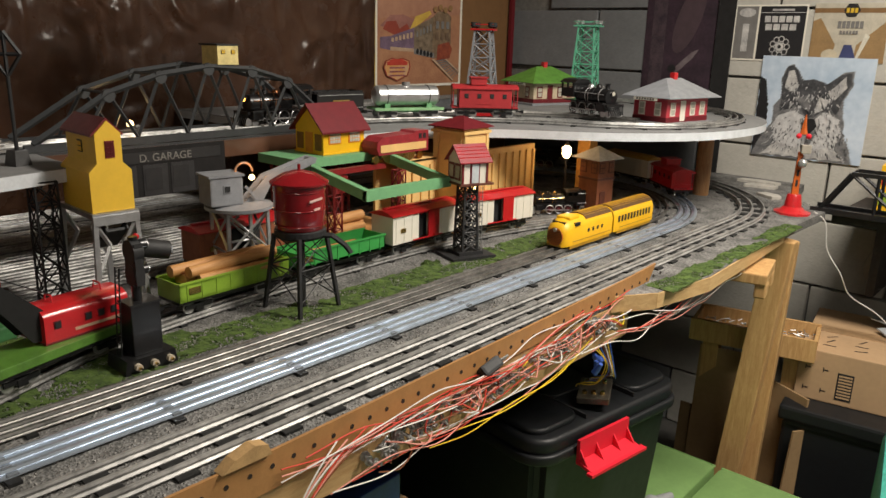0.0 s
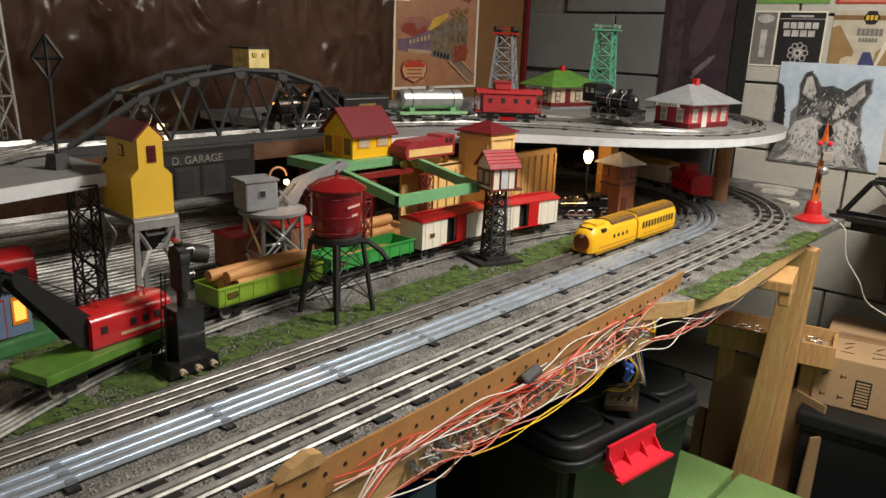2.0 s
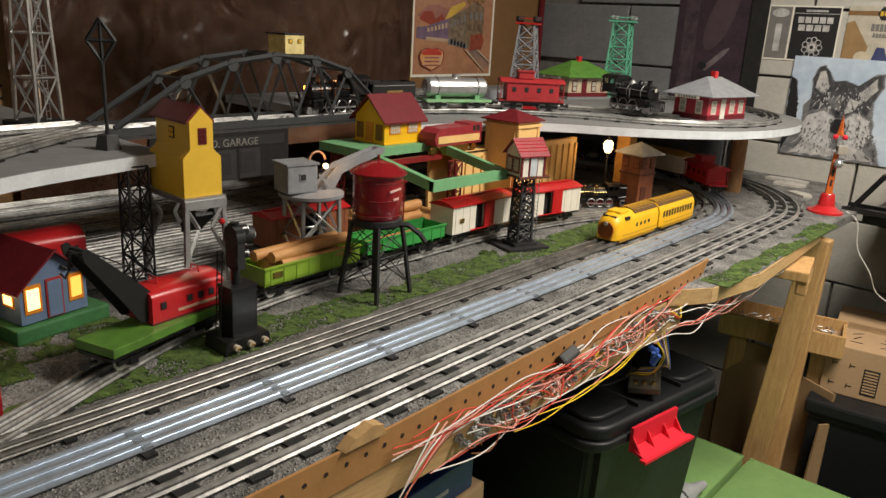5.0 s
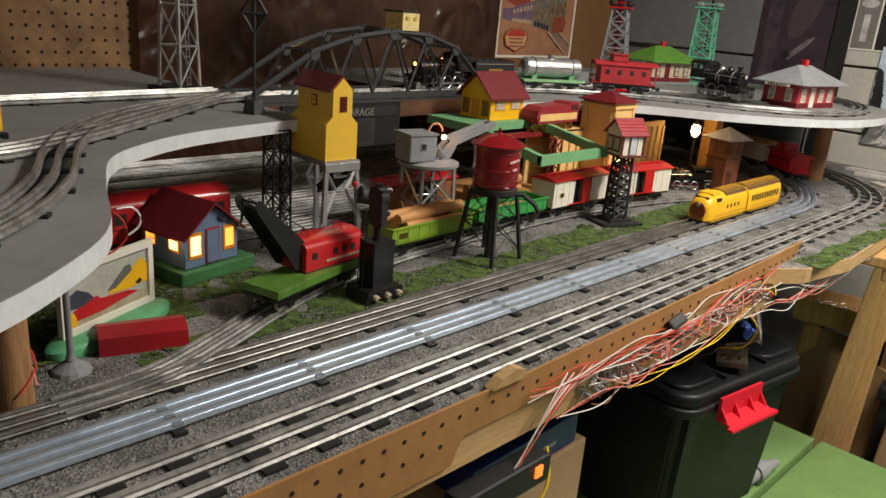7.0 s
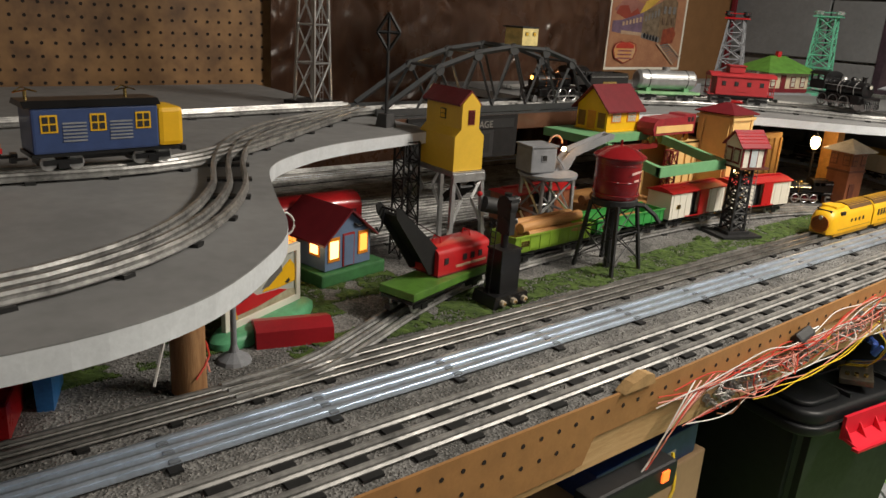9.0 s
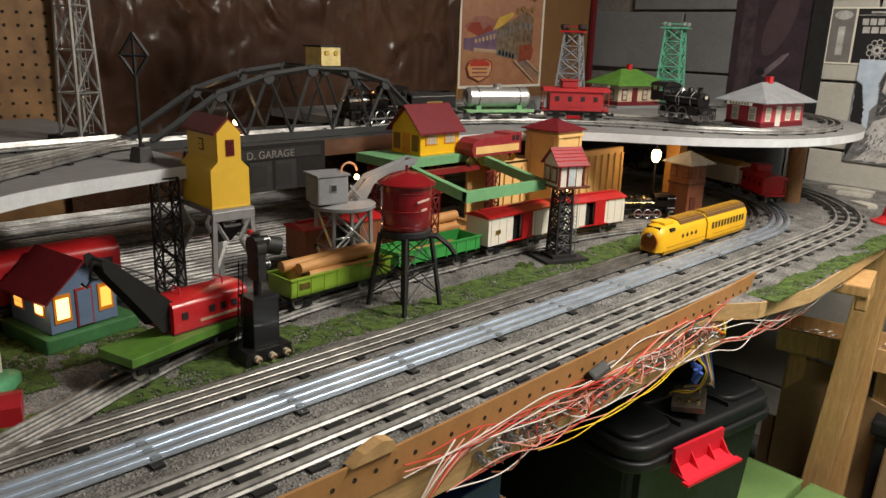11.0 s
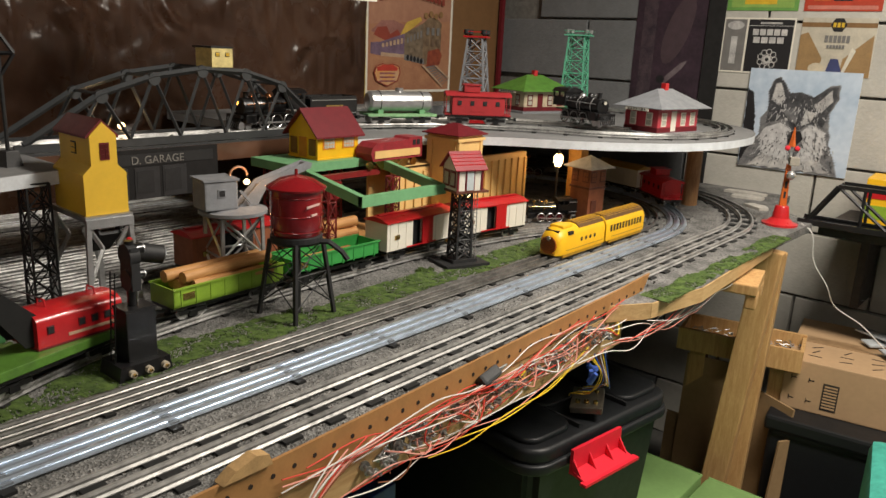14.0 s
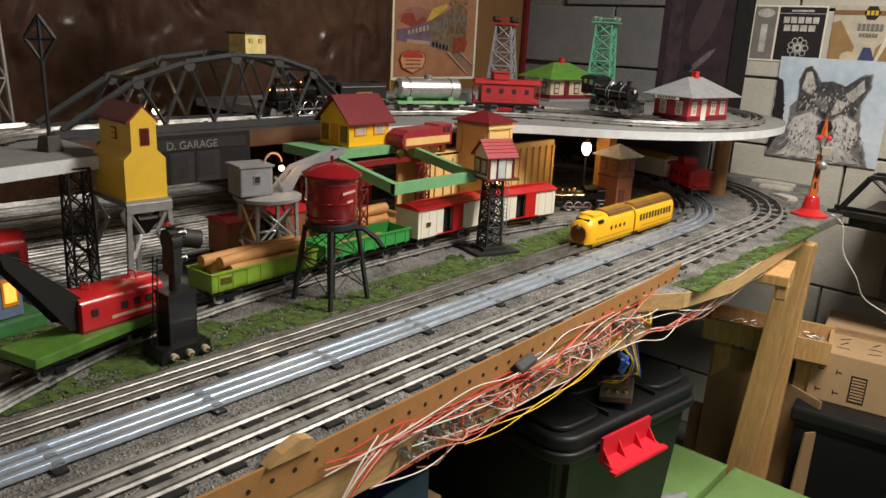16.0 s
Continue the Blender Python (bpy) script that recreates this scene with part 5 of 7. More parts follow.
# green loading canopy with a yellow house on it
M = pose(-0.888, 0.84, TOP, 0, 0, 90)
cn = thing("freight_canopy", "green tin loading canopy on red lattice columns", "toy building", M)
COLRED = mat("column_red", (0.24, 0.016, 0.016), 0.45)
part("platform", boxes(((0.098, 0.228, 0.167), (0.21, 0.12, 0.016))), SAGE, cn)
for x in (0.0, 0.196):
    part("side_beam", boxes(((x, 0.084, 0.1525), (0.012, 0.176, 0.017), 0, 9.7)), SAGE, cn)
part("front_beam", boxes(((0.098, 0.0, 0.138), (0.208, 0.010, 0.018))), SAGE, cn)
for x, y, h in ((0.02, 0.105, 0.147), (0.178, 0.105, 0.147), (0.02, 0.265, 0.1585), (0.178, 0.265, 0.1585)):
    lattice_parts("column", cn, COLRED, 0.009, 0.009, 0, h, 5, 0.0011, 0.0020, x, y)
part("hoist", boxes(((0.098, 0.15, 0.150), (0.17, 0.010, 0.010)), ((0.06, 0.15, 0.128), (0.035, 0.03, 0.03))), COLRED, cn)
part("loading_floor", boxes(((0.098, 0.19, 0.034), (0.19, 0.16, 0.008))), DOWEL, cn)
for x in (0.01, 0.186):
    part("floor_support", boxes(((x, 0.19, 0.015), (0.008, 0.15, 0.030))), DOWEL, cn)
log_pile(M @ pose(0.05, 0.145, 0.0385, 0, 0, 0), 4, 0.13, "bare tan log lying on the loading floor", 0.010)

yh = thing("yellow_house", "yellow tin shed with orange door and dark red roof", "toy building", M @ pose(0.114, 0.226, 0.1755))
part("house_shell", one(add_prism, [(-0.040, 0), (0.040, 0), (0.040, 0.048), (0, 0.086), (-0.040, 0.048)], "x", -0.050, 0.050), YELLOW, yh)
part("roof", one(gable_roof, -0.050, 0.050, -0.040, 0.040, 0.048, 0.087, 0.009, 0.003), DARKRED, yh)
for x in (-0.023, 0.025):
    window(yh, x, -0.040, 0.030, 0.030, 0.023, ORANGE, WINGLASS, cols=4, rows=3)
part("door", boxes(((-0.0507, 0.0, 0.020), (0.0016, 0.020, 0.038))), ORANGE, yh)
for y in (-0.026, 0.026):
    part("shutter", boxes(((-0.0507, y, 0.022), (0.0016, 0.018, 0.030))), mat("shutter_brown", (0.28, 0.12, 0.02), 0.5), yh)
part("plinth", boxes(((0, 0, 0.0015), (0.104, 0.084, 0.003))), YELLOW, yh)

# cream warehouse with a tower
wh = thing("warehouse", "cream painted warehouse front with a dark red roofed tower", "toy building", pose(-1.025, 1.06, TOP, 0, 0, 90))
part("wall", boxes(((0.225, 0.008, 0.077), (0.45, 0.012, 0.154))), CREAMY, wh)
part("roof_shelf", boxes(((0.055, 0.032, 0.1525), (0.15, 0.060, 0.005))), CREAMY, wh)
part("back_wall", boxes(((0.055, 0.058, 0.075), (0.15, 0.006, 0.149))), CREAMY, wh)
for i in range(18):
    if not 0.09 < i * 0.026 < 0.19:
        part("pilaster", boxes(((0.006 + i * 0.0258, 0.0, 0.074), (0.008, 0.004, 0.136))), CREAMY, wh)
tw = part("tower", one(add_box, (0.142, -0.027, 0.108), (0.078, 0.082, 0.216), bevel=0.001), CREAMY, wh)
for s in (-1, 1):
    part("corner_strip", boxes(((0.142 + s * 0.034, -0.0690, 0.106), (0.008, 0.0024, 0.20))), CREAMY, tw)
    part("side_panel", boxes(((0.1022, -0.027 + s * 0.030, 0.110), (0.0024, 0.010, 0.19))), CREAMY, tw)
part("moulding", boxes(((0.142, -0.027, 0.208), (0.086, 0.090, 0.006))), CREAMY, tw)
part("tower_roof", one(hip_roof, 0.094, 0.190, -0.075, 0.021, 0.2185, 0.238, 0.006), DARKRED, tw)
window(wh, 0.142, -0.068, 0.165, 0.014, 0.02, SAGE, MATTEBLACK, cols=1, rows=2)
window(wh, 0.142, -0.068, 0.10, 0.014, 0.02, SAGE, LAMPGLOW, cols=1, rows=2)
red_engine = thing("streamlined_locomotive", "red and cream streamlined steam engine on the warehouse roof", "locomotive", pose(-1.048, 1.055, TOP + 0.1552, 0, 0, 270), group="toy locomotives")
bm = bmesh.new()
add_prism(bm, [(-0.08, 0.016), (0.055, 0.016), (0.062, 0.030), (0.058, 0.042), (0.045, 0.050), (-0.04, 0.052), (-0.045, 0.056), (-0.08, 0.056)], "y", -0.021, 0.021)
part("shell", bm, mat("engine_red", (0.33, 0.03, 0.04), 0.4), red_engine)
part("side_band", boxes(((-0.01, 0.0215, 0.028), (0.125, 0.002, 0.014)), ((-0.01, -0.0215, 0.028), (0.125, 0.002, 0.014))), CREAMY, red_engine)
for s in (-1, 1):
    for x in (-0.03, 0.0, 0.03):
        part("driving_wheel", cyls(((x, s * 0.014, 0.014), (x, s * 0.019, 0.014), 0.014), n=18), BRASS, red_engine)
    for x in (-0.06, 0.06):
        part("small_wheel", cyls(((x, s * 0.014, 0.008), (x, s * 0.018, 0.008), 0.008)), BRASS, red_engine)
    for j in range(2):
        part("cab_window", boxes(((-0.056 - j * 0.012, s * 0.0214, 0.046), (0.008, 0.001, 0.010))), MATTEBLACK, red_engine)

# watchman's house on a black tower
lw = thing("watch_tower", "white and red tin watch house on a black lattice tower", "toy building", pose(-0.859, 1.060, TOP, 0, 0, 70))
part("base_plate", one(add_prism, [(-0.045, -0.036), (0.045, -0.036), (0.045, 0.036), (-0.045, 0.036)], "z", 0, 0.006), MATTEBLACK, lw)
part("foot", boxes(((0, 0, 0.009), (0.05, 0.044, 0.006))), MATTEBLACK, lw)
lattice_parts("lattice", lw, MATTEBLACK, 0.0155, 0.0125, 0.012, 0.136, 7, 0.0016, 0.0028)
part("floor", boxes(((0.004, 0, 0.138), (0.068, 0.056, 0.004))), mat("floor_brown", (0.15, 0.05, 0.03), 0.5), lw)
part("house_shell", one(add_prism, [(-0.024, 0.140), (0.024, 0.140), (0.024, 0.182), (0, 0.204), (-0.024, 0.182)], "x", -0.027, 0.027), WHITE, lw)
part("roof", one(gable_roof, -0.027, 0.027, -0.024, 0.024, 0.182, 0.205, 0.006, 0.002), mat("roof_red", (0.30, 0.015, 0.025), 0.4), lw)
for j in range(1, 5):
    for s in (-1, 1):
        part("shingle_row", boxes(((0, s * 0.0055 * j, 0.2075 - 0.0053 * j), (0.064, 0.0012, 0.0016))), RED, lw)
part("door_frame", boxes(((0, -0.0246, 0.160), (0.019, 0.0016, 0.040))), DARKRED, lw)
part("door", boxes(((0, -0.0256, 0.159), (0.014, 0.0012, 0.036))), mat("door_pale", (0.62, 0.68, 0.70), 0.5), lw)
for y in (-0.011, 0.011):
    window(lw, -0.027, y, 0.160, 0.019, 0.030, DARKRED, WINGLASS, side="x", s=-1, cols=1, rows=1)
for y in (-0.022, 0.022):
    for x in (-0.025, 0.025):
        part("corner_trim", boxes(((x, y * 1.1, 0.161), (0.004, 0.003, 0.042))), DARKRED, lw)
bm = bmesh.new()
for y in (-0.005, 0.005):
    add_cyl(bm, (0.024, y - 0.012, 0.012), (0.022, y - 0.012, 0.140), 0.0008, n=5)
for j in range(16):
    add_cyl(bm, (0.024, -0.017, 0.018 + j * 0.0078), (0.024, -0.007, 0.018 + j * 0.0078), 0.0007, n=5)
part("ladder", bm, SILVER, lw)

# brown switch tower
st = thing("switch_tower", "brown lithographed switch tower with a pale hip roof", "toy building", pose(-0.884, 1.562, TOP, 0, 0, 80))
part("house_shell", one(add_box, (0, 0, 0.0665), (0.056, 0.056, 0.133), bevel=0.001), BROWN, st)
part("band", boxes(((0, 0, 0.086), (0.060, 0.060, 0.005))), mat("band_dark", (0.16, 0.05, 0.03), 0.5), st)
part("roof", one(hip_roof, -0.043, 0.043, -0.042, 0.042, 0.133, 0.159, 0.001), mat("pale_roof", (0.70, 0.70, 0.69), 0.5), st)
for x in (-0.016, 0.016):
    window(st, x, -0.028, 0.112, 0.018, 0.026, mat("band_dark", (0.16, 0.05, 0.03), 0.5), BROWN, cols=2, rows=2)
    window(st, -0.028, x, 0.112, 0.018, 0.026, mat("band_dark", (0.16, 0.05, 0.03), 0.5), BROWN, side="x", s=-1, cols=2, rows=2)
part("door", boxes(((-0.01, -0.0297, 0.03), (0.018, 0.0014, 0.055))), mat("band_dark", (0.16, 0.05, 0.03), 0.5), st)
part("stair", boxes(((0.041, 0, 0.056), (0.003, 0.02, 0.115), 0, 0, -14)), WHITE, st)

# street lamp
sl = thing("street_lamp", "black toy street lamp with a glowing white globe", "lamp", pose(-0.965, 1.555, TOP))
part("post", one(add_lathe, [(0.010, 0), (0.008, 0.006), (0.003, 0.012), (0.0025, 0.115), (0.006, 0.122)], n=12), MATTEBLACK, sl)
part("globe", one(add_lathe, [(0.006, 0.122), (0.011, 0.132), (0.011, 0.146), (0.005, 0.152)], n=16), LAMPGLOW, sl)
part("cap", one(add_lathe, [(0.0075, 0.152), (0.003, 0.158), (0.001, 0.162)], n=12), MATTEBLACK, sl)
bulb("lamp_bulb", (-0.945, 1.535, TOP + 0.138), 0.13, 0.01)

# ---- upper deck ----
br = thing("truss_bridge", "dark grey tin truss bridge with an arched top chord", "bridge", pose(0, 0, 0))
CH = [(0.455, 1.118), (0.575, 1.19), (0.665, 1.217), (0.755, 1.229), (0.845, 1.224), (0.925, 1.202), (1.03, 1.118)]
BR = mat("bridge_grey", (0.052, 0.055, 0.058), 0.42, amount=0.3)
for x in (-1.203, -1.293):
    sg_ = part("lower_chord", boxes(((x, 0.742, 1.112), (0.006, 0.60, 0.012))), BR, br)
    for (a, b), (c, d) in zip(CH, CH[1:]):
        part("upper_chord", cyls(((x, a, b), (x, c, d), 0.0055), n=4), BR, sg_)
    for i, (a, b) in enumerate(CH[1:-1]):
        part("gusset", cyls(((x - 0.004, a, b - 0.004), (x + 0.004, a, b - 0.004), 0.011), n=8), BR, sg_)
        for dy in (-0.045, 0.045):
            part("diagonal", cyls(((x, a, b), (x, a + dy, 1.117), 0.0032), n=4), BR, sg_)
for a, b in CH[1:-1]:
    part("cross_tie", cyls(((-1.203, a, b), (-1.293, a, b), 0.0025), n=4), BR, br)
part("deck_plate", boxes(((-1.248, 0.742, 1.1005), (0.095, 0.61, 0.007))), BR, br)
part("girder", boxes(((-1.2005, 0.742, 1.085), (0.004, 0.60, 0.03))), SHEET, br)
part("lamp", one(add_ball, (-1.300, 0.655, 1.128), 0.006), LAMPGLOW, br, "small lit bulb")
bulb("bridge_bulb", (-1.285, 0.655, 1.135), 0.06)
cabn = thing("bridge_cabin", "pale yellow tender's cabin on top of the bridge", "toy building", pose(-1.225, 0.795, 1.2325, 0, 0, 90))
part("house_shell", boxes(((0, 0, 0.016), (0.042, 0.05, 0.032))), mat("cabin_yellow", (0.80, 0.66, 0.28), 0.5), cabn)
part("roof", boxes(((0, 0.004, 0.034), (0.044, 0.058, 0.003))), MATTEBLACK, cabn)
for x in (-0.010, 0.010):
    window(cabn, x, -0.025, 0.022, 0.008, 0.007, MATTEBLACK, COALYELLOW)

dm = thing("diamond_sign", "dark metal diamond sign on a post with block foot", "sign", pose(-1.11, 0.40, DECK, 0, 0, 60))
part("foot", one(add_lathe, [(0.017, 0), (0.013, 0.020), (0.012, 0.021)], n=4), mat("foot_grey", (0.06, 0.06, 0.062), 0.5), dm)
part("post", cyls(((0, 0, 0.02), (0, 0, 0.122), 0.0026)), MATTEBLACK, dm)
for p, q in (((-0.018, 0.147), (0, 0.176)), ((0, 0.176), (0.018, 0.147)), ((0.018, 0.147), (0, 0.118)), ((0, 0.118), (-0.018, 0.147)), ((-0.018, 0.147), (0.018, 0.147)), ((0, 0.118), (0, 0.176))):
    part("diamond_bar", cyls(((p[0], 0, p[1]), (q[0], 0, q[1]), 0.0026), n=4), MATTEBLACK, dm)
gp = thing("metal_bar", "flat grey metal bar lying on the upper deck", "scrap", pose(-1.38, 1.57, DECK, 0, 0, 92))
part("bar", one(add_box, (0, 0, 0.013), (0.19, 0.018, 0.026), bevel=0.002), GREY, gp)


def floodlight_tower(m, label, paint, base, h, h0, h1, plate):
    t = thing("floodlight_tower", label, "lattice tower", m, group="lattice towers")
    part("base", one(add_prism, [(-h0 - 0.014, -h0 - 0.014), (h0 + 0.014, -h0 - 0.014), (h0 + 0.014, h0 + 0.014), (-h0 - 0.014, h0 + 0.014)], "z", 0, 0.008), base, t)
    lattice_parts("lattice", t, paint, h0, h1, 0.008, h, 6, 0.0016, 0.003)
    bm = boxes(((0, 0, h + 0.002), (h1 * 3.2, h1 * 2.6, 0.004)), ((0, -h1 * 1.3, h + 0.014), (h1 * 3.2, 0.0015, 0.0015)), ((0, h1 * 1.3, h + 0.014), (h1 * 3.2, 0.0015, 0.0015)))
    part("platform", bm, plate, t)
    for x in (-1.2, 1.2):
        for y in (-1, 1):
            l = part("floodlight", one(add_lathe, [(0.003, 0), (0.008, 0.004), (0.008, 0.013), (0.006, 0.014)], (x * h1, y * h1, h + 0.005), 12), MATTEBLACK if plate is RED else SILVER, t)
    bm = bmesh.new()
    for y in (-0.004, 0.004):
        add_cyl(bm, (h0 * 0.9, y, 0.01), (h1 * 0.9, y, h), 0.0008, n=4)
    for j in range(int(h / 0.012)):
        f = j * 0.012 / h
        add_box(bm, ((h0 + (h1 - h0) * f) * 0.9, 0, 0.012 + j * 0.012), (0.001, 0.008, 0.001))
    part("ladder", bm, paint, t)
    return t


floodlight_tower(pose(-1.38, 0.415, DECK, 0, 0, 20), "tall silver lattice tower on a dark square base", SILVER, MATTEBLACK, 0.42, 0.024, 0.012, SILVER)
floodlight_tower(pose(-1.215, 1.535, DECK, 0, 0, 25), "grey lattice floodlight tower on a red base with red platform", GREY, RED, 0.205, 0.036, 0.018, RED)
floodlight_tower(pose(-1.26, 2.10, DECK, 0, 0, 15), "mint green lattice floodlight tower", MINT, MINT, 0.23, 0.036, 0.024, MINT)


def station(m, label, W, D, H, wall, roof, trim, ridge, zr, base=None):
    t = thing("toy_station", label, "toy building", m, group="toy stations")
    part("platform", boxes(((0, 0, 0.003), (W + 0.03, D + 0.03, 0.006))), base or GREY, t)
    part("house_shell", one(add_box, (0, 0, 0.006 + H / 2), (W, D, H), bevel=0.001), wall, t)
    part("roof", one(hip_roof, -W / 2 - 0.022, W / 2 + 0.022, -D / 2 - 0.022, D / 2 + 0.022, H + 0.006, zr, ridge), roof, t)
    part("chimney", boxes(((0, 0, zr + 0.004), (0.014, 0.012, 0.018))), RED, t)
    for s in (-1, 1):
        for i in range(4):
            x = (-0.36 + 0.24 * i) * W
            if i == 1:
                part("door", boxes(((x, s * (D / 2 + 0.0006), 0.006 + H * 0.45), (0.020, 0.0014, H * 0.82))), trim, t)
            else:
                window(t, x, s * D / 2, 0.006 + H * 0.52, 0.020, H * 0.55, trim, WINGLASS, s=s, cols=1, rows=2)
        for y in (-0.24, 0.24):
            window(t, s * W / 2, y * D, 0.006 + H * 0.52, 0.018, H * 0.55, trim, WINGLASS, side="x", s=s, cols=1, rows=2)
    part("lower_band", boxes(((0, 0, 0.006 + H * 0.10), (W + 0.002, D + 0.002, H * 0.2))), DARKRED, t)
    part("name_board", boxes(((-W / 2 - 0.021, 0, H + 0.0015), (0.002, D * 0.7, 0.008))), WHITE, t, "white name board with dark strokes")
    for i in range(7):
        part("board_stroke", boxes(((-W / 2 - 0.0224, (i - 3) * D * 0.08, H + 0.0015), (0.0008, D * 0.04, 0.004))), MATTEBLACK, t)
    return t


STRED = mat("station_red", (0.50, 0.05, 0.07), 0.45, amount=0.15)
station(pose(-0.825, 1.79, DECK, 0, 0, 80), "red tin station with cream windows and grey hip roof", 0.165, 0.095, 0.058, STRED, GREY, WHITE, 0.03, 0.106)
station(pose(-1.335, 1.985, DECK, 0, 0, 75), "cream tin station with red base and green roof", 0.165, 0.11, 0.060, mat("station_cream", (0.62, 0.52, 0.36), 0.5), mat("roof_green", (0.14, 0.34, 0.055), 0.45), DARKRED, 0.03, 0.110)

# crossing signal at the table's corner
cs = thing("crossing_signal", "orange crossing signal on a red conical base with bells", "signal", pose(-0.552, 1.935, TOP, 0, 0, 30))
part("base", one(add_lathe, [(0.042, 0), (0.042, 0.005), (0.030, 0.009), (0.020, 0.018), (0.016, 0.045), (0.014, 0.048)], n=28), RED, cs, smooth=True)
part("post", one(add_prism, [(-0.008, 0.048), (0.008, 0.048), (0.005, 0.150), (-0.005, 0.150)], "y", -0.004, 0.004), mat("signal_orange", (0.62, 0.13, 0.02), 0.4), cs)
for z in (0.075, 0.1):
    part("slot", boxes(((0, -0.0043, z), (0.005, 0.001, 0.016))), MATTEBLACK, cs)
part("bell", one(add_ball, (0.004, -0.016, 0.125), 0.011), SILVER, cs, smooth=True)
part("relay", one(add_box, (0.008, -0.010, 0.158), (0.022, 0.014, 0.020), bevel=0.002), mat("relay_grey", (0.4, 0.36, 0.3), 0.5), cs)
part("lamp_head", boxes(((0.0, 0, 0.185), (0.026, 0.008, 0.006)), ((0, 0, 0.17), (0.006, 0.006, 0.03))), SILVER, cs)
for x in (-0.011, 0.011):
    part("red_lamp", one(add_ball, (x, -0.006, 0.188), 0.0065), REDPL, cs)
part("finial", one(add_lathe, [(0.009, 0.192), (0.006, 0.205), (0.001, 0.238)], n=4), mat("signal_orange", (0.62, 0.13, 0.02), 0.4), cs)

# red block and oddments by the switch
rb_ = thing("red_shed", "small red wooden block with a low pitched top", "toy building", pose(-0.857, 0.104, TOP, 0, 0, 73))
part("block", one(add_prism, [(-0.024, 0), (0.024, 0), (0.022, 0.020), (0, 0.026), (-0.022, 0.020)], "x", -0.046, 0.046), mat("shed_red", (0.36, 0.012, 0.020), 0.4, amount=0.25, scale=25), rb_)
lp = thing("platform_lamp", "dark grey thin lamp post on a round foot", "lamp", pose(-0.835, 0.020, TOP))
part("post", one(add_lathe, [(0.020, 0), (0.018, 0.004), (0.006, 0.012), (0.0035, 0.02), (0.0032, 0.13)], n=14), GREY, lp)
part("shade", one(add_lathe, [(0.016, 0.118), (0.010, 0.126), (0.004, 0.132)], (-0.028, 0, 0), 14), MATTEBLACK, lp)
part("arm", one(add_tube, [(0, 0, 0.128), (-0.012, 0, 0.136), (-0.028, 0, 0.131)], 0.0018), GREY, lp)
bl = thing("blue_bin", "blue tin dump bin beside the outer post", "toy building", pose(-0.865, -0.20, TOP, 0, 0, 70))
part("hopper", one(add_prism, [(-0.045, 0), (-0.030, 0), (-0.028, 0.05), (0.028, 0.05), (0.030, 0), (0.045, 0), (0.045, 0.085), (-0.045, 0.085)], "y", -0.03, 0.03), mat("bin_blue", (0.03, 0.16, 0.42), 0.4), bl)
rt = thing("red_tray", "small open red tin tray on the ballast", "tray", pose(-0.835, -0.248, TOP, 0, 0, 70))
part("tray", boxes(((0, 0, 0.002), (0.10, 0.07, 0.004)), ((0, 0.034, 0.018), (0.10, 0.002, 0.034)), ((0, -0.034, 0.018), (0.10, 0.002, 0.034)), ((0.05, 0, 0.018), (0.002, 0.07, 0.034)), ((-0.05, 0, 0.018), (0.002, 0.07, 0.034))), RED, rt)
# printed garage front on the bridge with its readable sign
gg = thing("garage_front", "dark printed tin garage front fixed to the bridge girder", "toy building", pose(-1.1985, 0.64, 1.018, 0, 0, 90))
part("front", boxes(((0, -0.0025, 0.041), (0.27, 0.004, 0.082))), mat("garage_dark", (0.009, 0.008, 0.008), 0.95), gg)
part("sign_band", boxes(((0.0, -0.0052, 0.066), (0.25, 0.001, 0.018))), MATTEBLACK, gg)
for x in (-0.055, 0.0, 0.050):
    d_ = part("door_panel", boxes(((x, -0.0052, 0.027), (0.044, 0.001, 0.052))), mat("garage_door", (0.030, 0.030, 0.032), 0.5), gg)
    part("door_pane", boxes(((x - 0.004, -0.0061, 0.029), (0.030, 0.0008, 0.038))), MATTEBLACK, d_)
cu = bpy.data.curves.new("sign_text", "FONT")
cu.body, cu.size, cu.extrude, cu.align_x = "D. GARAGE", 0.0185, 0.0005, "CENTER"
cu.materials.append(mat("sign_pale", (0.24, 0.23, 0.21), 0.7))
tx = new("sign_text", cu)
tx.parent = gg
tx.matrix_local = pose(0.020, -0.0064, 0.059, 90, 0, 0)

# ---- posters and papers on the walls ----


def poster(name, m, w, h, label, paper, shapes, group="posters on the basement wall"):
    """Flat sheet facing local -y, origin at its lower left corner; shapes are (outline, material)."""
    t = thing(name, label, "poster", m, group=group)
    part("sheet", boxes(((w / 2, 0.0006, h / 2), (w, 0.0012, h))), paper, t)
    for i, (pts, ma) in enumerate(shapes):
        d = 0.0004 + 0.00012 * i
        bm = bmesh.new()
        bm.faces.new([bm.verts.new((x * w, -d, z * h)) for x, z in pts])
        bmesh.ops.recalc_face_normals(bm, faces=bm.faces[:])
        part("printed_shape", bm, ma, t)
    return t


def rect(x0, z0, x1, z1):
    return [(x0, z0), (x1, z0), (x1, z1), (x0, z1)]


def oval(cx, cz, rx, rz, n=20, rot=0.0):
    return [(cx + rx * cos(2 * pi * i / n) * cos(rot) - rz * sin(2 * pi * i / n) * sin(rot), cz + rx * cos(2 * pi * i / n) * sin(rot) + rz * sin(2 * pi * i / n) * cos(rot)) for i in range(n)]


def ink(name, c, c2=None, scale=30, rough=0.55):
    return mat("ink_" + name, c, rough, c2=c2, scale=scale, amount=0.25)


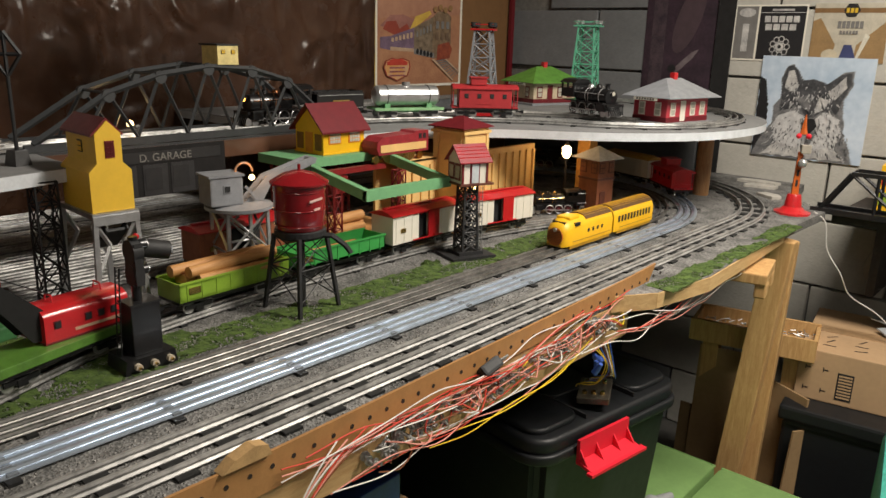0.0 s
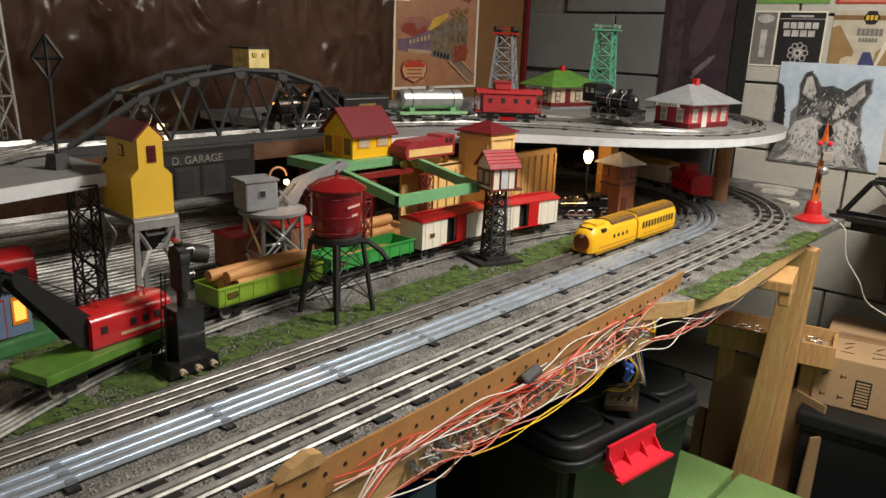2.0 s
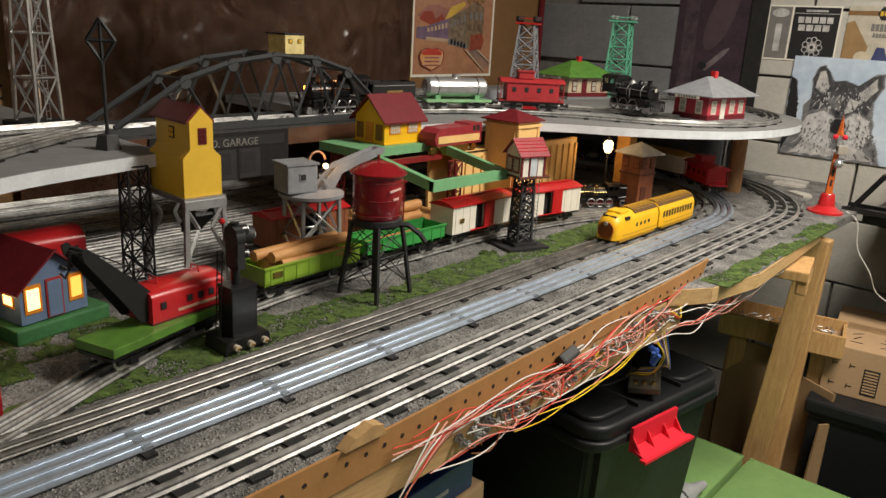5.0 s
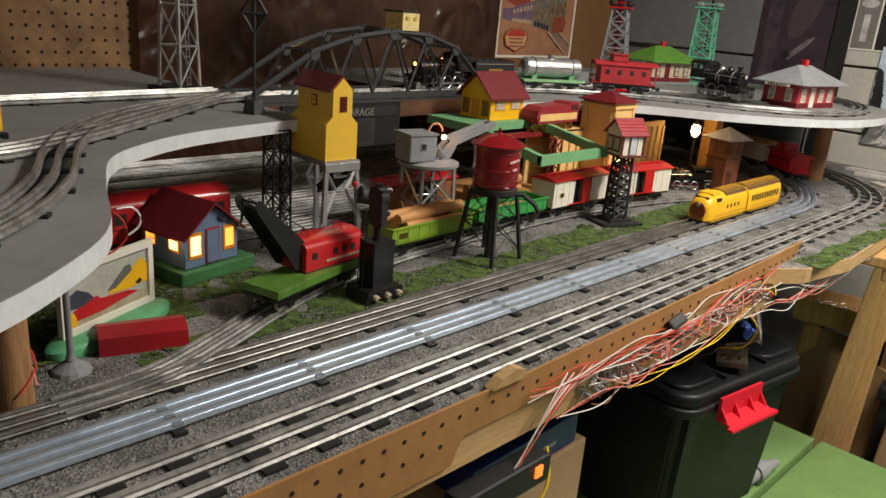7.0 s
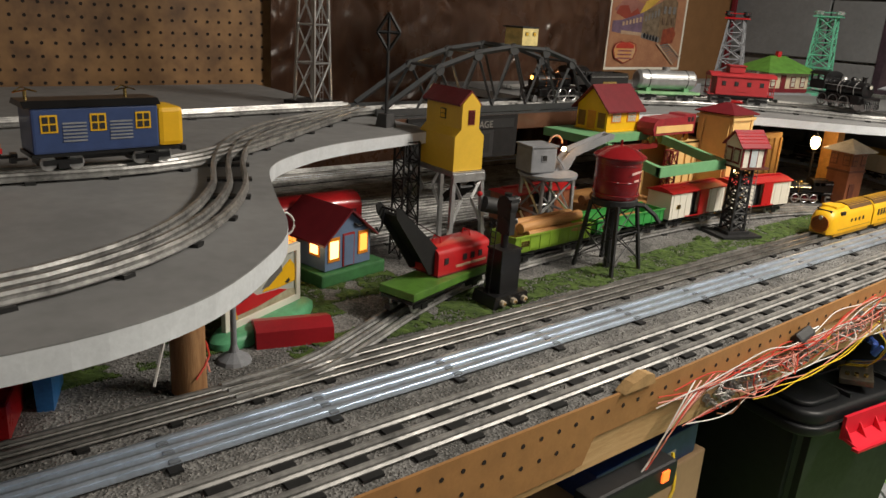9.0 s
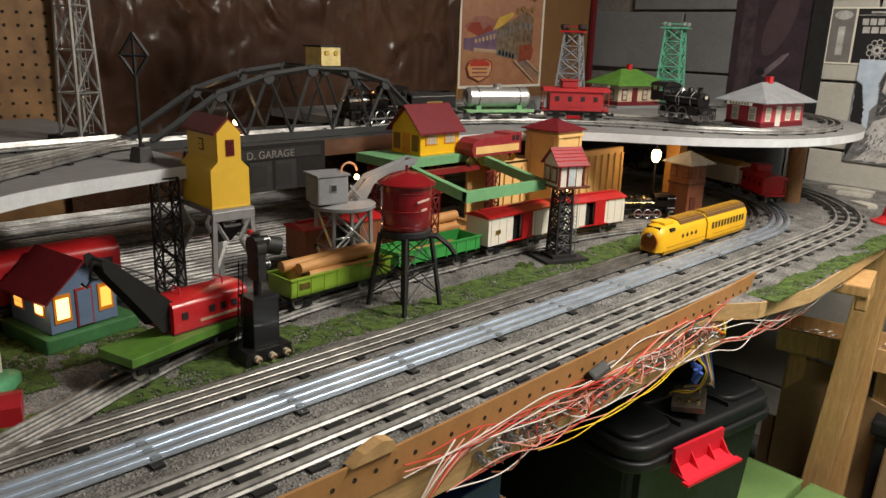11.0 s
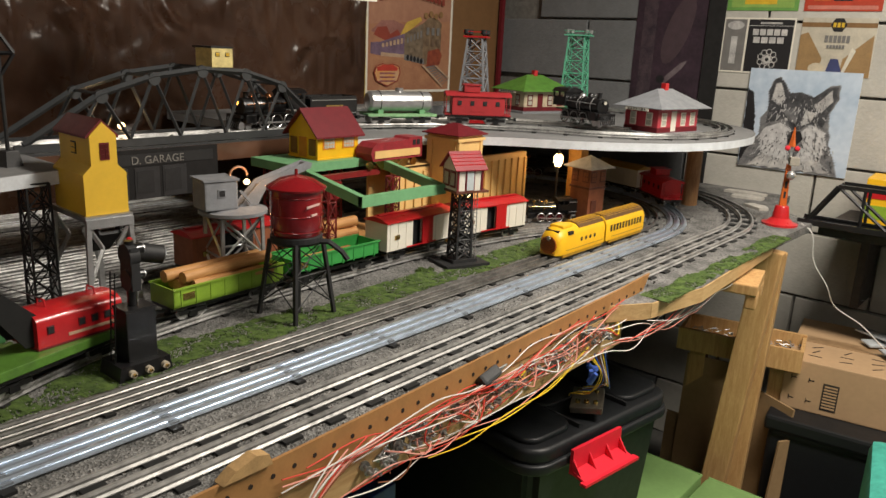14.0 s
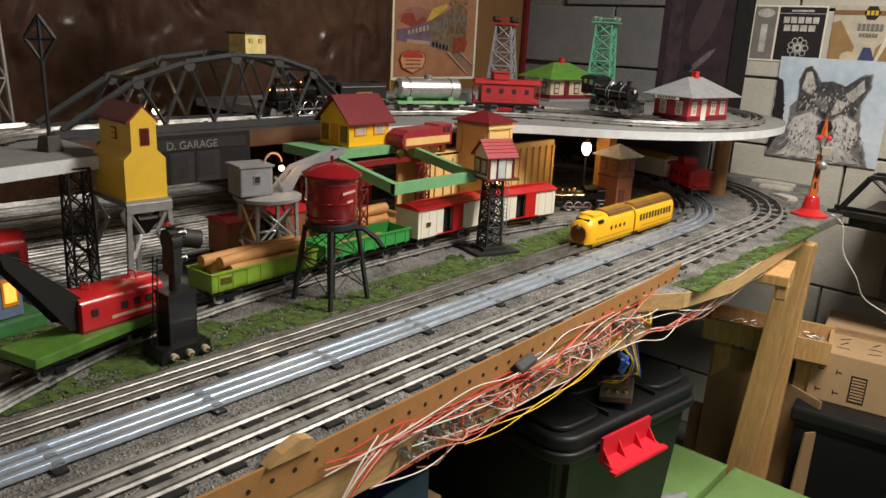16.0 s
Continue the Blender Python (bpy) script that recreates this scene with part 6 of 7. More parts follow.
SKY, PEACH, MAROON, STONE = ink("sky", (0.62, 0.70, 0.80), (0.40, 0.50, 0.62), 7), ink("peach", (0.42, 0.21, 0.11), (0.32, 0.14, 0.08), 8), ink("maroon", (0.28, 0.05, 0.03)), ink("stone", (0.24, 0.18, 0.12), (0.10, 0.07, 0.045), 60)
BLK, TAN, FUR, PALE, SLATE = ink("black", (0.015, 0.014, 0.016)), ink("tan", (0.34, 0.21, 0.09)), ink("fur", (0.26, 0.25, 0.25), (0.035, 0.035, 0.04), 26), ink("pale", (0.62, 0.60, 0.57), (0.30, 0.29, 0.29), 30), ink("slate", (0.20, 0.19, 0.18))
title = []
for i in range(16):
    x = 0.13 + i * 0.047
    z = 0.855 + 0.055 * sin((x - 0.1) / 0.8 * pi)
    if i != 8:
        title.append((rect(x, z - 0.026, x + 0.034, z + 0.030), MAROON))
VIOLET, DUSKY, CREAMINK = ink("violet", (0.20, 0.13, 0.20), (0.11, 0.07, 0.10), 30), ink("dusky", (0.34, 0.15, 0.12), (0.24, 0.10, 0.08), 24), ink("cream3", (0.50, 0.36, 0.24), (0.40, 0.26, 0.17), 40)
art = [(rect(0.025, 0.025, 0.975, 0.975), PEACH),
       ([(0.03, 0.62), (0.03, 0.975), (0.97, 0.975), (0.97, 0.70), (0.6, 0.66), (0.3, 0.66)], ink("haze", (0.44, 0.23, 0.14), (0.34, 0.16, 0.10), 7)),
       ([(0.03, 0.03), (0.97, 0.03), (0.97, 0.20), (0.5, 0.36), (0.03, 0.36)], ink("sand", (0.42, 0.21, 0.11), (0.30, 0.13, 0.07), 24)),
       ([(0.05, 0.56), (0.16, 0.66), (0.30, 0.67), (0.46, 0.62), (0.40, 0.54), (0.20, 0.52)], DUSKY), ([(0.08, 0.53), (0.12, 0.60), (0.22, 0.61), (0.26, 0.54), (0.34, 0.59), (0.38, 0.53), (0.24, 0.47)], MAROON),
       ([(0.36, 0.52), (0.50, 0.60), (0.62, 0.69), (0.60, 0.72), (0.44, 0.66)], ink("gold", (0.62, 0.40, 0.07))),
       ([(0.05, 0.36), (0.05, 0.46), (0.16, 0.47), (0.42, 0.555), (0.42, 0.35), (0.20, 0.34)], VIOLET), ([(0.42, 0.34), (0.42, 0.555), (0.64, 0.665), (0.64, 0.30), (0.52, 0.31)], STONE),
       ([(0.64, 0.28), (0.64, 0.665), (0.70, 0.72), (0.80, 0.72), (0.86, 0.67), (0.86, 0.30), (0.78, 0.25)], ink("cab_stone", (0.25, 0.17, 0.10), (0.12, 0.075, 0.045), 50)),
       ([(0.69, 0.24), (0.85, 0.27), (0.88, 0.36), (0.84, 0.43), (0.70, 0.40)], ink("rust", (0.30, 0.07, 0.03), (0.16, 0.03, 0.02), 50)),
       ([(0.42, 0.31), (0.66, 0.27), (0.66, 0.32), (0.42, 0.36)], SLATE), ([(0.16, 0.34), (0.42, 0.33), (0.42, 0.36), (0.16, 0.375)], CREAMINK)]
for k in range(6):
    art += [(rect(0.17 + k * 0.041, 0.42 + k * 0.008, 0.195 + k * 0.041, 0.455 + k * 0.011), CREAMINK)]
for k in range(5):
    art += [(rect(0.445 + k * 0.038, 0.47 + k * 0.014, 0.465 + k * 0.038, 0.52 + k * 0.018), SLATE), (oval(0.46 + k * 0.04, 0.335 - k * 0.008, 0.016, 0.028, 10), BLK)]
for k in range(3):
    art += [(rect(0.67 + k * 0.062, 0.555, 0.705 + k * 0.062, 0.625), SLATE), (rect(0.67 + k * 0.062, 0.45, 0.705 + k * 0.062, 0.52), ink("cab_shade", (0.17, 0.11, 0.07)))]
for k in range(4):
    art += [(oval(0.66 + k * 0.06, 0.735 + 0.02 * (k % 2), 0.026, 0.030, 12), ink("bronze", (0.30, 0.17, 0.07)))]
for k in range(9):
    u = k / 8
    art += [([(0.66 + 0.22 * u, 0.245 - 0.17 * u), (0.80 + 0.16 * u, 0.265 - 0.12 * u), (0.80 + 0.16 * u, 0.255 - 0.12 * u), (0.66 + 0.22 * u, 0.232 - 0.17 * u)], SLATE)]
art += [([(0.62, 0.26), (0.88, 0.05), (0.895, 0.055), (0.645, 0.265)], CREAMINK), ([(0.78, 0.262), (0.965, 0.125), (0.97, 0.14), (0.795, 0.265)], CREAMINK)]
SHIELD = [(0.10, 0.25), (0.17, 0.275), (0.225, 0.262), (0.28, 0.275), (0.36, 0.25), (0.375, 0.19), (0.345, 0.11), (0.225, 0.058), (0.105, 0.11), (0.075, 0.19)]
art += [(SHIELD, MAROON), ([(0.225 + (x - 0.225) * 0.90, 0.17 + (z - 0.17) * 0.90) for x, z in SHIELD], ink("shield", (0.62, 0.27, 0.05), (0.52, 0.34, 0.22), 40)),
        ([(0.115, 0.205), (0.335, 0.205), (0.34, 0.235), (0.28, 0.262), (0.17, 0.262), (0.11, 0.235)], ink("red", (0.5, 0.05, 0.03)))]
for k in range(3):
    art += [(rect(0.14, 0.175 - 0.036 * k, 0.31, 0.190 - 0.036 * k), ink("shield_line", (0.30, 0.10, 0.10)))]
poster("train_poster", pose(BACK + 0.0165, 1.675, 1.134, 0, 0, 90), 0.41, 0.335, "faded peach and brown toy train poster with white border", WHITE, art + title)
NY = NORTH - 0.012
def rough(pts, amp=0.010, seed=0, n=14):
    """Closed outline with a ragged edge."""
    out = []
    for k, (a, b) in enumerate(zip(pts, pts[1:] + pts[:1])):
        for i in range(n):
            f = i / n
            x, z = a[0] + (b[0] - a[0]) * f, a[1] + (b[1] - a[1]) * f
            d = amp * noise.noise((x * 17 + seed, z * 17, k * 0.7)) + amp * (0.6 if i % 2 else -0.6)
            out.append((min(1, max(0, x + d)), min(1, max(0, z + d * 0.7))))
    return out


CHAR, MID_GREY, SNOW = ink("charcoal", (0.085, 0.085, 0.09), (0.022, 0.022, 0.026), 45), ink("mid_grey", (0.24, 0.235, 0.235), (0.10, 0.10, 0.105), 60), ink("snow", (0.66, 0.65, 0.64), (0.42, 0.41, 0.41), 60)
shapes = [(rect(0, 0, 1, 1), SKY), (rough([(0.0, 0.0), (0.0, 0.80), (0.06, 0.76), (0.10, 0.55), (0.13, 0.1)], 0.010, 2), BLK),
          (rough([(0.0, 0.0), (0.06, 0.16), (0.16, 0.34), (0.15, 0.50), (0.22, 0.60), (0.20, 0.78), (0.24, 0.90), (0.30, 0.93), (0.40, 0.77), (0.50, 0.79), (0.62, 0.75), (0.74, 0.86), (0.82, 0.88), (0.84, 0.76), (0.78, 0.60), (0.80, 0.42), (0.82, 0.28), (0.90, 0.10), (0.93, 0.0)], 0.013, 3), MID_GREY),
          (rough([(0.22, 0.60), (0.21, 0.78), (0.25, 0.90), (0.30, 0.92), (0.40, 0.77), (0.50, 0.79), (0.62, 0.75), (0.74, 0.85), (0.81, 0.86), (0.82, 0.74), (0.76, 0.58), (0.74, 0.46), (0.62, 0.50), (0.54, 0.42), (0.46, 0.42), (0.40, 0.52), (0.22, 0.46)], 0.012, 11), CHAR),
          (rough([(0.24, 0.70), (0.26, 0.86), (0.30, 0.87), (0.37, 0.72), (0.31, 0.66)], 0.010, 4), PALE), (rough([(0.63, 0.66), (0.77, 0.83), (0.79, 0.72), (0.70, 0.60)], 0.010, 5), PALE),
          (rough([(0.16, 0.30), (0.22, 0.42), (0.36, 0.48), (0.47, 0.40), (0.44, 0.26), (0.46, 0.10), (0.24, 0.12)], 0.016, 6), SNOW), (rough([(0.55, 0.40), (0.62, 0.48), (0.76, 0.42), (0.80, 0.26), (0.72, 0.10), (0.54, 0.12), (0.58, 0.28)], 0.016, 7), SNOW),
          (rough([(0.36, 0.60), (0.48, 0.64), (0.50, 0.46), (0.42, 0.52)], 0.010, 14), MID_GREY), (rough([(0.56, 0.62), (0.66, 0.60), (0.62, 0.50), (0.54, 0.46)], 0.010, 15), PALE),
          (rough([(0.10, 0.02), (0.22, 0.15), (0.50, 0.10), (0.74, 0.14), (0.88, 0.02)], 0.018, 8), PALE), (rough([(0.43, 0.36), (0.48, 0.41), (0.55, 0.41), (0.58, 0.34), (0.52, 0.25), (0.45, 0.28)], 0.006, 9), BLK)]
pic_poster = poster("picture_poster", pose(-0.826, NY - 0.004, 0.973), 0.306, 0.293, "unframed pale blue poster of plain grey and white shapes", WHITE, shapes)
hair = random.Random(21)


def strokes(n, box, ink_, lift, lean):
    """Short printed strokes scattered over a part of the poster."""
    bm = bmesh.new()
    for _ in range(n):
        x, z = hair.uniform(box[0], box[2]), hair.uniform(box[1], box[3])
        a = lean + (x - 0.5) * 1.6 + hair.uniform(-0.5, 0.5)
        ln, wd = hair.uniform(0.02, 0.06), hair.uniform(0.003, 0.008)
        d, o = (sin(a) * ln, -cos(a) * ln), (cos(a) * wd, sin(a) * wd)
        tri = [(x - o[0], z - o[1]), (x + o[0], z + o[1]), (x + d[0], z + d[1])]
        if all(0.01 < p[0] < 0.99 and 0.01 < p[1] < 0.99 for p in tri):
            bm.faces.new([bm.verts.new((p[0] * 0.306, -lift, p[1] * 0.293)) for p in tri])
    tagged(part("printed_texture", bm, ink_, pic_poster), kind="stuff")


strokes(70, (0.24, 0.46, 0.76, 0.76), MID_GREY, 0.0022, 0.0)
strokes(70, (0.26, 0.46, 0.74, 0.72), SNOW, 0.0023, 0.0)
strokes(45, (0.16, 0.06, 0.46, 0.42), MID_GREY, 0.0024, 0.0)
strokes(45, (0.56, 0.06, 0.80, 0.42), MID_GREY, 0.0025, 0.0)
strokes(60, (0.08, 0.02, 0.88, 0.30), CHAR, 0.0026, 0.0)
strokes(60, (0.10, 0.02, 0.86, 0.26), SNOW, 0.0027, 0.0)
gear = [(rect(0, 0, 1, 1), WHITE), (rect(0.02, 0.03, 0.33, 0.97), SLATE), (oval(0.175, 0.86, 0.12, 0.08), PALE), (rect(0.13, 0.16, 0.22, 0.66), PALE), (rect(0.36, 0.03, 0.98, 0.97), BLK), (rect(0.36, 0.855, 0.98, 0.865), PALE), (rect(0.52, 0.89, 0.82, 0.925), PALE)]
for i in range(5):
    gear += [(rect(0.43 + i * 0.098, 0.69, 0.51 + i * 0.098, 0.80), PALE)]
for i in range(4):
    gear += [(rect(0.45 + i * 0.11, 0.55, 0.54 + i * 0.11, 0.66), PALE)]
for i in range(9):
    a = 2 * pi * i / 9
    gear += [(oval(0.68 + 0.10 * cos(a), 0.26 + 0.14 * sin(a), 0.042, 0.055, 12), PALE), (oval(0.68 + 0.10 * cos(a), 0.26 + 0.14 * sin(a), 0.030, 0.040, 12), BLK)]
gear += [(oval(0.68, 0.26, 0.06, 0.08, 16), PALE), (oval(0.68, 0.26, 0.025, 0.034, 12), BLK)]
poster("carton_label", pose(-0.927, NY, 1.250), 0.208, 0.160, "black and grey flattened drinks carton with pale bars", WHITE, gear)
louie = [(rect(0, 0, 1, 1), ink("cream", (0.55, 0.50, 0.40))), ([(0, 0), (0.3, 0), (0.34, 0.3), (0.10, 0.75), (0, 0.70)], TAN), ([(0.62, 0.30), (0.98, 0.72), (1, 0.0), (0.6, 0.0)], TAN), ([(0.62, 0.05), (0.66, 0.05), (0.78, 0.45), (0.72, 0.5)], ink("paper", (0.7, 0.66, 0.55))), (rect(0, 0.84, 1, 0.92), ink("brown_bar", (0.24, 0.13, 0.05))),
         ([(0.40, 0.0), (0.46, 0.30), (0.56, 0.30), (0.66, 0.0)], ink("navy", (0.05, 0.06, 0.16))), (oval(0.28, 0.12, 0.11, 0.10), ink("cream2", (0.6, 0.52, 0.38))), (oval(0.50, 0.88, 0.11, 0.13, 6), BLK)]
for i in range(3):
    louie += [(rect(0.425 + i * 0.055, 0.84, 0.465 + i * 0.055, 0.92), ink("gold2", (0.7, 0.45, 0.03)))]
for i in range(6):
    louie += [(rect(0.34 + i * 0.058, 0.58, 0.385 + i * 0.058, 0.70), SLATE)]
for i in range(6):
    louie += [(rect(0.38 + i * 0.042, 0.48, 0.41 + i * 0.042, 0.54), SLATE)]
poster("carton_label", pose(-0.702, NY, 1.254), 0.194, 0.158, "tan and brown flattened drinks carton with a dark hexagon", WHITE, louie)
poster("carton_label", pose(-0.925, NY, 1.430), 0.205, 0.15, "green and yellow flattened drinks carton", ink("lime", (0.16, 0.36, 0.08)), [(rect(0.06, 0.06, 0.94, 0.94), ink("lime2", (0.28, 0.45, 0.10))), (rect(0.25, 0.12, 0.70, 0.7), ink("gold2", (0.7, 0.45, 0.03)))])
poster("carton_label", pose(-0.705, NY, 1.430), 0.20, 0.15, "red flattened drinks carton with a dark panel", ink("red2", (0.48, 0.05, 0.02)), [(rect(0.05, 0.03, 0.95, 0.10), ink("rose", (0.6, 0.2, 0.15))), (rect(0.38, 0.18, 0.62, 0.8), BLK), (rect(0.12, 0.18, 0.34, 0.8), ink("red3", (0.55, 0.12, 0.03)))])
poster("dark_poster", pose(-1.218, NY, 1.06), 0.236, 0.62, "tall dark purple poster of plain woodland shapes", ink("plum", (0.055, 0.03, 0.045), (0.02, 0.012, 0.018), 14), [(rect(0.10, 0, 0.30, 1), ink("bark", (0.09, 0.06, 0.07), (0.03, 0.02, 0.03), 30)), (oval(0.62, 0.50, 0.25, 0.12, rot=0.6), ink("plum2", (0.08, 0.05, 0.06))), ([(0.42, 0.235), (0.50, 0.225), (0.72, 0.305), (0.80, 0.35), (0.70, 0.335)], ink("dusk", (0.22, 0.18, 0.19), (0.10, 0.07, 0.08), 30)), (oval(0.44, 0.25, 0.06, 0.02), BLK)])
# narrow black upright between the dark poster and the cartons
cl = thing("dark_strip", "narrow black upright strip on the block wall", "cloth", pose(-0.952, NY, 0.0))
part("strip", boxes(((0, -0.004, 1.35), (0.052, 0.006, 1.2))), mat("dark_strip", (0.012, 0.011, 0.011), 0.95), cl)
pl = thing("wall_trim", "thin yellow strip along the edge of the tan board", "trim", pose(BACK + 0.02, 1.664, 1.45), kind="structure")
part("strip", boxes(((0, 0, 0), (0.008, 0.012, 0.9))), mat("yellow_strip", (0.5, 0.36, 0.05), 0.5), pl)
rp = thing("wall_pipe", "red painted strip in the corner of the walls", "trim", pose(BACK + 0.03, 2.352, 1.55), kind="structure")
part("strip", boxes(((0, 0, 0), (0.012, 0.018, 1.0))), DARKRED, rp)
hb = thing("hanging_sheet", "white printed sheet hung on cords from the ceiling", "paper", pose(-1.229, 0.98, 1.367, 0, 0, 72))
part("sheet", boxes(((0, 0, 0.07), (0.35, 0.002, 0.14))), WHITE, hb)
part("printed_band", boxes(((0.02, -0.0013, 0.075), (0.30, 0.0006, 0.105))), ink("olive", (0.30, 0.34, 0.14), (0.55, 0.22, 0.2), 20), hb)
for x in (-0.15, 0.15):
    part("cord", boxes(((x, 0, 0.545), (0.0015, 0.0015, 0.812))), WHITE, hb)

# ---- right side: bridge, shelf and boxes ----
tb = thing("girder_bridge", "black toy truss bridge leading off the table", "bridge", pose(-0.515, 2.055, TOP - 0.02, 0, 0, 2))
for y in (-0.035, 0.035):
    bm = bmesh.new()
    add_box(bm, (0.28, y, 0.022), (0.60, 0.008, 0.014))
    add_box(bm, (0.31, y, 0.120), (0.50, 0.008, 0.010))
    add_cyl(bm, (0.0, y, 0.025), (0.06, y, 0.12), 0.005, n=4)
    tr = part("truss", bm, BLACK, tb)
    for i in range(4):
        x = 0.06 + i * 0.12
        part("post", cyls(((x + 0.06, y, 0.025), (x + 0.06, y, 0.12), 0.004), n=4), BLACK, tr)
        part("diagonal", cyls(((x, y, 0.12), (x + 0.12, y, 0.025), 0.004), n=4), BLACK, tr)
part("deck", boxes(((0.28, 0, 0.0175), (0.60, 0.07, 0.006))), BLACK, tb)
sh = thing("side_shelf", "dark wooden shelf board at the block wall", "shelf", pose(-0.26, 2.25, TOP - 0.022))
part("board", boxes(((0.195, -0.03, 0), (0.85, 0.33, 0.02))), mat("dark_shelf", (0.05, 0.04, 0.035), 0.7), sh)
for x in (-0.15, 0.55):
    part("bracket", boxes(((x, 0.06, -0.12), (0.02, 0.15, 0.22))), mat("dark_shelf", (0.05, 0.04, 0.035), 0.7), sh)
for i, (c, lab) in enumerate(((YELLOW, "yellow and red toy train box on the shelf"), (mat("box_blue", (0.05, 0.08, 0.35), 0.5), "blue toy train box on the shelf"), (ORANGE, "orange toy train box on the shelf"))):
    bx = thing("train_box", lab, "box", pose(-0.37 + 0.13 * i, 2.26, TOP - 0.012, 0, 0, 4 - 3 * i), group="toy boxes on the shelf")
    part("carton", one(add_box, (0, 0, 0.06), (0.12, 0.14, 0.12), bevel=0.001), c, bx)
    part("label", boxes(((0, -0.0706, 0.085), (0.11, 0.001, 0.03))), RED, bx)
    part("label", boxes(((0, -0.0706, 0.035), (0.11, 0.001, 0.035))), LIME, bx)

carton = thing("cardboard_carton", "brown cardboard carton with a printed bar panel, on a black box", "box", pose(-0.312, 2.140, 0.4395, 0, 0, 9))
part("box", one(add_box, (0, 0, 0.066), (0.40, 0.36, 0.132), bevel=0.003), KRAFT, carton)
part("tape", boxes(((0, 0, 0.1325), (0.40, 0.05, 0.001))), mat("tape", (0.40, 0.25, 0.13), 0.35), carton)
bp_ = part("bar_panel", boxes(((-0.09, -0.1805, 0.05), (0.036, 0.001, 0.07))), ink("black", (0.015, 0.014, 0.016)), carton)
for i in range(8):
    part("bar", boxes(((-0.09, -0.1812, 0.022 + i * 0.008), (0.030, 0.001, 0.004))), KRAFT, bp_)
for x, z in ((-0.175, 0.03), (-0.175, 0.085), (-0.135, 0.03), (-0.135, 0.085)):
    part("corner_mark", boxes(((x, -0.1805, z), (0.012, 0.0008, 0.002)), ((x - 0.006, -0.1805, z), (0.002, 0.0008, 0.012))), BLK, carton)
for i in range(9):
    part("scribble", boxes(((-0.14 + (i % 3) * 0.07, -0.13 + (i // 3) * 0.035, 0.1326), (0.03, 0.003, 0.0008), 20 * (i % 4))), BLK, carton)
bubble = thing("plastic_pack", "clear and white plastic packaging lying on the carton", "packaging", pose(-0.27, 2.17, 0.573, 0, 0, 12))
bm = bmesh.new()
for i in range(9):
    add_box(bm, (random.uniform(-0.1, 0.1), random.uniform(-0.06, 0.06), 0.006 + 0.002 * i), (random.uniform(0.05, 0.12), random.uniform(0.03, 0.07), 0.004), rz=random.uniform(-40, 40), rx=random.uniform(-6, 6))
part("wrap", bm, mat("plastic_white", (0.55, 0.58, 0.60), 0.2, amount=0.4, scale=40), bubble)
bk = thing("black_chest", "large matte black storage chest under the carton", "box", pose(-0.23, 2.125, 0.0, 0, 0, 7))
part("chest", one(add_box, (0, 0, 0.20), (0.56, 0.46, 0.40), bevel=0.01), PLASTIC, bk)
part("lid", one(add_box, (0, 0, 0.420), (0.58, 0.48, 0.038), bevel=0.008), PLASTIC, bk)

tr_ = thing("wooden_tray", "rough pine tray full of small steel screws", "tray", pose(-0.60, 1.945, 0.545, 0, 0, 12))
part("bottom", boxes(((0, 0, 0.004), (0.30, 0.14, 0.008))), PINE, tr_)
for s in (-1, 1):
    part("side", boxes(((0, s * 0.066, 0.030), (0.30, 0.010, 0.056))), PINE, tr_)
    part("end", boxes(((s * 0.1455, 0, 0.0275), (0.009, 0.121, 0.050))), PINE, tr_)
bm = bmesh.new()
for _ in range(260):
    p = (random.uniform(-0.135, 0.135), random.uniform(-0.055, 0.055), random.uniform(0.012, 0.04))
    a = random.uniform(0, 2 * pi)
    add_cyl(bm, p, (p[0] + 0.012 * cos(a), p[1] + 0.012 * sin(a), p[2] + random.uniform(-0.004, 0.004)), 0.0014, n=4)
tagged(part("screws", bm, STEEL, tr_), kind="stuff")
for x in (-0.10, 0.10):
    part("support", boxes(((x, 0.0, -0.2725), (0.04, 0.06, 0.545))), PINE, tr_)
for x, y, w, h, a, lab in ((-0.63, 1.875, 0.17, 0.52, 8, "old brown cardboard flattened and stood on edge"), (-0.50, 1.885, 0.12, 0.46, -28, "loose brown cardboard sheet leaning on the leg"), (-0.66, 1.90, 0.20, 0.33, 4, "olive stained cardboard stood behind the leg")):
    cb_ = thing("cardboard_sheet", lab, "cardboard", pose(x, y, 0.0, -4, 0, a), group="cardboard behind the leg")
    part("sheet", boxes(((0, 0, h / 2), (w, 0.006, h))), CARD2, cb_)
    part("folded_flap", boxes(((w / 2 + 0.01, -0.015, h / 2 - 0.03), (0.005, 0.05, h * 0.8))), CARD2, cb_)

# notched pine bracket on the leg
bk2 = thing("clamp_block", "notched pine bracket screwed under the table corner", "bracket", pose(-0.515, 1.535, TOP - 0.060, 0, 0, 12))
part("plate", one(add_box, (0, 0, 0.012), (0.11, 0.14, 0.022), bevel=0.003), PINE, bk2)
part("lip", one(add_box, (0.045, -0.045, -0.012), (0.022, 0.045, 0.03), bevel=0.004), PINE, bk2)
part("lip", one(add_box, (0.045, 0.045, -0.012), (0.022, 0.045, 0.03), bevel=0.004), PINE, bk2)

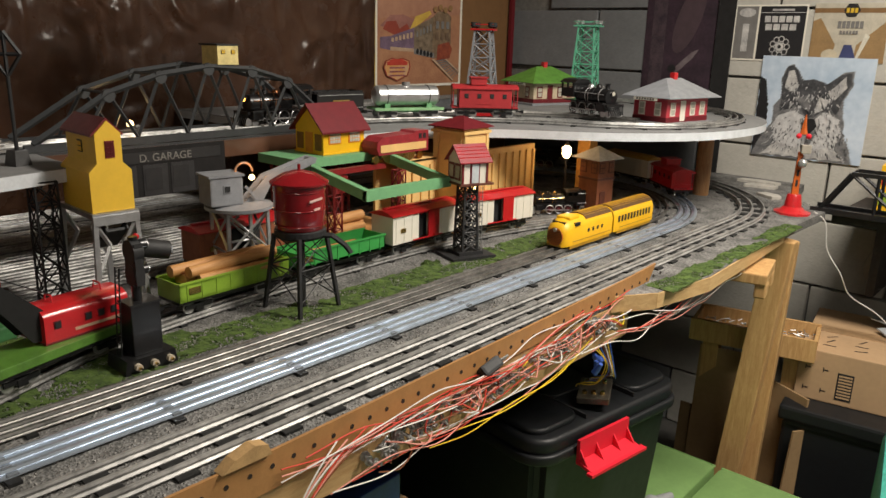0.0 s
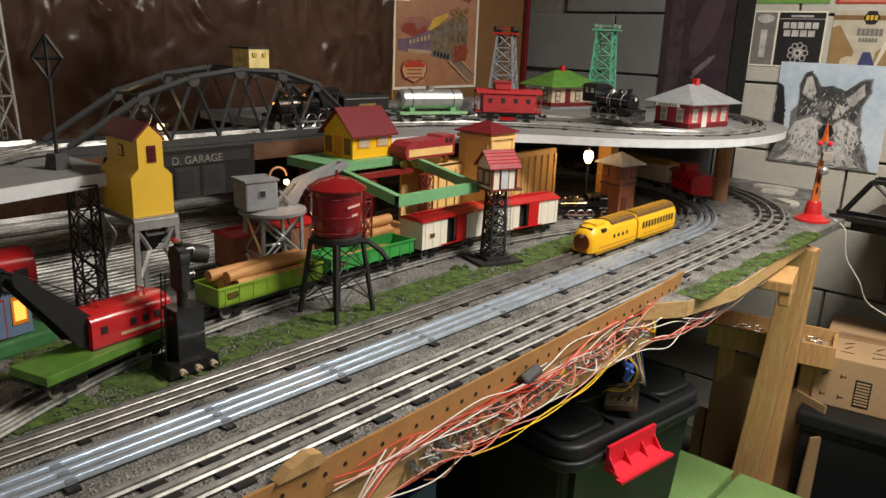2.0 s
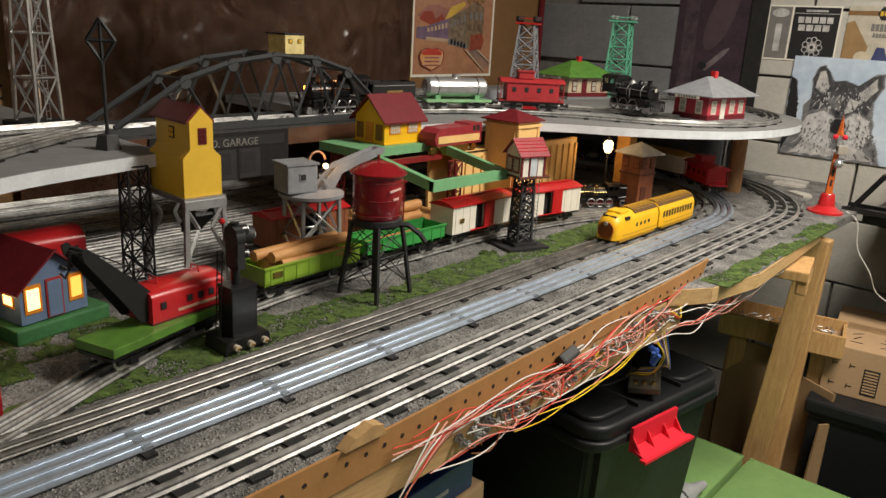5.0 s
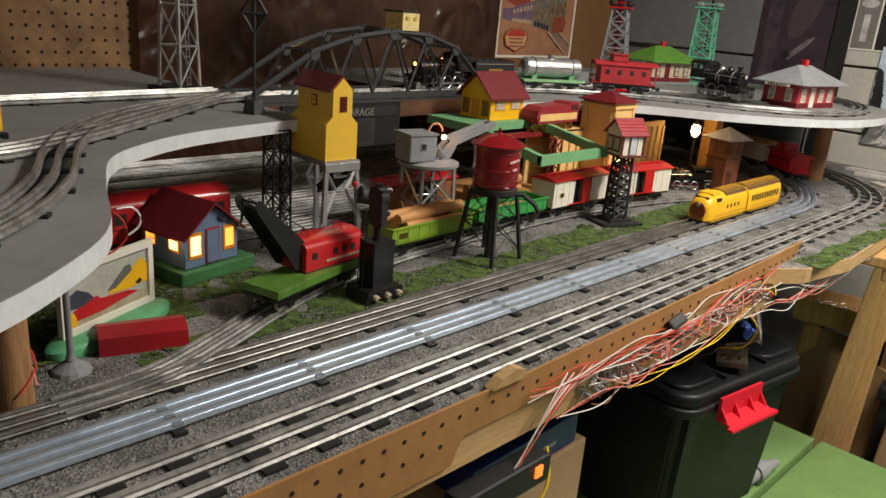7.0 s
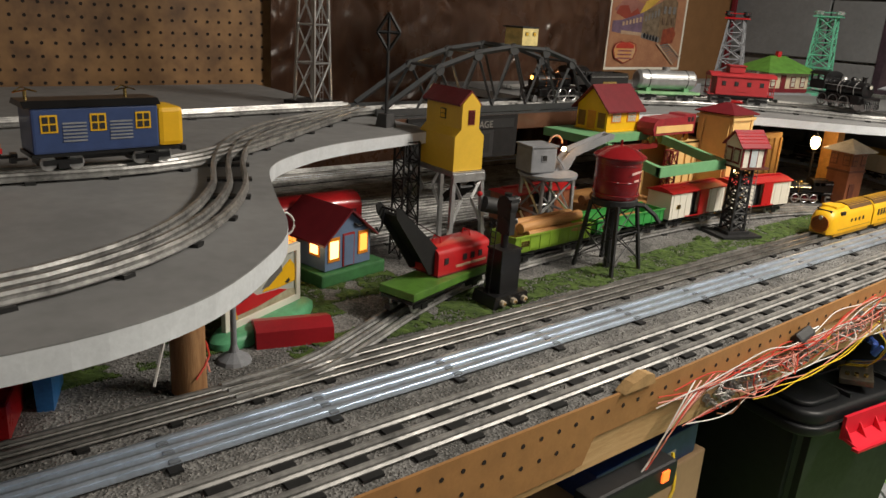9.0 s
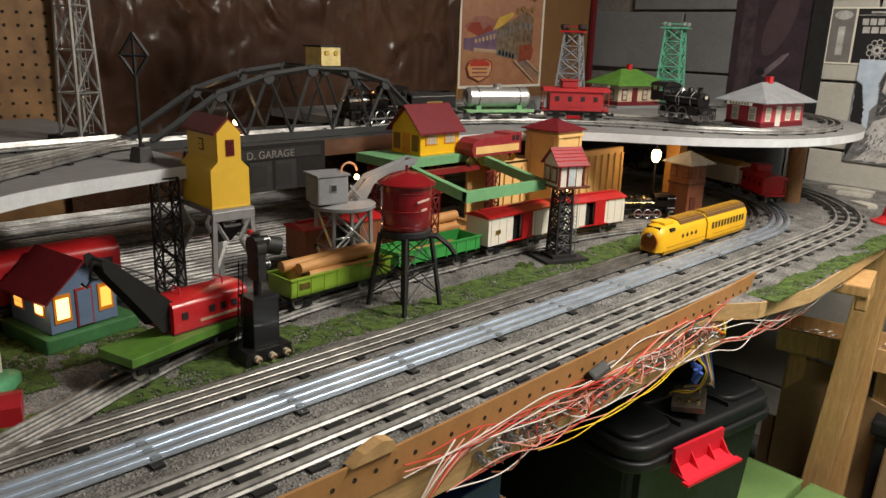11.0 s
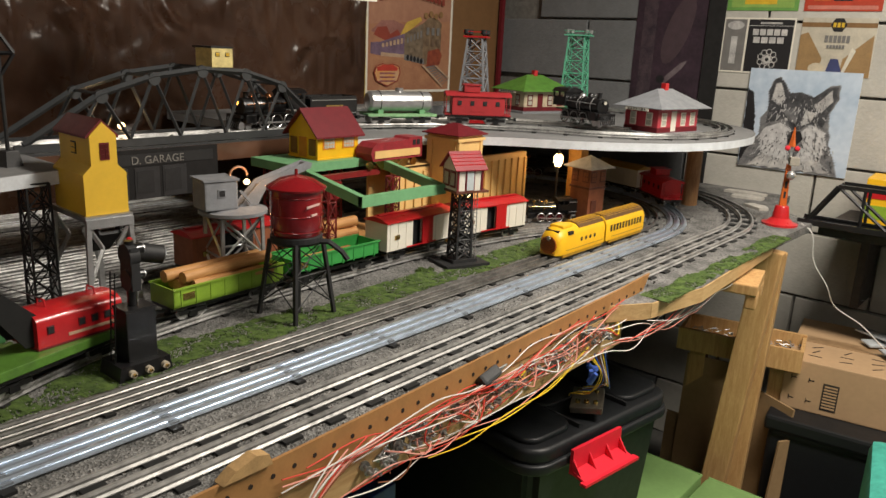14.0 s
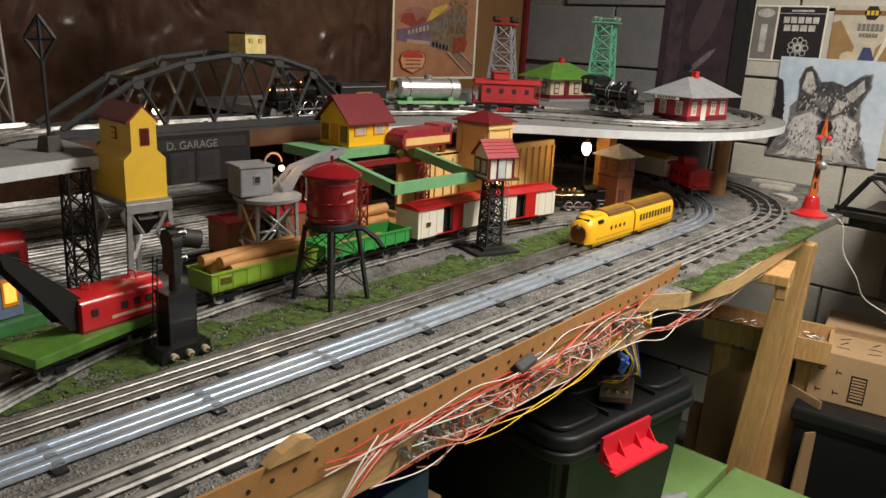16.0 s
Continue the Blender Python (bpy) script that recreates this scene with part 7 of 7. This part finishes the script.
# ---- tote and bench below the table ----
SEAT = 0.33
for i, (x0, x1) in enumerate(((-1.15, -0.551), (-0.545, 0.05))):
    cu_ = thing("bench_cushion", "green vinyl bench cushion with welted seam", "cushion", pose((x0 + x1) / 2, 1.17, SEAT - 0.12), group="green cushions")
    part("pad", one(add_box, (0, 0, 0.06), (x1 - x0, 0.98, 0.12), bevel=0.02), VINYL, cu_, smooth=True)
    part("welt", one(add_tube, [(-(x1 - x0) / 2 + 0.006, -0.485, 0.114), ((x1 - x0) / 2 - 0.006, -0.485, 0.114), ((x1 - x0) / 2 - 0.006, 0.485, 0.114), (-(x1 - x0) / 2 + 0.006, 0.485, 0.114)], 0.004), VINYL, cu_)
bn = thing("low_bench", "dark low bench frame under the cushions", "bench", pose(-0.55, 1.17, 0))
part("frame", boxes(((0, 0, 0.165), (1.16, 0.94, 0.088))), MATTEBLACK, bn)
for x in (-0.52, 0.52):
    for y in (-0.42, 0.42):
        part("leg", boxes(((x, y, 0.0605), (0.06, 0.06, 0.121))), MATTEBLACK, bn)
tt = thing("storage_tote", "black plastic storage tote with a red latch", "storage box", pose(-0.757, 1.135, SEAT, 0, 0, -8))
LT = 0.352
bm = bmesh.new()
lo = [bm.verts.new((sx * 0.185, sy * 0.165, 0.0)) for sx, sy in ((-1, -1), (1, -1), (1, 1), (-1, 1))]
hi = [bm.verts.new((sx * 0.205, sy * 0.185, LT - 0.035)) for sx, sy in ((-1, -1), (1, -1), (1, 1), (-1, 1))]
bm.faces.new(lo[::-1]), bm.faces.new(hi)
for i in range(4):
    bm.faces.new((lo[i], lo[(i + 1) % 4], hi[(i + 1) % 4], hi[i]))
bmesh.ops.bevel(bm, geom=bm.edges[:], offset=0.02, segments=3, affect="EDGES")
part("tub", bm, PLASTIC, tt, smooth=True)


def rounded(hx, hy, r, n=6):
    return [(sx * (hx - r) + r * cos(a0 + k * pi / 2 / n), sy * (hy - r) + r * sin(a0 + k * pi / 2 / n)) for sx, sy, a0 in ((1, 1, 0), (-1, 1, pi / 2), (-1, -1, pi), (1, -1, 1.5 * pi)) for k in range(n + 1)]


def soft_slab(hx, hy, r, z0, z1, bevel):
    bm = bmesh.new()
    add_prism(bm, rounded(hx, hy, r), "z", z0, z1)
    es = [e for e in bm.edges if abs(e.verts[0].co.z - e.verts[1].co.z) < 1e-6]
    bmesh.ops.bevel(bm, geom=es, offset=bevel, segments=3, affect="EDGES", profile=0.5)
    return bm


lid = part("lid", soft_slab(0.215, 0.198, 0.045, LT - 0.030, LT - 0.002, 0.008), PLASTIC, tt, smooth=True)
part("lid_skirt", soft_slab(0.220, 0.203, 0.048, LT - 0.046, LT - 0.028, 0.004), PLASTIC, lid, smooth=True)
for y0_, y1_ in ((-0.185, -0.070), (0.070, 0.185)):
    bm = soft_slab(0.165, (y1_ - y0_) / 2, 0.03, LT - 0.004, LT + 0.008, 0.005)
    bmesh.ops.translate(bm, verts=bm.verts, vec=(0.030, (y0_ + y1_) / 2, 0))
    part("lid_ridge", bm, PLASTIC, lid, smooth=True)
part("lid_panel", soft_slab(0.120, 0.060, 0.02, LT - 0.004, LT + 0.003, 0.003), PLASTIC, lid, smooth=True)
for y in (-0.066, 0.066):
    part("lid_seam", boxes(((0.150, y, LT + 0.002), (0.10, 0.004, 0.008))), MATTEBLACK, lid)
q = -0.050
bm = boxes(((0.226, q, LT - 0.036), (0.006, 0.130, 0.044)), ((0.258, q, LT - 0.060), (0.012, 0.146, 0.005)))
add_prism(bm, [(0.228, LT - 0.056), (0.258, LT - 0.0625), (0.258, LT - 0.0575), (0.228, LT - 0.050)], "y", q - 0.066, q + 0.066)
for e in (-0.064, -0.023, 0.023, 0.060):
    add_prism(bm, [(0.228, LT - 0.053), (0.250, LT - 0.059), (0.228, LT - 0.030)], "y", q + e, q + e + 0.003)
part("latch", bm, REDPL, tt, "red plastic latch")
jb = thing("switch_plate", "metal junction plate with loose wires on the tote lid", "electrical part", pose(-0.590, 1.105, SEAT + LT + 0.0075, 4, -6, 25))
part("plate", one(add_box, (0, 0, 0.012), (0.055, 0.075, 0.012), bevel=0.002), mat("old_metal", (0.22, 0.19, 0.15), 0.4, 0.8, amount=0.4), jb)
for i in range(6):
    part("terminal", cyls(((-0.015 + 0.015 * (i % 3), -0.02 + 0.04 * (i // 3), 0.018), (-0.015 + 0.015 * (i % 3), -0.02 + 0.04 * (i // 3), 0.023), 0.004)), BRASS, jb)
nz = thing("hose_nozzle", "grey plastic hose end lying on the green cushion", "hose", pose(-0.575, 1.33, SEAT + 0.0235))
hose = mat("hose_grey", (0.34, 0.35, 0.36), 0.4, amount=0.2)
part("tube", cyls(((-0.012, -0.15, 0), (0.0, 0.0, 0), 0.017), n=16), hose, nz, smooth=True)
part("collar", cyls(((0.0, 0.0, 0), (0.003, 0.035, 0), 0.023), n=16), hose, nz, smooth=True)
part("tip", cyls(((0.003, 0.035, 0), (0.011, 0.10, -0.006), 0.018, 0.009), n=16), hose, nz, smooth=True)
# cartons further along under the table
c1 = thing("cardboard_carton", "brown cardboard carton standing under the table", "box", pose(-0.79, 0.50, 0, 0, 0, 3))
part("box", one(add_box, (0, 0, 0.338), (0.36, 0.34, 0.676), bevel=0.004), KRAFT, c1)
part("bar", boxes(((0.1805, 0.06, 0.55), (0.001, 0.14, 0.012))), mat("print_red", (0.4, 0.08, 0.04), 0.6), c1)
c2 = thing("blue_carton", "blue cardboard box with pale print under the table", "box", pose(-0.77, 0.53, 0.6765, 0, 0, 2))
part("box", one(add_box, (0, 0, 0.025), (0.30, 0.24, 0.05), bevel=0.002), mat("carton_blue", (0.012, 0.035, 0.17), 0.4), c2)
for i in range(3):
    part("bar", boxes(((0.1505, -0.06 + 0.05 * i, 0.036 - 0.008 * i), (0.001, 0.05, 0.006))), PALE, c2)
c3 = thing("plastic_tub", "clear grey plastic container near the table front", "container", pose(-0.66, 0.27, 0.0, 0, 0, 5))
part("tub", one(add_box, (0, 0, 0.27), (0.24, 0.30, 0.54), bevel=0.02), mat("cloudy_plastic", (0.42, 0.45, 0.50), 0.3, amount=0.15), c3, smooth=True)
tq = thing("turquoise_bin", "turquoise plastic bin at the edge of the aisle", "bin", pose(-0.02, 1.43, 0, 0, 0, 10))
part("bin", one(add_box, (0, 0, 0.28), (0.34, 0.5, 0.56), bevel=0.02), mat("turquoise", (0.07, 0.42, 0.33), 0.4), tq, smooth=True)

# ---- wires and terminals on the table's front ----
rnd = random.Random(11)
term = thing("terminal_strip", "row of steel terminal bolts below the pegboard strip", "electrical part", pose(0, 0, 0))
me = mesh_of("bolt", cyls(((0, 0, 0), (0.019, 0, 0), 0.0021), ((0.010, 0, 0), (0.0125, 0, 0), 0.0052), ((0.001, 0, 0), (0.003, 0, 0), 0.0062), n=10), STEEL)
for i in range(64):
    o = new("bolt", me)
    o.parent = term
    y = rnd.uniform(0.50, 1.04)
    o.matrix_world = pose(-0.5445, y, TOP - 0.040 + (y - 0.5) * 0.04 - rnd.uniform(0, 0.024), 0, rnd.uniform(-12, 25), rnd.uniform(-30, 30))
plug = thing("black_plug", "black plastic plug hanging among the wires", "electrical part", pose(-0.532, 0.72, TOP - 0.012, 20, 40, 10))
part("body", one(add_box, (0, 0, 0), (0.016, 0.034, 0.017), bevel=0.004), MATTEBLACK, plug)
part("prong", cyls(((0, 0.016, 0.003), (0.002, 0.030, 0.006), 0.0016), ((0, 0.016, -0.003), (0.002, 0.030, -0.004), 0.0016)), STEEL, plug)
sock = thing("black_socket", "black power strip with a lit orange switch", "electrical part", pose(-0.552, 0.36, TOP - 0.118, 0, 0, 0))
part("body", one(add_box, (0.02, 0, 0), (0.03, 0.15, 0.035), bevel=0.004), PLASTIC, sock)
part("switch", boxes(((0.036, 0.05, 0.004), (0.003, 0.012, 0.014))), glow("orange_switch", (1, 0.15, 0.02), 2.0), sock)


def wire(col, pts, r=0.00095, label=""):
    o = solid("wire", one(add_tube, spline(pts, 0.012), r, 5), WIRES[col], label or "loose thin " + col + " insulated wire along the table front", "wire", group="layout wiring", smooth=True)
    return o


def run(col, y0, y1, z0, z1, sag, x=-0.536, r=0.00085):
    n = max(4, int((y1 - y0) / 0.07))
    pts = []
    for i in range(n + 1):
        f = i / n
        pts.append((x + rnd.uniform(-0.003, 0.014) * (1 if 0 < i < n else 0.3), y0 + (y1 - y0) * f, z0 + (z1 - z0) * f - sag * sin(pi * f) + rnd.uniform(-0.010, 0.010)))
    wire(col, pts, r)


for i in range(10):
    run(("white", "red", "white", "pink", "red", "pink", "white", "red", "pink", "red")[i], 0.40 + 0.03 * (i % 4), 0.90 + 0.045 * (i % 7), TOP - 0.022 - 0.003 * (i % 4), TOP + 0.006 - 0.008 * (i % 4), 0.004 + 0.004 * (i % 3))
for i in range(6):
    run(("pink", "red", "white", "pink", "brown", "white", "pink", "red", "white")[i], 0.46 + 0.03 * (i % 5), 0.86 + 0.04 * (i % 6), TOP - 0.066 + 0.005 * (i % 5), TOP - 0.030 - 0.006 * (i % 4), 0.010 + 0.003 * (i % 4), x=-0.534)
for i in range(8):
    run(("white", "pink", "white", "red", "white", "pink", "pink", "white")[i], 0.90 + 0.03 * i, 1.30 + 0.035 * i, TOP - 0.044 + 0.004 * (i % 5), TOP - 0.014 - 0.003 * (i % 3), 0.020 + 0.005 * (i % 3), x=-0.512 + 0.003 * (i % 4))
for i in range(2):
    run("yellow", 0.60 + 0.05 * i, 0.93 + 0.03 * i, TOP - 0.080 + 0.005 * i, TOP - 0.046, 0.010 + 0.005 * (i % 2), x=-0.528)
# knots of wire about the terminals
for k in range(16):
    y = 0.56 + 0.44 * (k / 15) + rnd.uniform(-0.02, 0.02)
    z = TOP - 0.062 + (y - 0.5) * 0.07 + rnd.uniform(-0.008, 0.014)
    r_, a_ = rnd.uniform(0.006, 0.016), rnd.uniform(0, 6)
    wire(rnd.choice(("red", "pink", "pink", "white", "red", "yellow", "brown")), [(-0.530 + 0.006 * sin(q_ * 1.3), y + r_ * 1.6 * cos(a_ + q_ * 1.2) + 0.004 * q_, z + r_ * sin(a_ + q_ * 1.2)) for q_ in range(6)])
for i in range(6):
    wire(("white", "pink", "white", "red", "pink", "brown")[i], [(-0.535, 0.47 + 0.014 * i, TOP - 0.014 - 0.004 * (i % 3)), (-0.527, 0.435 + 0.007 * i, TOP - 0.034), (-0.525, 0.39 + 0.003 * i, TOP - 0.085 + 0.004 * (i % 3)), (-0.53, 0.335 + 0.005 * ((i * 2) % 5), TOP - 0.15), (-0.54, 0.29 + 0.010 * ((i * 3) % 5), TOP - 0.24)])
wire("yellow", [(-0.53, 0.44, TOP - 0.10), (-0.515, 0.43, TOP - 0.14), (-0.52, 0.40, TOP - 0.18), (-0.53, 0.36, TOP - 0.25)], 0.0022)
for i in range(12):
    y = rnd.uniform(0.48, 1.02)
    z = TOP - 0.045 + (y - 0.5) * 0.04
    a = rnd.uniform(0.01, 0.03)
    wire(rnd.choice(("red", "pink", "white", "pink", "red", "brown", "yellow")), [(-0.536, y, z), (-0.522, y + a * 0.6, z + rnd.uniform(-0.01, 0.02)), (-0.516, y + a * 1.6, z - a * 0.5), (-0.528, y + a * 2.4, z + rnd.uniform(-0.02, 0.015)), (-0.537, y + a * 2.7, z - 0.01)])
for i in range(7):
    wire(("yellow", "yellow", "blue", "brown", "white", "yellow", "blue")[i], [(-0.532, 0.98 + 0.008 * i, TOP - 0.062), (-0.520, 1.0 + 0.006 * i, TOP - 0.09 - 0.006 * i), (-0.545, 1.02 + 0.01 * i, TOP - 0.14), (-0.60 + 0.004 * i, 1.06 + 0.012 * i, SEAT + LT + 0.045), (-0.615, 1.08 + 0.01 * i, SEAT + LT + 0.028)])
for i in range(4):
    n_ = thing("wire_nut", "blue twist-on wire connector", "wire connector", pose(-0.53 - 0.008 * i, 0.985 + 0.022 * i, TOP - 0.105 - 0.006 * (i % 2), 20 * i, 30 - 25 * i, 0), group="blue wire connectors")
    part("cap", cyls(((0, 0, 0), (0, 0, 0.020), 0.0055, 0.0035), n=10), WIRES["blue"], n_)
wire("white", [(-0.512, 1.975, TOP + 0.004), (-0.485, 1.985, TOP - 0.02), (-0.475, 2.0, TOP - 0.09), (-0.44, 2.02, TOP - 0.15), (-0.42, 2.06, TOP - 0.21), (-0.36, 2.09, TOP - 0.25), (-0.30, 2.10, TOP - 0.30)], 0.0016, "long white wire trailing down from the crossing signal")
wire("grey", [(-0.43, 2.34, TOP - 0.12), (-0.45, 2.3, TOP - 0.20), (-0.40, 2.28, TOP - 0.24), (-0.30, 2.3, TOP - 0.16), (-0.22, 2.34, TOP - 0.10)], 0.001, "thin grey wire hanging against the block wall")
wire("white", [(-0.775, -0.045, TOP + 0.16), (-0.768, -0.06, TOP + 0.12), (-0.775, -0.075, TOP + 0.07), (-0.765, -0.09, TOP + 0.03)], 0.0014, "white wire hanging by the wooden post")
for i in range(3):
    wire(("red", "pink", "brown")[i], [(-0.797 + 0.021 * cos(k * 1.1 + i), -0.045 + 0.021 * sin(k * 1.1 + i), TOP + 0.02 + 0.018 * k) for k in range(9)], 0.0011, "thin wire wound round the wooden post")
wire("white", [(-0.885, 0.095, 1.05), (-0.885, 0.111, 1.05), (-0.885, 0.12, 1.039), (-0.885, 0.118, 1.027), (-0.885, 0.106, 1.019)], 0.0013, "white wire looped over the edge of the upper deck")
wire("red", [(-0.885, 0.091, 1.047), (-0.885, 0.101, 1.036), (-0.885, 0.104, 1.016), (-0.885, 0.087, 1.002), (-0.885, 0.066, 0.998)], 0.0011, "red wire hanging from the edge of the upper deck")
chip = thing("wood_chip", "broken scrap of pale hardboard on the strip", "scrap", pose(-0.548, 0.365, TOP + 0.004, 0, 0, 0))
part("scrap", one(add_prism, [(-0.028, 0.0005), (0.026, 0.0005), (0.022, 0.012), (0.008, 0.016), (-0.014, 0.010)], "x", -0.002, 0.012), mat("raw_board", (0.50, 0.31, 0.13), 0.8), chip)

# ---- scatter: grass, bushes and loose ballast ----


def clump_mesh(name, pts, size, material, parent, label, seed):
    r = np.random.RandomState(seed)
    vs, fs = [], []
    for x, y, z in pts:
        s = size * r.uniform(0.5, 1.4)
        a = r.uniform(0, 2 * pi)
        k = len(vs)
        h = s * r.uniform(0.4, 1.2)
        for j in range(3):
            b = a + j * 2.094
            vs.append((x + s * cos(b), y + s * sin(b), z - 0.0003))
        vs.append((x + s * r.uniform(-0.5, 0.5), y + s * r.uniform(-0.5, 0.5), z + h))
        fs += [(k, k + 1, k + 3), (k + 1, k + 2, k + 3), (k + 2, k, k + 3)]
    me = bpy.data.meshes.new(name)
    me.from_pydata(vs, [], fs)
    me.materials.append(material)
    ob = new(name, me)
    ob.parent = parent
    return tagged(ob, label, "", "", "stuff")


def in_grass(x, y):
    n = noise.noise((x * 14, y * 9, 0.3)) + 0.5 * noise.noise((x * 45, y * 40, 2.0))
    if -0.890 < x < -0.790 and 0.08 < y < 1.45:
        lo = -0.793 - 0.015 * noise.noise((y * 7, 1, 1))
        hi = -0.885 + (0.02 if y > 0.5 else 0.055 * max(0, 1 - (y - 0.1) / 0.35))
        return hi < x < lo and n > -0.42
    if -1.12 < x < -0.86 and -0.25 < y < 0.34:
        return n > -0.45 and not (x > -0.93 and y > 0.2)
    if -0.535 < x < -0.484 and 1.14 < y < 1.80:
        return n > -0.25 and x > -0.525 - 0.02 * noise.noise((y * 9, 4, 1))
    if -1.2 < x < -0.95 and 0.85 < y < 1.2:
        return n > 0.1
    return False


rs = np.random.RandomState(5)
pts = []
while len(pts) < 80000:
    x, y = rs.uniform(-1.2, -0.48), rs.uniform(-0.25, 1.85)
    if in_grass(x, y):
        pts.append((x, y, TOP))
grass = thing("grass_scatter", "coarse green scatter grass glued on the ballast", "grass", pose(0, 0, 0), kind="stuff")
clump_mesh("tufts", pts, 0.0016, GRASSM, grass, "", 6)
# the thin felt of scatter under the tufts
step = 0.005
vs, fs, at = [], [], {}


def felt_vertex(i, j):
    if (i, j) not in at:
        at[(i, j)] = len(vs)
        vs.append((-1.2 + i * step + rs.uniform(-0.0018, 0.0018), -0.25 + j * step + rs.uniform(-0.0018, 0.0018), TOP + rs.uniform(0.0004, 0.0022)))
    return at[(i, j)]


for i in range(144):
    for j in range(420):
        fx, fy = -1.2 + (i + 0.5) * step, -0.25 + (j + 0.5) * step
        if in_grass(fx, fy) and noise.noise((fx * 30, fy * 24, 5.0)) + 0.6 * noise.noise((fx * 90, fy * 80, 1.0)) > -0.16:
            fs.append((felt_vertex(i, j), felt_vertex(i + 1, j), felt_vertex(i + 1, j + 1), felt_vertex(i, j + 1)))
me = bpy.data.meshes.new("felt")
me.from_pydata(vs, [], fs)
me.materials.append(GRASSM)
felt = new("felt", me)
felt.parent = grass
tagged(felt, "", "", "", "stuff")
stones = []
while len(stones) < 36000:
    x, y = rs.uniform(-1.0, -0.55), rs.uniform(-0.3, 2.1)
    if rs.rand() < (1.0 if x > -0.66 else 0.55):
        stones.append((x, y, TOP))
gravel = thing("loose_ballast", "loose grey ballast grit between the rails", "gravel", pose(0, 0, 0), kind="stuff")
clump_mesh("grit", stones, 0.0017, mat("grit", (0.34, 0.33, 0.31), 0.95, c2=(0.07, 0.066, 0.062), scale=260), gravel, "", 7)
for x, y, s in ((-0.868, 0.965, 0.010), (-0.862, 0.985, 0.007), (-1.02, 1.10, 0.02), (-1.03, 1.16, 0.018)):
    bs = thing("bush", "small dark green lichen bush on the ballast", "bush", pose(x, y, TOP), group="lichen bushes")
    q = []
    for _ in range(160):
        v = Vector(rs.normal(size=3)).normalized() * s * rs.uniform(0.5, 1.0)
        q.append((v.x, v.y, abs(v.z) * 0.8))
    clump_mesh("leaf_clumps", q, s * 0.22, GRASSM, bs, "", 9)

for x, y, w, a in ((-0.73, 2.23, 0.09, 12), (-0.66, 2.10, 0.07, -30), (-0.76, 2.30, 0.12, 4)):
    sc = thing("plaster_scrap", "flat pale scrap of plaster on the table's corner", "scrap", pose(x, y, TOP, 0, 0, a), group="pale scraps by the wall")
    part("piece", one(add_prism, [(-w / 2, -0.016), (w * 0.42, -0.02), (w / 2, 0.006), (w * 0.1, 0.022), (-w * 0.45, 0.014)], "z", 0.0005, 0.008), mat("plaster", (0.52, 0.49, 0.44), 0.9, bump=0.2), sc)

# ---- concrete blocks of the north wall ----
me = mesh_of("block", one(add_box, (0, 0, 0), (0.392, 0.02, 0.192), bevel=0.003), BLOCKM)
# blocks west of x = -1.1 take the darker grey
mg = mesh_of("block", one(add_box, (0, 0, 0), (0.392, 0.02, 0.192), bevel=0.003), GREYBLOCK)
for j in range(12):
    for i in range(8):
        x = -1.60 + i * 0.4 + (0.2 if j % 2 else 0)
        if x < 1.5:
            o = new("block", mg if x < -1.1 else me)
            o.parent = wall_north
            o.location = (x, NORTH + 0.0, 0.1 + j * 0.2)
